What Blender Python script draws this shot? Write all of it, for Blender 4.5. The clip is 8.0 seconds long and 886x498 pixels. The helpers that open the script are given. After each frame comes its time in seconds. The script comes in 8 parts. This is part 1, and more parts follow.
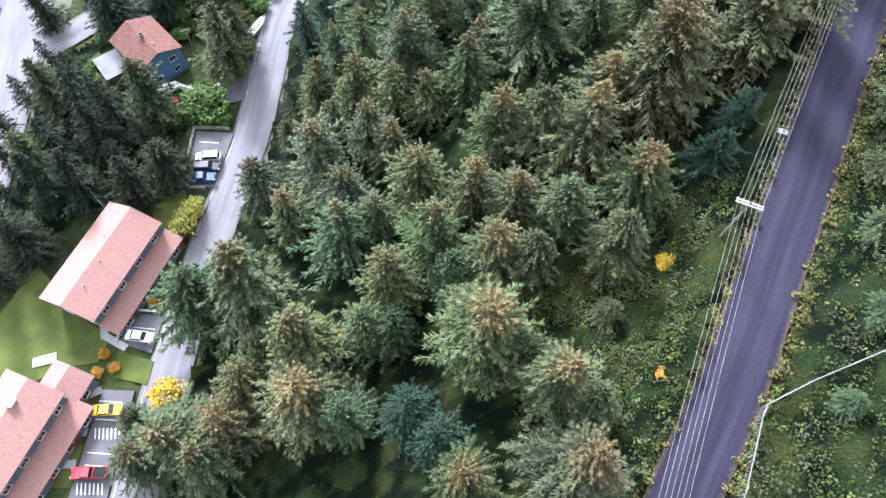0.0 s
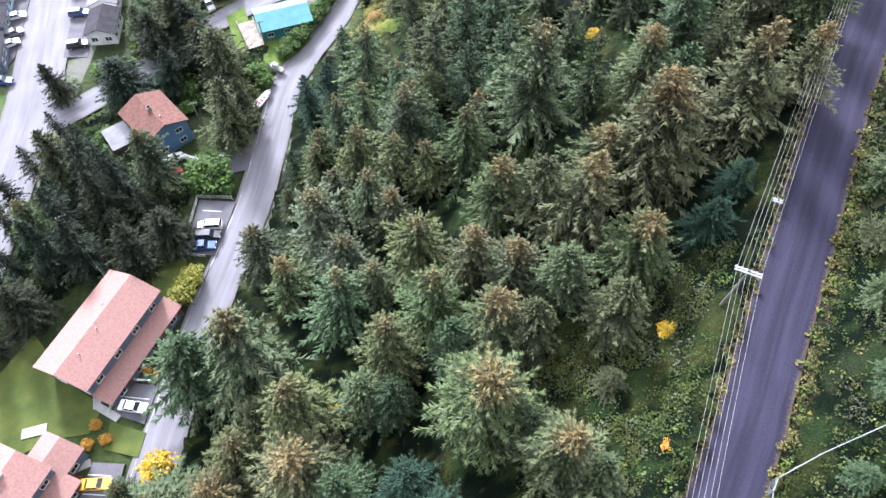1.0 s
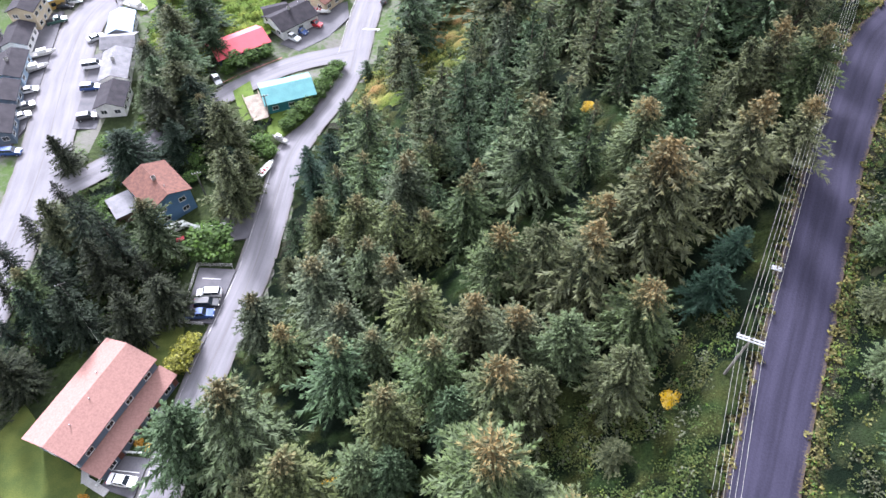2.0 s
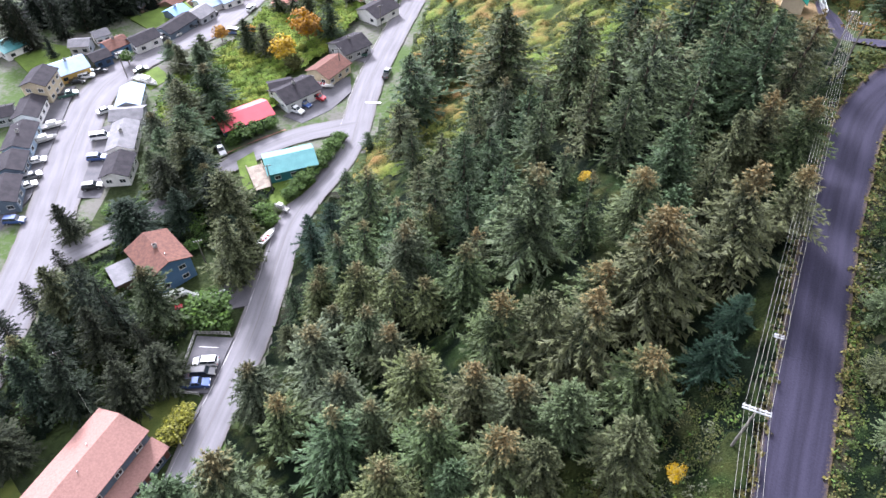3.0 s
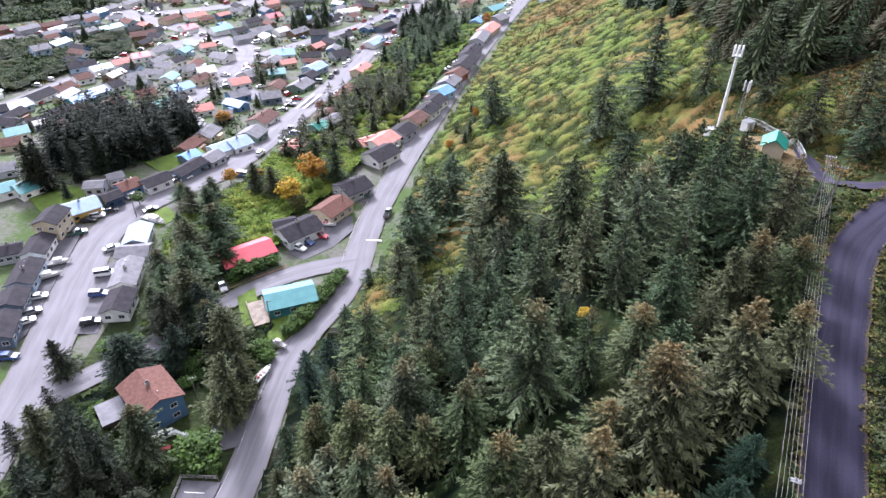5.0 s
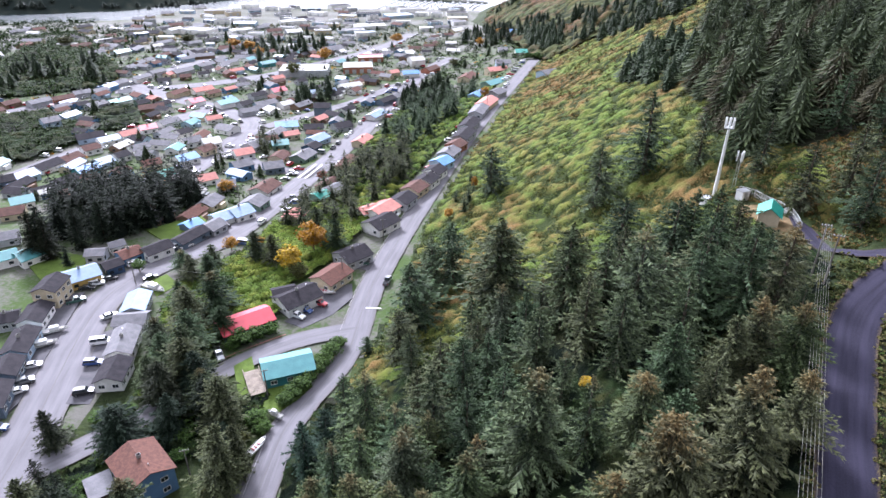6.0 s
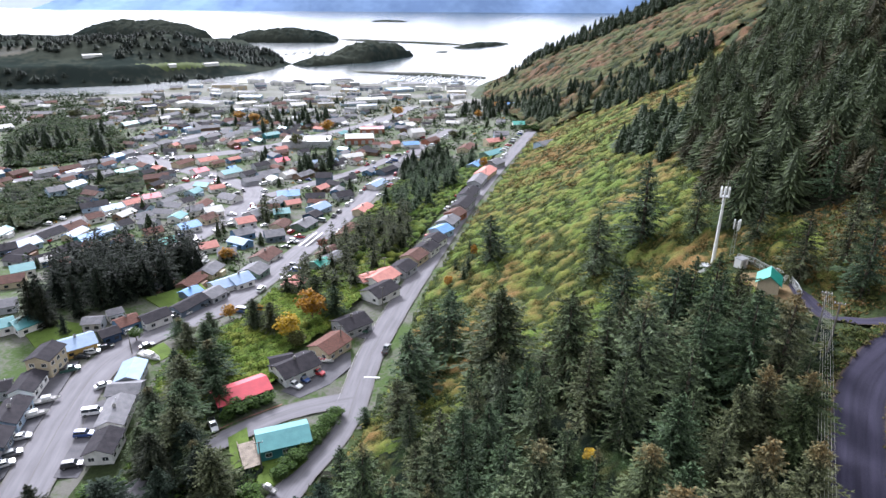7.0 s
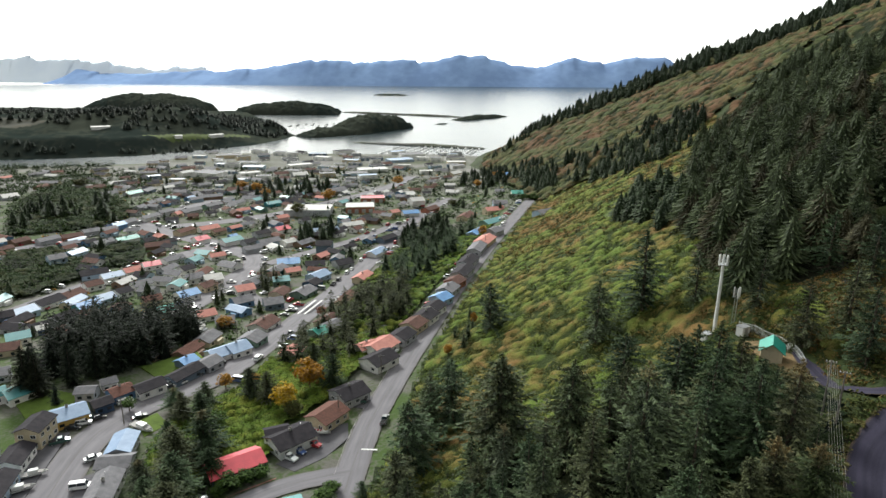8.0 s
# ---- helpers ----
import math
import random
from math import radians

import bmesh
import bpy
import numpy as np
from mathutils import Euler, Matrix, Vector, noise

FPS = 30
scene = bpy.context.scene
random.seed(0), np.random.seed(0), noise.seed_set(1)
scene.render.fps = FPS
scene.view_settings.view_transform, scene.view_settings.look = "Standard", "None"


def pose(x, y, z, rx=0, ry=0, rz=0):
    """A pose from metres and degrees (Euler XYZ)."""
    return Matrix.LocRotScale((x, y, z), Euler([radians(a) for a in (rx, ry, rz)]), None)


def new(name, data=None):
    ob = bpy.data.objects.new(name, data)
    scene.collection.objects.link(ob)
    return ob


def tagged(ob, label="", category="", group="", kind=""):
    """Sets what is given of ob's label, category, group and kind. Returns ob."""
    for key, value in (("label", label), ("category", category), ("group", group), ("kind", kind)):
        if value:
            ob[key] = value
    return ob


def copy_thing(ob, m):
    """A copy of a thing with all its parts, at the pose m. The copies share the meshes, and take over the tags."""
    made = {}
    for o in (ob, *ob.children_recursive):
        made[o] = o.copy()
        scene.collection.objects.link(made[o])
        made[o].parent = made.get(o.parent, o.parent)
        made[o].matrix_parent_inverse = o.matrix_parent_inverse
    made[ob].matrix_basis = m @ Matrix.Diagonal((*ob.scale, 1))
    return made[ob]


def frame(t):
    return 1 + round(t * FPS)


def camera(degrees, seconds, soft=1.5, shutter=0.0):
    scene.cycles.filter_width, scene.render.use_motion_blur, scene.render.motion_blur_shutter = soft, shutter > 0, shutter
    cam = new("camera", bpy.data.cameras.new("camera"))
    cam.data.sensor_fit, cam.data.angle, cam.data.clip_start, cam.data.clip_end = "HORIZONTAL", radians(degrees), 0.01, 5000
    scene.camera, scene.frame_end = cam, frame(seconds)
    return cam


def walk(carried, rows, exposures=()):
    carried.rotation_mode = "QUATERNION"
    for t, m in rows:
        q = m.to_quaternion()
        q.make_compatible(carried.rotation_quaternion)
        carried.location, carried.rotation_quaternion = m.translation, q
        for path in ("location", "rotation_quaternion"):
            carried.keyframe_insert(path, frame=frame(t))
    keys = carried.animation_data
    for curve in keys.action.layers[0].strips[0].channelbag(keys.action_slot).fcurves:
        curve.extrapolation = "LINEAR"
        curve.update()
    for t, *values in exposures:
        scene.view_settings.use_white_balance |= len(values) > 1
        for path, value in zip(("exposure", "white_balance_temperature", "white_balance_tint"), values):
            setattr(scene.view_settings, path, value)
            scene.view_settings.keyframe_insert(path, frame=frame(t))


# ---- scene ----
# A drone hangs still in the air over a wooded hillside and tilts up, at a steady rate, from the trees below to the harbour town and the sea.
cam = camera(69.5, 8.0)
FIRST_PITCH, RATE, LEAN = -64.80, 6.0705, 0.37
walk(
    cam,
    [(t, pose(0, 0, 150.0, 90 + FIRST_PITCH + RATE * t, 0, 0) @ pose(0, 0, 0, 0, 0, LEAN)) for t in [0.25 * k for k in range(33)]],
    exposures=[(0.0, 1.76, 5500, 17), (1.5, 1.7, 5600, 20), (3.0, 1.55, 5700, 21), (4.5, 1.28, 5650, 24), (6.0, 1.1, 5560, 22), (6.5, 0.95, 5500, 20), (7.0, 0.88, 5700, 17), (7.5, 0.8, 6000, 8), (8.0, 0.17, 6300, 6)],
)

# ---- world and sun ----
SUN_UP, SUN_TURN = 33.0, 24.0  # degrees over the horizon, degrees to the west of straight ahead
world = bpy.data.worlds.new("sky")
scene.world = world
world.use_nodes = True
wn, wl = world.node_tree.nodes, world.node_tree.links
background = wn["Background"]
sky = wn.new("ShaderNodeTexSky")
sky.sky_type, sky.sun_disc = "NISHITA", False
sky.sun_elevation, sky.sun_rotation = radians(SUN_UP), radians(-SUN_TURN)
sky.air_density, sky.dust_density, sky.ozone_density = 1.0, 3.0, 1.0
coords = wn.new("ShaderNodeTexCoord")
stretch = wn.new("ShaderNodeMapping")
stretch.inputs["Scale"].default_value = (1.2, 1.2, 7.0)
clouds = wn.new("ShaderNodeTexNoise")
clouds.inputs["Scale"].default_value, clouds.inputs["Detail"].default_value, clouds.inputs["Roughness"].default_value = 1.6, 6.0, 0.55
cover = wn.new("ShaderNodeValToRGB")
cover.color_ramp.elements[0].position, cover.color_ramp.elements[1].position = 0.25, 0.55
cover.color_ramp.elements[0].color, cover.color_ramp.elements[1].color = (0.55, 0.55, 0.55, 1), (0.97, 0.97, 0.97, 1)
veil = wn.new("ShaderNodeMix")
veil.data_type = "RGBA"
veil.inputs["B"].default_value = (9.6, 9.55, 9.15, 1)
wl.new(coords.outputs["Generated"], stretch.inputs["Vector"])
wl.new(stretch.outputs["Vector"], clouds.inputs["Vector"])
wl.new(clouds.outputs["Fac"], cover.inputs["Fac"])
wl.new(cover.outputs["Color"], veil.inputs["Factor"])
wl.new(sky.outputs["Color"], veil.inputs["A"])
# the haze is brighter towards the veiled sun
toward = wn.new("ShaderNodeVectorMath")
toward.operation = "DOT_PRODUCT"
sun_way = Vector((-math.sin(radians(SUN_TURN)) * math.cos(radians(SUN_UP)), math.cos(radians(SUN_TURN)) * math.cos(radians(SUN_UP)), math.sin(radians(SUN_UP))))
toward.inputs[1].default_value = sun_way
glow = wn.new("ShaderNodeMapRange")
glow.interpolation_type = "SMOOTHSTEP"
glow.inputs["From Min"].default_value, glow.inputs["From Max"].default_value = -0.2, 1.0
glow.inputs["To Min"].default_value, glow.inputs["To Max"].default_value = 0.042, 0.15
wl.new(coords.outputs["Generated"], toward.inputs[0])
wl.new(toward.outputs["Value"], glow.inputs["Value"])
wl.new(veil.outputs["Result"], background.inputs["Color"])
# and thicker, so paler, low over the horizon
height = wn.new("ShaderNodeSeparateXYZ")
low_haze = wn.new("ShaderNodeMapRange")
low_haze.interpolation_type = "SMOOTHSTEP"
low_haze.inputs["From Min"].default_value, low_haze.inputs["From Max"].default_value = 0.0, 0.3
low_haze.inputs["To Min"].default_value, low_haze.inputs["To Max"].default_value = 1.9, 1.0
thicker = wn.new("ShaderNodeMath")
thicker.operation = "MULTIPLY"
wl.new(coords.outputs["Generated"], height.inputs["Vector"])
wl.new(height.outputs["Z"], low_haze.inputs["Value"])
wl.new(glow.outputs["Result"], thicker.inputs[0])
wl.new(low_haze.outputs["Result"], thicker.inputs[1])
wl.new(thicker.outputs[0], background.inputs["Strength"])

sun = new("sun", bpy.data.lights.new("sun", "SUN"))
sun.data.energy, sun.data.angle, sun.data.color = 4.6, radians(12.0), (1.0, 0.97, 0.92)
sun.matrix_world = pose(0, 0, 400, 90 - SUN_UP, 0, 180 + SUN_TURN)


# ---- materials ----
def surface(name, colour, other=None, scale=0.4, fine=6.0, rough=0.85, bump=0.3, metal=0.0, spread=1.0, tint=0.0, specular=0.15):
    """A rough surface whose colour wanders between two tones at two sizes (scale and fine: cycles a metre), with fine relief; tint: how far objects differ."""
    m = bpy.data.materials.new(name)
    m.use_nodes = True
    n, l = m.node_tree.nodes, m.node_tree.links
    skin = n["Principled BSDF"]
    skin.inputs["Roughness"].default_value, skin.inputs["Metallic"].default_value = rough, metal
    skin.inputs["Specular IOR Level"].default_value = specular
    where = n.new("ShaderNodeNewGeometry")
    big, small = n.new("ShaderNodeTexNoise"), n.new("ShaderNodeTexNoise")
    for node, s in ((big, scale), (small, fine)):
        node.inputs["Scale"].default_value, node.inputs["Detail"].default_value = s, 4.0
        l.new(where.outputs["Position"], node.inputs["Vector"])
    add = n.new("ShaderNodeMath")
    add.operation = "MULTIPLY_ADD"
    l.new(small.outputs["Fac"], add.inputs[0])
    add.inputs[1].default_value = 0.6
    l.new(big.outputs["Fac"], add.inputs[2])
    ramp = n.new("ShaderNodeValToRGB")
    half = 0.16 * spread
    ramp.color_ramp.elements[0].position, ramp.color_ramp.elements[1].position = 0.8 - half, 0.8 + half
    other = other or tuple(0.72 * c for c in colour)
    ramp.color_ramp.elements[0].color, ramp.color_ramp.elements[1].color = (*other, 1), (*colour, 1)
    l.new(add.outputs[0], ramp.inputs["Fac"])
    out = ramp.outputs["Color"]
    if tint:
        info, hsv = n.new("ShaderNodeObjectInfo"), n.new("ShaderNodeHueSaturation")
        span = n.new("ShaderNodeMapRange")
        span.inputs["To Min"].default_value, span.inputs["To Max"].default_value = 1 - tint, 1 + tint
        l.new(info.outputs["Random"], span.inputs["Value"])
        l.new(span.outputs["Result"], hsv.inputs["Value"])
        l.new(out, hsv.inputs["Color"])
        out = hsv.outputs["Color"]
    l.new(out, skin.inputs["Base Color"])
    if bump:
        relief = n.new("ShaderNodeBump")
        relief.inputs["Strength"].default_value, relief.inputs["Distance"].default_value = bump, 0.5 / fine
        l.new(small.outputs["Fac"], relief.inputs["Height"])
        l.new(relief.outputs["Normal"], skin.inputs["Normal"])
    return m


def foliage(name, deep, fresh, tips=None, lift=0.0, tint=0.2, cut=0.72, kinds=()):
    """Needles or leaves: deep paints the shade inside the crown, fresh towards the ends of the twigs, with tips (cones,
    new growth) in the upper crown.
    """
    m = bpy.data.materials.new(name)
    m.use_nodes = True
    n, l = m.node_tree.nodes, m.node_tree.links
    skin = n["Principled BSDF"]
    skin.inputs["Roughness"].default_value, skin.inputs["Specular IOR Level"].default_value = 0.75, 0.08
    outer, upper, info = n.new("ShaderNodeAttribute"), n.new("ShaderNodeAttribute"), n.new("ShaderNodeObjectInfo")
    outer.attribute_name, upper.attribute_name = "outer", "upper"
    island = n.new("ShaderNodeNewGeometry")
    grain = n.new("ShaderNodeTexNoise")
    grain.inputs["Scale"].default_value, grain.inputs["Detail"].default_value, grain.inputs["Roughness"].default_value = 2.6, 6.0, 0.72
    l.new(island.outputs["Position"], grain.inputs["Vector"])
    # inner-crown shade goes into the colour here, from deep out to fresh
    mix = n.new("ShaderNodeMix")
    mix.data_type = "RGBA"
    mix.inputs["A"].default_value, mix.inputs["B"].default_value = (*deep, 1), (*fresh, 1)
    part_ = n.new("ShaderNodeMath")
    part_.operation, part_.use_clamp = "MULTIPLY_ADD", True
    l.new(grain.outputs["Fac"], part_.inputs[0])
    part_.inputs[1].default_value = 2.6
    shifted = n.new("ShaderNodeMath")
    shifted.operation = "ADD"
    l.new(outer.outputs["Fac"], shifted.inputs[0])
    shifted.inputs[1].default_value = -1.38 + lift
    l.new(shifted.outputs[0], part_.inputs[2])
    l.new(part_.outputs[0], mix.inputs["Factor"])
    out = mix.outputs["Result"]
    if kinds:
        # each tree takes one of several fresh tones
        breed = n.new("ShaderNodeValToRGB")
        breed.color_ramp.interpolation = "CONSTANT"
        for k, tone_ in enumerate((fresh, *kinds)):
            stop = breed.color_ramp.elements[k] if k < 2 else breed.color_ramp.elements.new(k / (len(kinds) + 1))
            stop.position, stop.color = k / (len(kinds) + 1), (*tone_, 1)
        shuffle = n.new("ShaderNodeMath")
        shuffle.operation = "MULTIPLY"
        shuffle.inputs[1].default_value = 7.31
        wrap = n.new("ShaderNodeMath")
        wrap.operation = "FRACT"
        l.new(info.outputs["Random"], shuffle.inputs[0])
        l.new(shuffle.outputs[0], wrap.inputs[0])
        l.new(wrap.outputs[0], breed.inputs["Fac"])
        l.new(breed.outputs["Color"], mix.inputs["B"])
    if tips:
        cones = n.new("ShaderNodeMix")
        cones.data_type = "RGBA"
        cones.inputs["B"].default_value = (*tips, 1)
        l.new(out, cones.inputs["A"])
        high = n.new("ShaderNodeMapRange")
        high.inputs["From Min"].default_value, high.inputs["From Max"].default_value = cut, 1.0
        high.inputs["To Max"].default_value = 1.0
        l.new(upper.outputs["Fac"], high.inputs["Value"])
        both = n.new("ShaderNodeMath")
        both.operation, both.use_clamp = "MULTIPLY", True
        l.new(high.outputs["Result"], both.inputs[0])
        l.new(island.outputs["Random Per Island"], both.inputs[1])
        more = n.new("ShaderNodeMath")
        more.operation, more.use_clamp = "MULTIPLY", True
        l.new(both.outputs[0], more.inputs[0])
        more.inputs[1].default_value = 1.6
        l.new(more.outputs[0], cones.inputs["Factor"])
        out = cones.outputs["Result"]
    hsv = n.new("ShaderNodeHueSaturation")
    for socket, source, low, top in (("Value", info.outputs["Random"], 1 - tint, 1 + tint), ("Saturation", island.outputs["Random Per Island"], 0.85, 1.15)):
        span = n.new("ShaderNodeMapRange")
        span.inputs["To Min"].default_value, span.inputs["To Max"].default_value = low, top
        l.new(source, span.inputs["Value"])
        l.new(span.outputs["Result"], hsv.inputs[socket])
    l.new(out, hsv.inputs["Color"])
    l.new(hsv.outputs["Color"], skin.inputs["Base Color"])
    return m


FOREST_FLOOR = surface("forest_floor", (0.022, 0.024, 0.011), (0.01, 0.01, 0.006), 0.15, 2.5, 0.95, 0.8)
BRUSH_GROUND = surface("brush_ground", (0.035, 0.05, 0.014), (0.018, 0.026, 0.009), 0.06, 1.2, 0.95, 0.8)
YARD_GROUND = surface("yard_ground", (0.112, 0.108, 0.094), (0.048, 0.078, 0.02), 0.09, 0.9, 0.95, 0.4, spread=0.85)
SHORE_GROUND = surface("shore_ground", (0.17, 0.165, 0.155), (0.075, 0.085, 0.05), 0.02, 0.4, 0.95, 0.4)
LAWN = surface("lawn", (0.082, 0.096, 0.022), (0.045, 0.064, 0.016), 0.3, 5.0, 0.95, 0.5)
GARDEN_LAWN = surface("garden_lawn", (0.1, 0.15, 0.028), (0.066, 0.098, 0.02), 0.25, 3.0, 0.95, 0.5)
LOT_ASPHALT = surface("lot_asphalt", (0.105, 0.1, 0.108), (0.072, 0.07, 0.078), 0.3, 4.0, 0.8, 0.15)
CONCRETE = surface("concrete", (0.36, 0.35, 0.33), (0.26, 0.25, 0.24), 0.5, 6.0, 0.85, 0.2)
PAINT_LINE = surface("road_paint", (0.7, 0.7, 0.68), (0.5, 0.5, 0.48), 1.0, 8.0, 0.7, 0.1)
BARK = surface("bark", (0.11, 0.085, 0.065), (0.05, 0.04, 0.032), 1.5, 12.0, 0.95, 0.8)
POLE_WOOD = surface("weathered_pole_wood", (0.17, 0.158, 0.14), (0.1, 0.09, 0.08), 2.0, 14.0, 0.9, 0.4)
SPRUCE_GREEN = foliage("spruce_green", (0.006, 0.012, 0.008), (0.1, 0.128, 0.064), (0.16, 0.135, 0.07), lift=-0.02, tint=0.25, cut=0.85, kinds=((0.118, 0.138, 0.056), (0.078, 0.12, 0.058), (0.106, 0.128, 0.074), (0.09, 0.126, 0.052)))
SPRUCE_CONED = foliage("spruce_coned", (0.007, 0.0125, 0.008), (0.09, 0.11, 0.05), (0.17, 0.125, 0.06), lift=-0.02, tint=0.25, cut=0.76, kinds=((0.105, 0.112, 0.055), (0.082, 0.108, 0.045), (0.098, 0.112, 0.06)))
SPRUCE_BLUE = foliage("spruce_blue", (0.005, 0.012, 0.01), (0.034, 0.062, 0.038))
# dark green needles, with the shade of backlit trees also in the tone
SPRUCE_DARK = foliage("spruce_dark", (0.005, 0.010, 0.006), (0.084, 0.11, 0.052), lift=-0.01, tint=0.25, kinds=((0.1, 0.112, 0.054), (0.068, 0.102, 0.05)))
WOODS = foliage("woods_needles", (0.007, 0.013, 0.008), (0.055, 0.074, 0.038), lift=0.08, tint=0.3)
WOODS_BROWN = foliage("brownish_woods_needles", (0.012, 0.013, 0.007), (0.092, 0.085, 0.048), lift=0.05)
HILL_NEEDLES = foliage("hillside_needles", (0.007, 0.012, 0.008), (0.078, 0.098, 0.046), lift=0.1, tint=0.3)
# deep green needles, with the low wood's weaker light in the tone
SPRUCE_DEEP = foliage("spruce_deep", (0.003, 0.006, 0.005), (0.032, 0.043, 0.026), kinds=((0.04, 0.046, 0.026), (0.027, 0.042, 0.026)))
DRY_GRASS = foliage("dry_grass", (0.045, 0.032, 0.012), (0.19, 0.12, 0.04), lift=0.05, tint=0.3)
VERGE_GRASS = foliage("verge_grass", (0.035, 0.033, 0.014), (0.14, 0.125, 0.045), tint=0.3)
LIME = foliage("lime_leaves", (0.07, 0.075, 0.014), (0.24, 0.235, 0.05), lift=0.1)
WEEDS = foliage("weed_leaves", (0.03, 0.045, 0.012), (0.11, 0.14, 0.034), lift=0.1)
TREE_LEAVES = foliage("dark_tree_leaves", (0.007, 0.015, 0.005), (0.036, 0.062, 0.016), tint=0.3)
BROADLEAF = foliage("green_leaves", (0.012, 0.026, 0.008), (0.075, 0.125, 0.03), lift=0.0)
BRUSH = foliage("brush_leaves", (0.018, 0.03, 0.008), (0.105, 0.135, 0.026), lift=0.0, tint=0.3)
UNDERGROWTH = foliage("undergrowth_leaves", (0.022, 0.026, 0.01), (0.095, 0.1, 0.03), lift=0.0, tint=0.3)
GOLD = foliage("gold_leaves", (0.2, 0.12, 0.012), (0.5, 0.34, 0.04), lift=0.1)
ORANGE = foliage("orange_leaves", (0.13, 0.06, 0.008), (0.38, 0.2, 0.035), lift=0.15)
ISLE_NEEDLES = foliage("island_needles", (0.02, 0.027, 0.024), (0.075, 0.09, 0.07), lift=0.1)
ALDER = foliage("alder_leaves", (0.016, 0.019, 0.012), (0.085, 0.093, 0.055), tint=0.3)
RUST = foliage("rust_leaves", (0.06, 0.025, 0.02), (0.16, 0.06, 0.03), lift=0.1)


def canopy_surface(name, crease_shade, crown, other, third, share=0.62):
    """The top of a thicket: shade painted dark into the creases, fresh on the domes, some domes of another colour and
    drifts of a third, rough with leaves.
    """
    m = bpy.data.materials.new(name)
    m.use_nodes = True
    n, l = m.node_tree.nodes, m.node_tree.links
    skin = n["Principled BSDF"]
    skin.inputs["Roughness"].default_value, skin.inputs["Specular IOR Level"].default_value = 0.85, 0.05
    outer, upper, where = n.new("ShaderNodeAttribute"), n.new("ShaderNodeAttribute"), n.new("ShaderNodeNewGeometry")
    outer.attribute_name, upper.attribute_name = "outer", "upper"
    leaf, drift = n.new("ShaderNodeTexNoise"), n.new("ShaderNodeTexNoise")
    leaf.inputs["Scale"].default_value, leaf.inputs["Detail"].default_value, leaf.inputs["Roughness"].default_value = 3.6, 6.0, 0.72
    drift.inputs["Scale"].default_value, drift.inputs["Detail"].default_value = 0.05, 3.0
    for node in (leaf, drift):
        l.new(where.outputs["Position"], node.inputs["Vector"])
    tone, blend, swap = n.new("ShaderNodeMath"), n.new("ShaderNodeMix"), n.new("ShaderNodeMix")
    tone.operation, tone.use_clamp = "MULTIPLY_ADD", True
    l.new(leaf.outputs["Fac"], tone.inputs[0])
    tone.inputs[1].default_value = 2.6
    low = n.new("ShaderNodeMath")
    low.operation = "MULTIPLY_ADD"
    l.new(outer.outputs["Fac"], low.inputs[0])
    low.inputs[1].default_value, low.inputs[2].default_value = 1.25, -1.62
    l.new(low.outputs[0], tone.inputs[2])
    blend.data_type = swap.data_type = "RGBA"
    blend.inputs["A"].default_value, swap.inputs["A"].default_value, swap.inputs["B"].default_value = (*crease_shade, 1), (*crown, 1), (*other, 1)
    pick = n.new("ShaderNodeMath")
    pick.operation, pick.use_clamp = "MULTIPLY_ADD", True
    l.new(drift.outputs["Fac"], pick.inputs[0])
    pick.inputs[1].default_value = 1.6
    shift = n.new("ShaderNodeMath")
    shift.operation = "SUBTRACT"
    l.new(upper.outputs["Fac"], shift.inputs[0])
    shift.inputs[1].default_value = 1.05
    l.new(shift.outputs[0], pick.inputs[2])
    l.new(pick.outputs[0], swap.inputs["Factor"])
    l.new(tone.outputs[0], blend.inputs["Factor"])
    far_drift, turn = n.new("ShaderNodeTexNoise"), n.new("ShaderNodeMix")
    far_drift.inputs["Scale"].default_value, far_drift.inputs["Detail"].default_value, far_drift.inputs["Roughness"].default_value = 0.022, 7.0, 0.7
    l.new(where.outputs["Position"], far_drift.inputs["Vector"])
    choose = n.new("ShaderNodeMapRange")
    choose.inputs["From Min"].default_value, choose.inputs["From Max"].default_value = share - 0.06, share + 0.06
    l.new(far_drift.outputs["Fac"], choose.inputs["Value"])
    turn.data_type = "RGBA"
    turn.inputs["B"].default_value = (*third, 1)
    l.new(choose.outputs["Result"], turn.inputs["Factor"])
    l.new(swap.outputs["Result"], turn.inputs["A"])
    l.new(turn.outputs["Result"], blend.inputs["B"])
    l.new(blend.outputs["Result"], skin.inputs["Base Color"])
    relief = n.new("ShaderNodeBump")
    relief.inputs["Strength"].default_value, relief.inputs["Distance"].default_value = 1.0, 0.45
    l.new(leaf.outputs["Fac"], relief.inputs["Height"])
    l.new(relief.outputs["Normal"], skin.inputs["Normal"])
    return m


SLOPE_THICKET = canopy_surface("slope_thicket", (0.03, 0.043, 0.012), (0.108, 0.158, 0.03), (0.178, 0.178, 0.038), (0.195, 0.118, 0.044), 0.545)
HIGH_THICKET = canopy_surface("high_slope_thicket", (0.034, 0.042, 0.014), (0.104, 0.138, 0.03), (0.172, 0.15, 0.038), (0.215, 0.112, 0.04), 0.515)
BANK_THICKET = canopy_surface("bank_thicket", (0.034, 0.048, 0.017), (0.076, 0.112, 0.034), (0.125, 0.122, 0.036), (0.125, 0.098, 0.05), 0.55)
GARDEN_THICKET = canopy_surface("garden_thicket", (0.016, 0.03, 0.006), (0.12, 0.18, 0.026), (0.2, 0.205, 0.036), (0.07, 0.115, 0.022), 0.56)
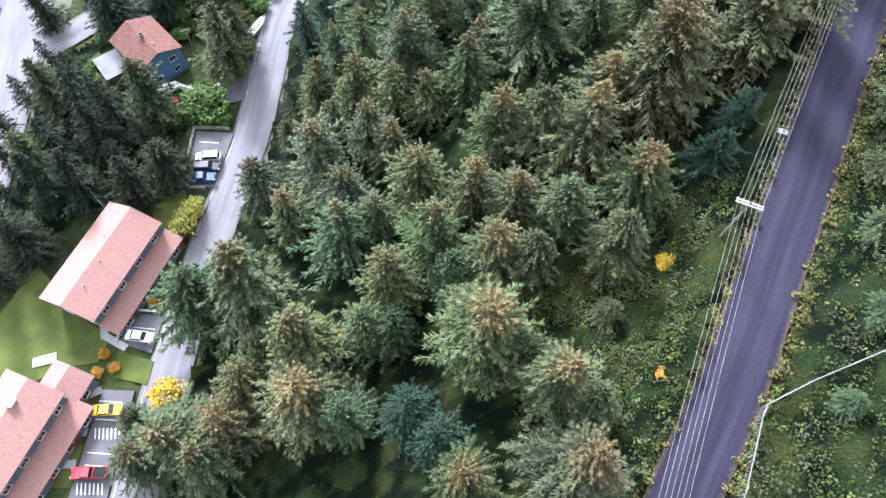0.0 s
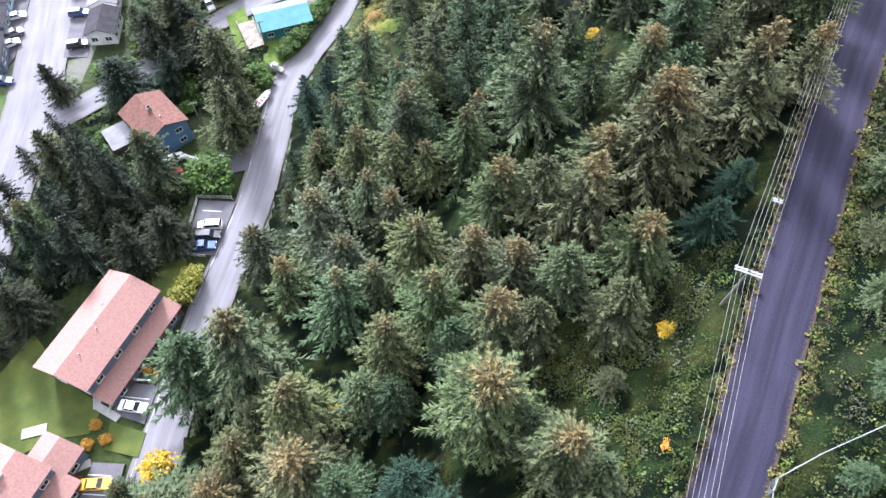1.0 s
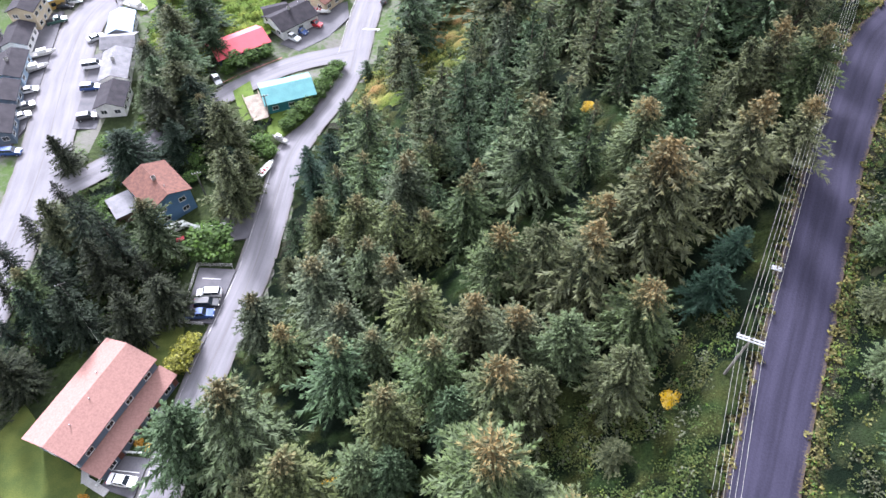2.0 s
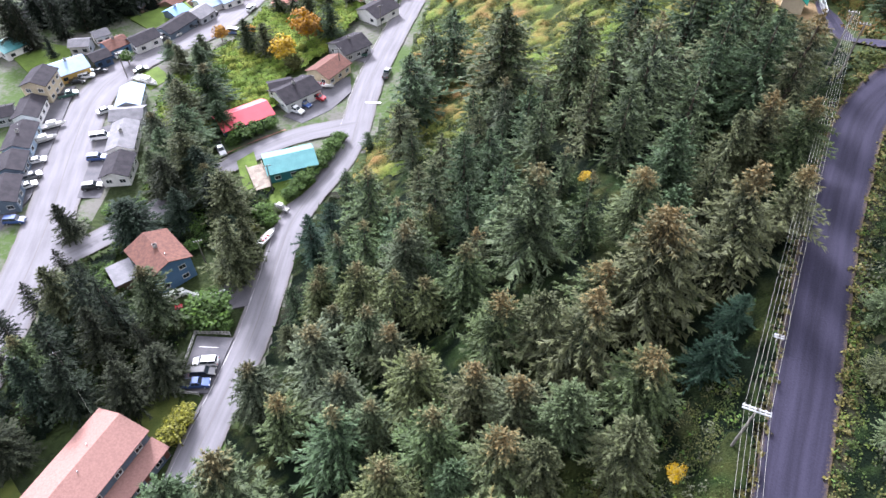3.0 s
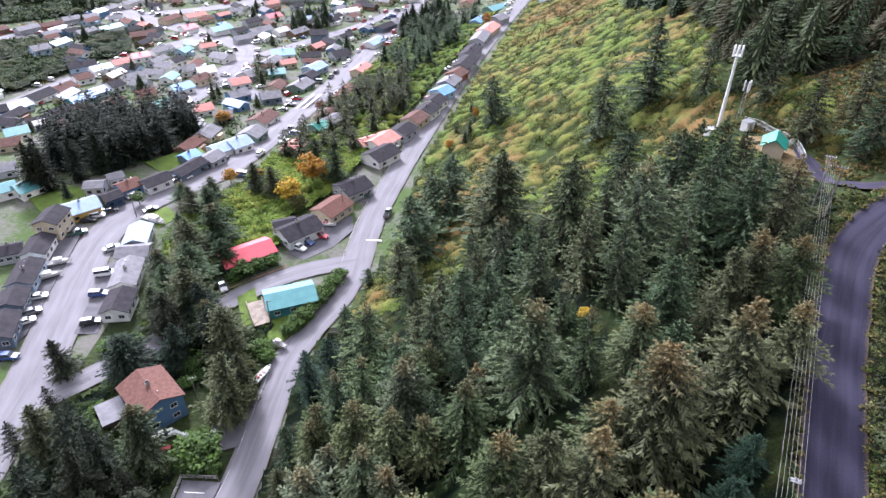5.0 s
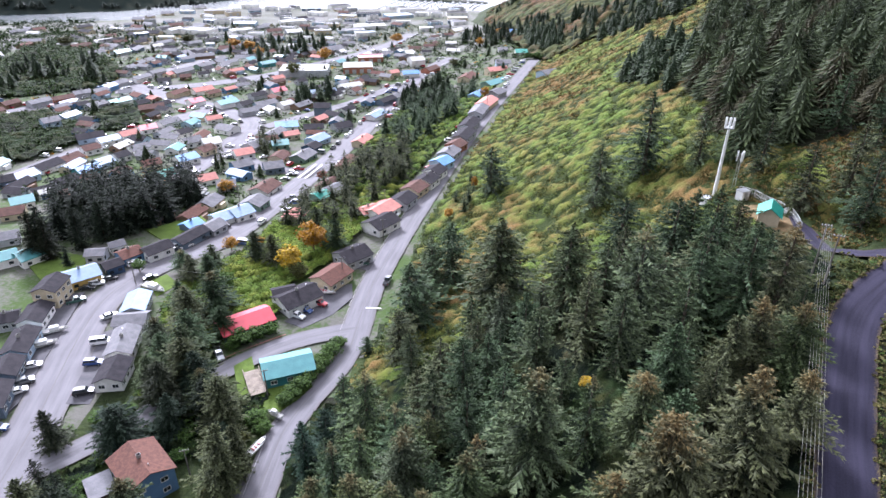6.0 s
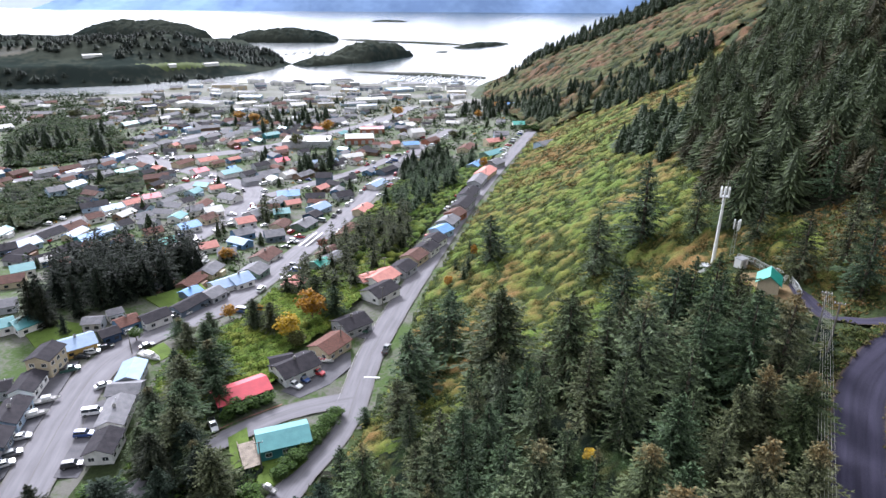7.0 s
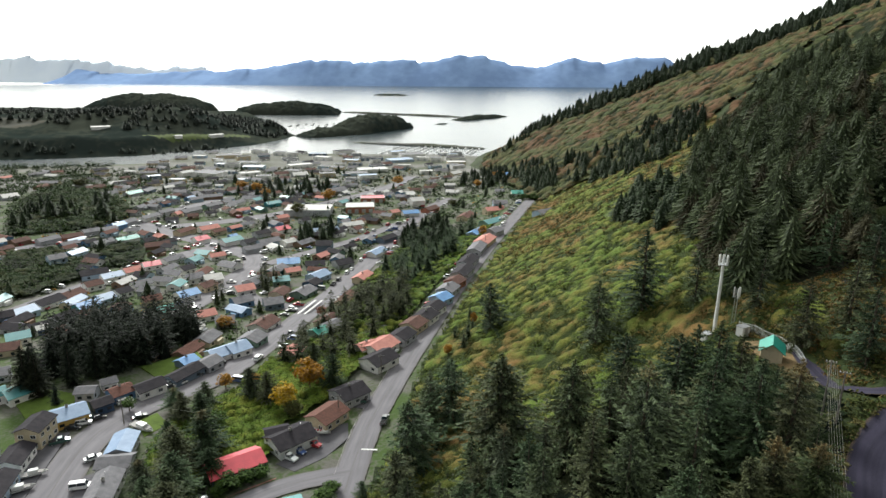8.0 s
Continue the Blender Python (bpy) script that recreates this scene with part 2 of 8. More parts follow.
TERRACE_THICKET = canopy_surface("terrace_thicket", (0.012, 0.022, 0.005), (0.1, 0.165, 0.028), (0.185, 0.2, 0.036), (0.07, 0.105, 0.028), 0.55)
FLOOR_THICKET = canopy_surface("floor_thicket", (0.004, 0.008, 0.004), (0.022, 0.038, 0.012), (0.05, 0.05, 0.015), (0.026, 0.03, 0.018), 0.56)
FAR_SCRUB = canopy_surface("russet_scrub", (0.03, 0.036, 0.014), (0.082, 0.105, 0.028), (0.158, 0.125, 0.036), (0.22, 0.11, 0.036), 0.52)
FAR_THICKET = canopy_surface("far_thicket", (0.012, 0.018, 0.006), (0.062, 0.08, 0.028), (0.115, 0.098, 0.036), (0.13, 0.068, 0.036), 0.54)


def water_surface():
    m = bpy.data.materials.new("sea_water")
    m.use_nodes = True
    n, l = m.node_tree.nodes, m.node_tree.links
    skin = n["Principled BSDF"]
    skin.inputs["Base Color"].default_value = (0.02, 0.035, 0.04, 1)
    skin.inputs["Roughness"].default_value, skin.inputs["IOR"].default_value = 0.21, 1.4
    where, waves, relief = n.new("ShaderNodeNewGeometry"), n.new("ShaderNodeTexNoise"), n.new("ShaderNodeBump")
    waves.inputs["Scale"].default_value, waves.inputs["Detail"].default_value = 0.06, 5.0
    relief.inputs["Strength"].default_value, relief.inputs["Distance"].default_value = 0.06, 0.5
    l.new(where.outputs["Position"], waves.inputs["Vector"])
    l.new(waves.outputs["Fac"], relief.inputs["Height"])
    l.new(relief.outputs["Normal"], skin.inputs["Normal"])
    return m


WATER = water_surface()


# ---- building blocks ----
def mesh_of(name, verts, faces, material, smooth_shaded=False):
    data = bpy.data.meshes.new(name)
    data.from_pydata([tuple(v) for v in verts], [], [tuple(f) for f in faces])
    for m in material if isinstance(material, (list, tuple)) else [material]:
        data.materials.append(m)
    if smooth_shaded:
        data.polygons.foreach_set("use_smooth", [True] * len(data.polygons))
    data.update()
    return data


def part(name, bm, material, parent, label=""):
    """Links a bmesh, or a mesh that is already made, as one mesh object under a thing or a part."""
    if isinstance(bm, bmesh.types.BMesh):
        data = bpy.data.meshes.new(name)
        bm.to_mesh(data)
        bm.free()
        data.materials.append(material)
    else:
        data = bm
    ob = new(name, data)
    ob.parent = parent
    return tagged(ob, label)


def thing(name, m, label, category, group="", kind=""):
    ob = new(name)
    ob.empty_display_size = 0.5
    ob.matrix_basis = m
    return tagged(ob, label, category, group, kind)


def box(bm, x0, y0, z0, x1, y1, z1, bevel=0.0):
    made = bmesh.ops.create_cube(bm, size=1.0)["verts"]
    bmesh.ops.scale(bm, vec=(x1 - x0, y1 - y0, z1 - z0), verts=made)
    bmesh.ops.translate(bm, vec=((x0 + x1) / 2, (y0 + y1) / 2, (z0 + z1) / 2), verts=made)
    if bevel:
        edges = list({e for v in made for e in v.link_edges})
        bmesh.ops.bevel(bm, geom=edges, offset=bevel, segments=1, affect="EDGES")
    return bm


def boxes(*rows, bevel=0.0):
    bm = bmesh.new()
    for row in rows:
        box(bm, *row, bevel=bevel)
    return bm


def rod(bm, a, b, r0, r1=None, sides=8):
    """A round bar from a to b, tapering from r0 to r1."""
    a, b = Vector(a), Vector(b)
    r1 = r0 if r1 is None else r1
    turn = (b - a).to_track_quat("Z", "Y")
    ring = [[bm.verts.new(p + turn @ Vector((r * math.cos(k * math.tau / sides), r * math.sin(k * math.tau / sides), 0))) for k in range(sides)] for p, r in ((a, r0), (b, r1))]
    for k in range(sides):
        bm.faces.new((ring[0][k], ring[0][(k + 1) % sides], ring[1][(k + 1) % sides], ring[1][k]))
    bm.faces.new(ring[0][::-1]), bm.faces.new(ring[1])
    return bm


# terrain
EYE_Z = 150.0
TOE_Y = (-300, 20, 60, 97, 115, 153, 202, 277, 487, 700, 930, 1300)
TOE_X = (-60, -41, -35, -31, -28, -15, -9, 10, 74, 62, 36, 90)


def smooth(a, b, v):
    v = np.clip((v - a) / (b - a), 0, 1)
    return v * v * (3 - 2 * v)


def ground(x, y):
    """Height of the land over the sea: a town on a terrace that falls to the harbour, and a hill that climbs to the east of its last street."""
    x, y = np.asarray(x, float), np.asarray(y, float)
    u = x - np.interp(y, TOE_Y, TOE_X)
    terrace = np.interp(y, (-300, 190, 330, 560, 900, 1075, 1130), (50, 48, 43, 27, 6, 2.4, -9))
    terrace = terrace - 7 * smooth(15, 90, -u) * smooth(150, 320, y) * smooth(600, 400, y)
    street = np.interp(y, (-300, 190, 487, 640, 930, 1300), (50, 48, 44, 34, 6, -9))
    land = street + (terrace - street) * smooth(0, 60, -u)
    coast = np.interp(y, (500, 800, 884, 943, 1065, 1110, 1300), (-1500, -880, -640, -455, -425, -370, -220))
    land = land - 16 * smooth(25, -35, x - coast)
    v = np.maximum(u - 3, 0)
    climb = np.interp(v, (0, 12, 75, 128, 300, 700), (0, 5.5, 39, 64, 160, 345)) * (1 + smooth(450, 850, y) * np.interp(v, (0, 100, 200, 300, 400, 700), (0.1, 0.08, -0.02, -0.1, -0.12, -0.12)))
    spur = smooth(1290, 930, y + 0.12 * np.maximum(v - 150, 0))
    swell = 2.2 * np.sin(x * 0.031 + 1.3) * np.sin(y * 0.027 + 0.4) + 0.9 * np.sin(x * 0.09 + y * 0.05)
    return land + climb * spur + swell * smooth(10, 60, v) * spur
# end terrain


# ---- the land ----
def lines(*spans):
    """Grid lines: (from, to, step) after one another."""
    out = [np.arange(a, b, s, dtype=float) for a, b, s in spans]
    return np.concatenate(out + [[float(spans[-1][1])]])


def ribbon_points(points, step=3.0):
    """A polyline resampled at even steps, rounded at its corners."""
    p = np.array(points, float)
    for _ in range(3):
        q = [p[0]]
        for a, b in zip(p[:-1], p[1:]):
            q += [0.75 * a + 0.25 * b, 0.25 * a + 0.75 * b]
        p = np.array(q + [p[-1]])
    s = np.r_[0, np.cumsum(np.hypot(*np.diff(p, axis=0).T))]
    want = np.linspace(0, s[-1], max(2, int(s[-1] / step) + 1))
    return np.stack([np.interp(want, s, p[:, 0]), np.interp(want, s, p[:, 1])], 1)


ROADS = {}
BENCHES = []


def plan_road(name, width, points):
    line = ribbon_points(points)
    ROADS[name] = (line, width)
    BENCHES.append((line, width / 2, ground(line[:, 0], line[:, 1])))


HILL_ROAD = [(20.0, -12), (22.2, 1.5), (24.2, 5.8), (27.9, 12.2), (31.5, 19.0), (35.4, 27.5), (39.2, 35.1), (43.4, 44.6), (47.0, 52.4), (50.5, 60), (56.4, 70.5), (62.2, 80.4), (70.0, 87.0), (82, 91), (100, 92)]
plan_road("hill_road", 6.9, HILL_ROAD)
plan_road("compound_track", 3.4, [(80, 92), (72.4, 93.8), (68.7, 99.8), (69.6, 110.2), (72, 118)])
plan_road("compound_pad", 7.0, [(65.6, 127), (66.5, 118), (67, 108)])
plan_road("valley_road", 7.2, [(-47, -20), (-45.5, 10), (-43.7, 27.3), (-41.9, 44.4), (-38.9, 60.3), (-36.8, 71.6), (-36.1, 81.0), (-35.6, 91.2), (-34.9, 103.8), (-31.6, 113.9), (-26.2, 125.5), (-23.5, 137)])
plan_road("hillside_street", 8.2, [(-24, 134), (-22.0, 163.6), (-17.6, 184.7), (-12.9, 207), (-7, 232), (1.7, 268.9), (13.6, 316.1), (29.6, 374.7), (46.1, 429.7), (71.2, 515.0)])
plan_road("branch_street", 6.5, [(-23.0, 143), (-39.5, 137.3), (-49.6, 128.8), (-55.4, 123.0), (-61.4, 114.5), (-67.4, 108.1), (-77.6, 97.0), (-83.1, 92.3)])
plan_road("lower_street", 11.5, [(-84, 30), (-86.4, 75.5), (-88.1, 95.5), (-92.7, 118.3), (-96.5, 136.5), (-99, 155.3), (-96.5, 167.6), (-89.3, 181.4), (-77.6, 193.7), (-71.4, 214.1), (-65.8, 245.6), (-58.7, 284.9), (-47.5, 350), (-45, 385), (-28.3, 483.0), (-9.9, 563.5), (8.4, 607.0)])
plan_road("middle_street", 14.0, [(-122.0, 255.0), (-120.2, 285.2), (-113.6, 335.0), (-111.6, 363.9), (-120.7, 387.8), (-149.1, 415.0), (-180.7, 439.1), (-215.1, 464.3), (-240, 487)])
plan_road("west_street", 14.0, [(-205, 215), (-200.2, 245.2), (-196.6, 261.4), (-192.2, 297.7), (-181.2, 333.3), (-170.5, 366.8), (-159.7, 402.4), (-147, 415)])
plan_road("far_west_street", 13.0, [(-310, 350), (-293.4, 378.4), (-282.6, 393.9), (-258.9, 436.8), (-242.3, 487.6), (-230.3, 534.6), (-205.3, 605.9)])
plan_road("centre_street", 14.0, [(-240, 464), (-188.5, 483.4), (-159.9, 504.3), (-130.3, 532.7), (-96.9, 593.2), (-62.3, 673.7), (-40, 800)])
plan_road("short_street", 9.0, [(-106, 366), (-83.0, 404.7), (-58.2, 443.0), (-36, 490)])
plan_road("cross_street", 9.0, [(-111.6, 345), (-100, 300), (-82.0, 286.0), (-60, 278)])


def bench(x, y, z, drop=0.0):
    """The land with the roads cut level into it."""
    x, y = np.asarray(x, float), np.asarray(y, float)
    z = np.array(z, float)
    for line, half, level in BENCHES:
        near = np.nonzero((x > line[:, 0].min() - 25) & (x < line[:, 0].max() + 25) & (y > line[:, 1].min() - 25) & (y < line[:, 1].max() + 25))[0]
        for k in range(0, len(near), 4000):
            sel = near[k : k + 4000]
            d = np.hypot(x[sel, None] - line[None, :, 0], y[sel, None] - line[None, :, 1])
            best = d.argmin(1)
            away = d[np.arange(len(sel)), best]
            w = 1 - smooth(half + 1.0, half + 7.0, away)
            z[sel] = z[sel] + (level[best] - z[sel]) * w - drop * (away < half + 1.2)
    return z


def land_z(x, y):
    x, y = np.atleast_1d(np.asarray(x, float)), np.atleast_1d(np.asarray(y, float))
    return bench(x, y, ground(x, y))


def at_land(x, y):
    return float(land_z(x, y)[0])


def is_forest(x, y):
    """Under the spruces of the near hillside and the hill to the east."""
    u = x - np.interp(y, TOE_Y, TOE_X)
    bend = (x > 62) & (y > 80) & (y < 142)
    return ~bend & ((u > 0) & (y < 120)) | ~bend & ((x > 30 + 0.25 * (y - 120)) & (y < 190)) | ((u > 110) & (y < 330))


def build_land():
    xs = lines((-900, -300, 20), (-300, -130, 6), (-130, 110, 2.5), (110, 260, 6), (260, 800, 18))
    ys = lines((-220, -20, 12), (-20, 160, 2.5), (160, 330, 4), (330, 700, 8), (700, 1300, 15))
    gx, gy = np.meshgrid(xs, ys)
    z = bench(gx.ravel(), gy.ravel(), ground(gx.ravel(), gy.ravel()), drop=0.35)
    rough = np.array([noise.noise((a * 0.35, b * 0.35, 0)) for a, b in zip(gx.ravel(), gy.ravel())])
    z += 0.12 * rough
    w = len(xs)
    idx = np.arange(len(z)).reshape(gx.shape)
    faces = np.stack([idx[:-1, :-1], idx[:-1, 1:], idx[1:, 1:], idx[1:, :-1]], -1).reshape(-1, 4)
    data = mesh_of("ground", np.stack([gx.ravel(), gy.ravel(), z], 1).tolist(), faces.tolist(), [FOREST_FLOOR, BRUSH_GROUND, YARD_GROUND, SHORE_GROUND], True)
    cx, cy = gx.ravel()[faces].mean(1), gy.ravel()[faces].mean(1)
    u = cx - np.interp(cy, TOE_Y, TOE_X)
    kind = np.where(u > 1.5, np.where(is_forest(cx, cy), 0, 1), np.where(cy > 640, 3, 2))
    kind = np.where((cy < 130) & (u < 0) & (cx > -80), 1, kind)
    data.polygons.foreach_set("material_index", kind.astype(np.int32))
    return tagged(new("ground", data), "hillside and town ground with brush, grass and forest floor", "ground", kind="structure")


GROUND = build_land()


def ribbon(name, line, width, material, lift, label, category, across=4, parent=None):
    d = np.gradient(line, axis=0)
    d /= np.hypot(d[:, 0], d[:, 1])[:, None]
    side = np.stack([d[:, 1], -d[:, 0]], 1)
    rows, verts = len(line), []
    for k in range(across + 1):
        off = (k / across - 0.5) * width
        wob = np.array([0.25 * noise.noise((a * 0.3, b * 0.3, k * 9.0)) for a, b in line]) if k in (0, across) else 0
        p = line + side * np.reshape(off + np.asarray(wob) * np.sign(off), (-1, 1))
        zz = land_z(line[:, 0], line[:, 1]) + lift + 0.06 * (1 - (2 * k / across - 1) ** 2)
        verts.append(np.c_[p, zz])
    verts = np.stack(verts, 1).reshape(-1, 3)
    n = across + 1
    faces = [(r * n + k, r * n + k + 1, (r + 1) * n + k + 1, (r + 1) * n + k) for r in range(rows - 1) for k in range(across)]
    ob = new(name, mesh_of(name, verts.tolist(), faces, material, True))
    run = np.r_[0, np.cumsum(np.hypot(*np.diff(line, axis=0).T))]
    ob.data.attributes.new("across", "FLOAT", "POINT").data.foreach_set("value", np.tile(np.linspace(-1, 1, n), rows).astype(np.float32))
    ob.data.attributes.new("along", "FLOAT", "POINT").data.foreach_set("value", np.repeat(run, n).astype(np.float32))
    ob.parent = parent
    return tagged(ob, label, category, kind="" if parent else "structure")


TAN_GRAVEL = surface("compound_gravel", (0.2, 0.135, 0.07), (0.09, 0.075, 0.035), 0.3, 3.0, 0.95, 0.5)


def road_surface(name, base, worn, edge, tracks, seam=0.0):
    """A road worn along its length: paler wheel tracks, long streaks, patches, and a soft edge of another colour."""
    m = bpy.data.materials.new(name)
    m.use_nodes = True
    n, l = m.node_tree.nodes, m.node_tree.links
    skin = n["Principled BSDF"]
    skin.inputs["Roughness"].default_value, skin.inputs["Specular IOR Level"].default_value = 0.85, 0.2
    across, along, where = n.new("ShaderNodeAttribute"), n.new("ShaderNodeAttribute"), n.new("ShaderNodeNewGeometry")
    across.attribute_name, along.attribute_name = "across", "along"
    join = n.new("ShaderNodeCombineXYZ")
    l.new(across.outputs["Fac"], join.inputs["X"])
    l.new(along.outputs["Fac"], join.inputs["Y"])
    scaled = n.new("ShaderNodeMapping")
    scaled.inputs["Scale"].default_value = (5.0, 0.07, 1.0)
    l.new(join.outputs["Vector"], scaled.inputs["Vector"])
    streak, patchy, grit = n.new("ShaderNodeTexNoise"), n.new("ShaderNodeTexNoise"), n.new("ShaderNodeTexNoise")
    for node, size, source in ((streak, 1.0, scaled.outputs["Vector"]), (patchy, 0.12, where.outputs["Position"]), (grit, 5.0, where.outputs["Position"])):
        node.inputs["Scale"].default_value, node.inputs["Detail"].default_value = size, 5.0
        l.new(source, node.inputs["Vector"])

    def calc(kind, x, y, clamp=False):
        node = n.new("ShaderNodeMath")
        node.operation, node.use_clamp = kind, clamp
        for socket, v in zip(node.inputs, (x, y)):
            if isinstance(v, (int, float)):
                socket.default_value = v
            else:
                l.new(v, socket)
        return node.outputs[0]

    side = calc("ABSOLUTE", across.outputs["Fac"], 0)
    # one wheel track on each side, half way out
    track = calc("SUBTRACT", 1.0, calc("MULTIPLY", calc("ABSOLUTE", calc("SUBTRACT", side, 0.45), 0), 3.2), True)
    wear = calc("MULTIPLY", track, tracks)
    wear = calc("ADD", wear, calc("MULTIPLY", calc("SUBTRACT", streak.outputs["Fac"], 0.5), 2.2))
    wear = calc("ADD", wear, calc("MULTIPLY", calc("SUBTRACT", patchy.outputs["Fac"], 0.5), 1.2))
    wear = calc("ADD", wear, calc("MULTIPLY", calc("SUBTRACT", grit.outputs["Fac"], 0.5), 0.9))
    wear = calc("ADD", wear, 0.32, True)
    tone = n.new("ShaderNodeMix")
    tone.data_type = "RGBA"
    tone.inputs["A"].default_value, tone.inputs["B"].default_value = (*base, 1), (*worn, 1)
    l.new(wear, tone.inputs["Factor"])
    rim = calc("MULTIPLY", calc("SUBTRACT", calc("ADD", side, calc("MULTIPLY", calc("SUBTRACT", grit.outputs["Fac"], 0.5), 0.5)), 0.86), 6.0, True)
    if seam:
        line = calc("LESS_THAN", calc("ABSOLUTE", calc("ADD", across.outputs["Fac"], calc("MULTIPLY", calc("SUBTRACT", streak.outputs["Fac"], 0.5), 0.06)), 0), 0.018)
        rim = calc("MAXIMUM", rim, calc("MULTIPLY", line, seam))
    border = n.new("ShaderNodeMix")
    border.data_type = "RGBA"
    border.inputs["B"].default_value = (*edge, 1)
    l.new(rim, border.inputs["Factor"])
    l.new(tone.outputs["Result"], border.inputs["A"])
    l.new(border.outputs["Result"], skin.inputs["Base Color"])
    relief = n.new("ShaderNodeBump")
    relief.inputs["Strength"].default_value, relief.inputs["Distance"].default_value = 0.35, 0.08
    l.new(grit.outputs["Fac"], relief.inputs["Height"])
    l.new(relief.outputs["Normal"], skin.inputs["Normal"])
    return m


GRAVEL_ROAD = road_surface("gravel_road", (0.0155, 0.0138, 0.026), (0.031, 0.028, 0.049), (0.075, 0.055, 0.03), 0.5)
STREET = road_surface("street_asphalt", (0.125, 0.119, 0.128), (0.175, 0.167, 0.18), (0.11, 0.1, 0.09), 0.3, 0.55)
for road_name, (road_line, road_width) in ROADS.items():
    if road_name == "compound_pad":
        ribbon(road_name, road_line, road_width, TAN_GRAVEL, 0.03, "tan gravel pad of the mast compound", "pad")
        continue
    dark = road_name in ("hill_road", "compound_track")
    ribbon(road_name, road_line, road_width, GRAVEL_ROAD if dark else STREET, 0.02,
           "dark packed gravel road along the wooded hillside" if dark else "pale worn asphalt street of the town", "road")

# ---- the sea, the islands and the far mountains ----
sea_bm = bmesh.new()
sea_ring = [sea_bm.verts.new((r * math.cos(a), r * math.sin(a) , 0)) for r, a in [(4990, k * math.tau / 96) for k in range(96)]]
sea_bm.faces.new(sea_ring)
sea = part("water", sea_bm, WATER, None, "pale bright sea water with a faint ripple")
tagged(sea, category="water", kind="structure")

ISLE_WOOD = surface("isle_woods", (0.05, 0.056, 0.044), (0.026, 0.034, 0.03), 0.007, 0.09, 0.95, 0.0, spread=0.6, specular=0.0)
# mountain colours hold the distance haze: blue first, paler farther off
HAZED_ROCK = surface("far_mountain_haze_blue", (0.27, 0.39, 0.62), (0.21, 0.31, 0.52), 0.004, 0.02, 1.0, 0.0, specular=0.0)
PALER_HAZED_ROCK = surface("farthest_mountain_haze_blue", (0.8, 0.87, 0.95), (0.74, 0.82, 0.93), 0.002, 0.01, 1.0, 0.0, specular=0.0)


def hump(name, cx, cy, length, depth, height, material, label, category, seed=0, rough=0.35, cells=110, turn=0.0, blunt=0.5):
    """A long hill that rises out of the sea, with an uneven crest."""
    xs, ys = np.linspace(-1, 1, cells), np.linspace(-1, 1, max(12, cells // 2))
    verts, c, s = [], math.cos(radians(turn)), math.sin(radians(turn))
    for b in ys:
        for a in xs:
            edge = max(0.0, 1 - a * a) ** blunt * max(0.0, 1 - b * b) ** blunt
            n1 = noise.fractal((a * 3.1 + seed * 7.3, b * 1.2 + seed, seed * 1.7), 1.0, 2.1, 5)
            z = height * edge * (1 + rough * n1) - 1.5 + (min(1.0, height / 30) * (5.0 * noise.noise((a * length / 26, b * depth / 26, seed)) + 4.0 * noise.noise((a * length / 11, b * depth / 11, seed + 5))) if edge > 0.25 else 0)
            x, y = a * length / 2, b * depth / 2
            verts.append((cx + c * x - s * y, cy + s * x + c * y, z))
    w = len(xs)
    faces = [(j * w + i, j * w + i + 1, (j + 1) * w + i + 1, (j + 1) * w + i) for j in range(len(ys) - 1) for i in range(w - 1)]
    return tagged(new(name, mesh_of(name, verts, faces, material, True)), label, category, kind="structure")


ISLAND_SHORE = [(-1500, 880), (-900, 950), (-696, 1000), (-580, 1030), (-493, 1061), (-470, 1097), (-394, 1162), (-356, 1205), (-325, 1299), (-317, 1373), (-350, 1440), (-391, 1515), (-420, 1600), (-520, 1760), (-800, 1860), (-1500, 1900)]
# hills of the near island: x, y, half length, half depth, height over the plateau, turn in degrees
ISLAND_HILLS = [(-760, 1200, 230, 110, 20, 8), (-590, 1225, 120, 80, 15, 18), (-500, 1270, 80, 70, 24, 25), (-365, 1385, 30, 45, 14, 60), (-1100, 1200, 320, 160, 18, 0)]


def island_z(x, y):
    """Height of the near island: steep bluffs, a plateau and wooded hills."""
    x, y = np.atleast_1d(np.asarray(x, float)), np.atleast_1d(np.asarray(y, float))
    away = np.full(x.shape, 1e9)
    for (x0, y0), (x1, y1) in zip(ISLAND_SHORE, ISLAND_SHORE[1:] + ISLAND_SHORE[:1]):
        q = np.clip(((x - x0) * (x1 - x0) + (y - y0) * (y1 - y0)) / ((x1 - x0) ** 2 + (y1 - y0) ** 2), 0, 1)
        away = np.minimum(away, np.hypot(x - x0 - q * (x1 - x0), y - y0 - q * (y1 - y0)))
    away = np.where(inside(x, y, ISLAND_SHORE), away, -away)
    z = -6 + 8 * smooth(-14, 4, away) + np.interp(x, (-900, -500, -400, -330), (30, 23, 13, 3)) * smooth(2, 42, away)
    for cx, cy, a, b, h, turn in ISLAND_HILLS:
        c, sn = math.cos(radians(turn)), math.sin(radians(turn))
        u, v = ((x - cx) * c + (y - cy) * sn) / a, (-(x - cx) * sn + (y - cy) * c) / b
        z = z + h * np.exp(-(u * u + v * v) ** 1.3) * smooth(0, 40, away)
    return z + (1.8 * np.sin(x * 0.05 + 1) * np.sin(y * 0.043) + 1.2 * np.sin(x * 0.11) * np.sin(y * 0.13 + 2)) * smooth(10, 50, away)


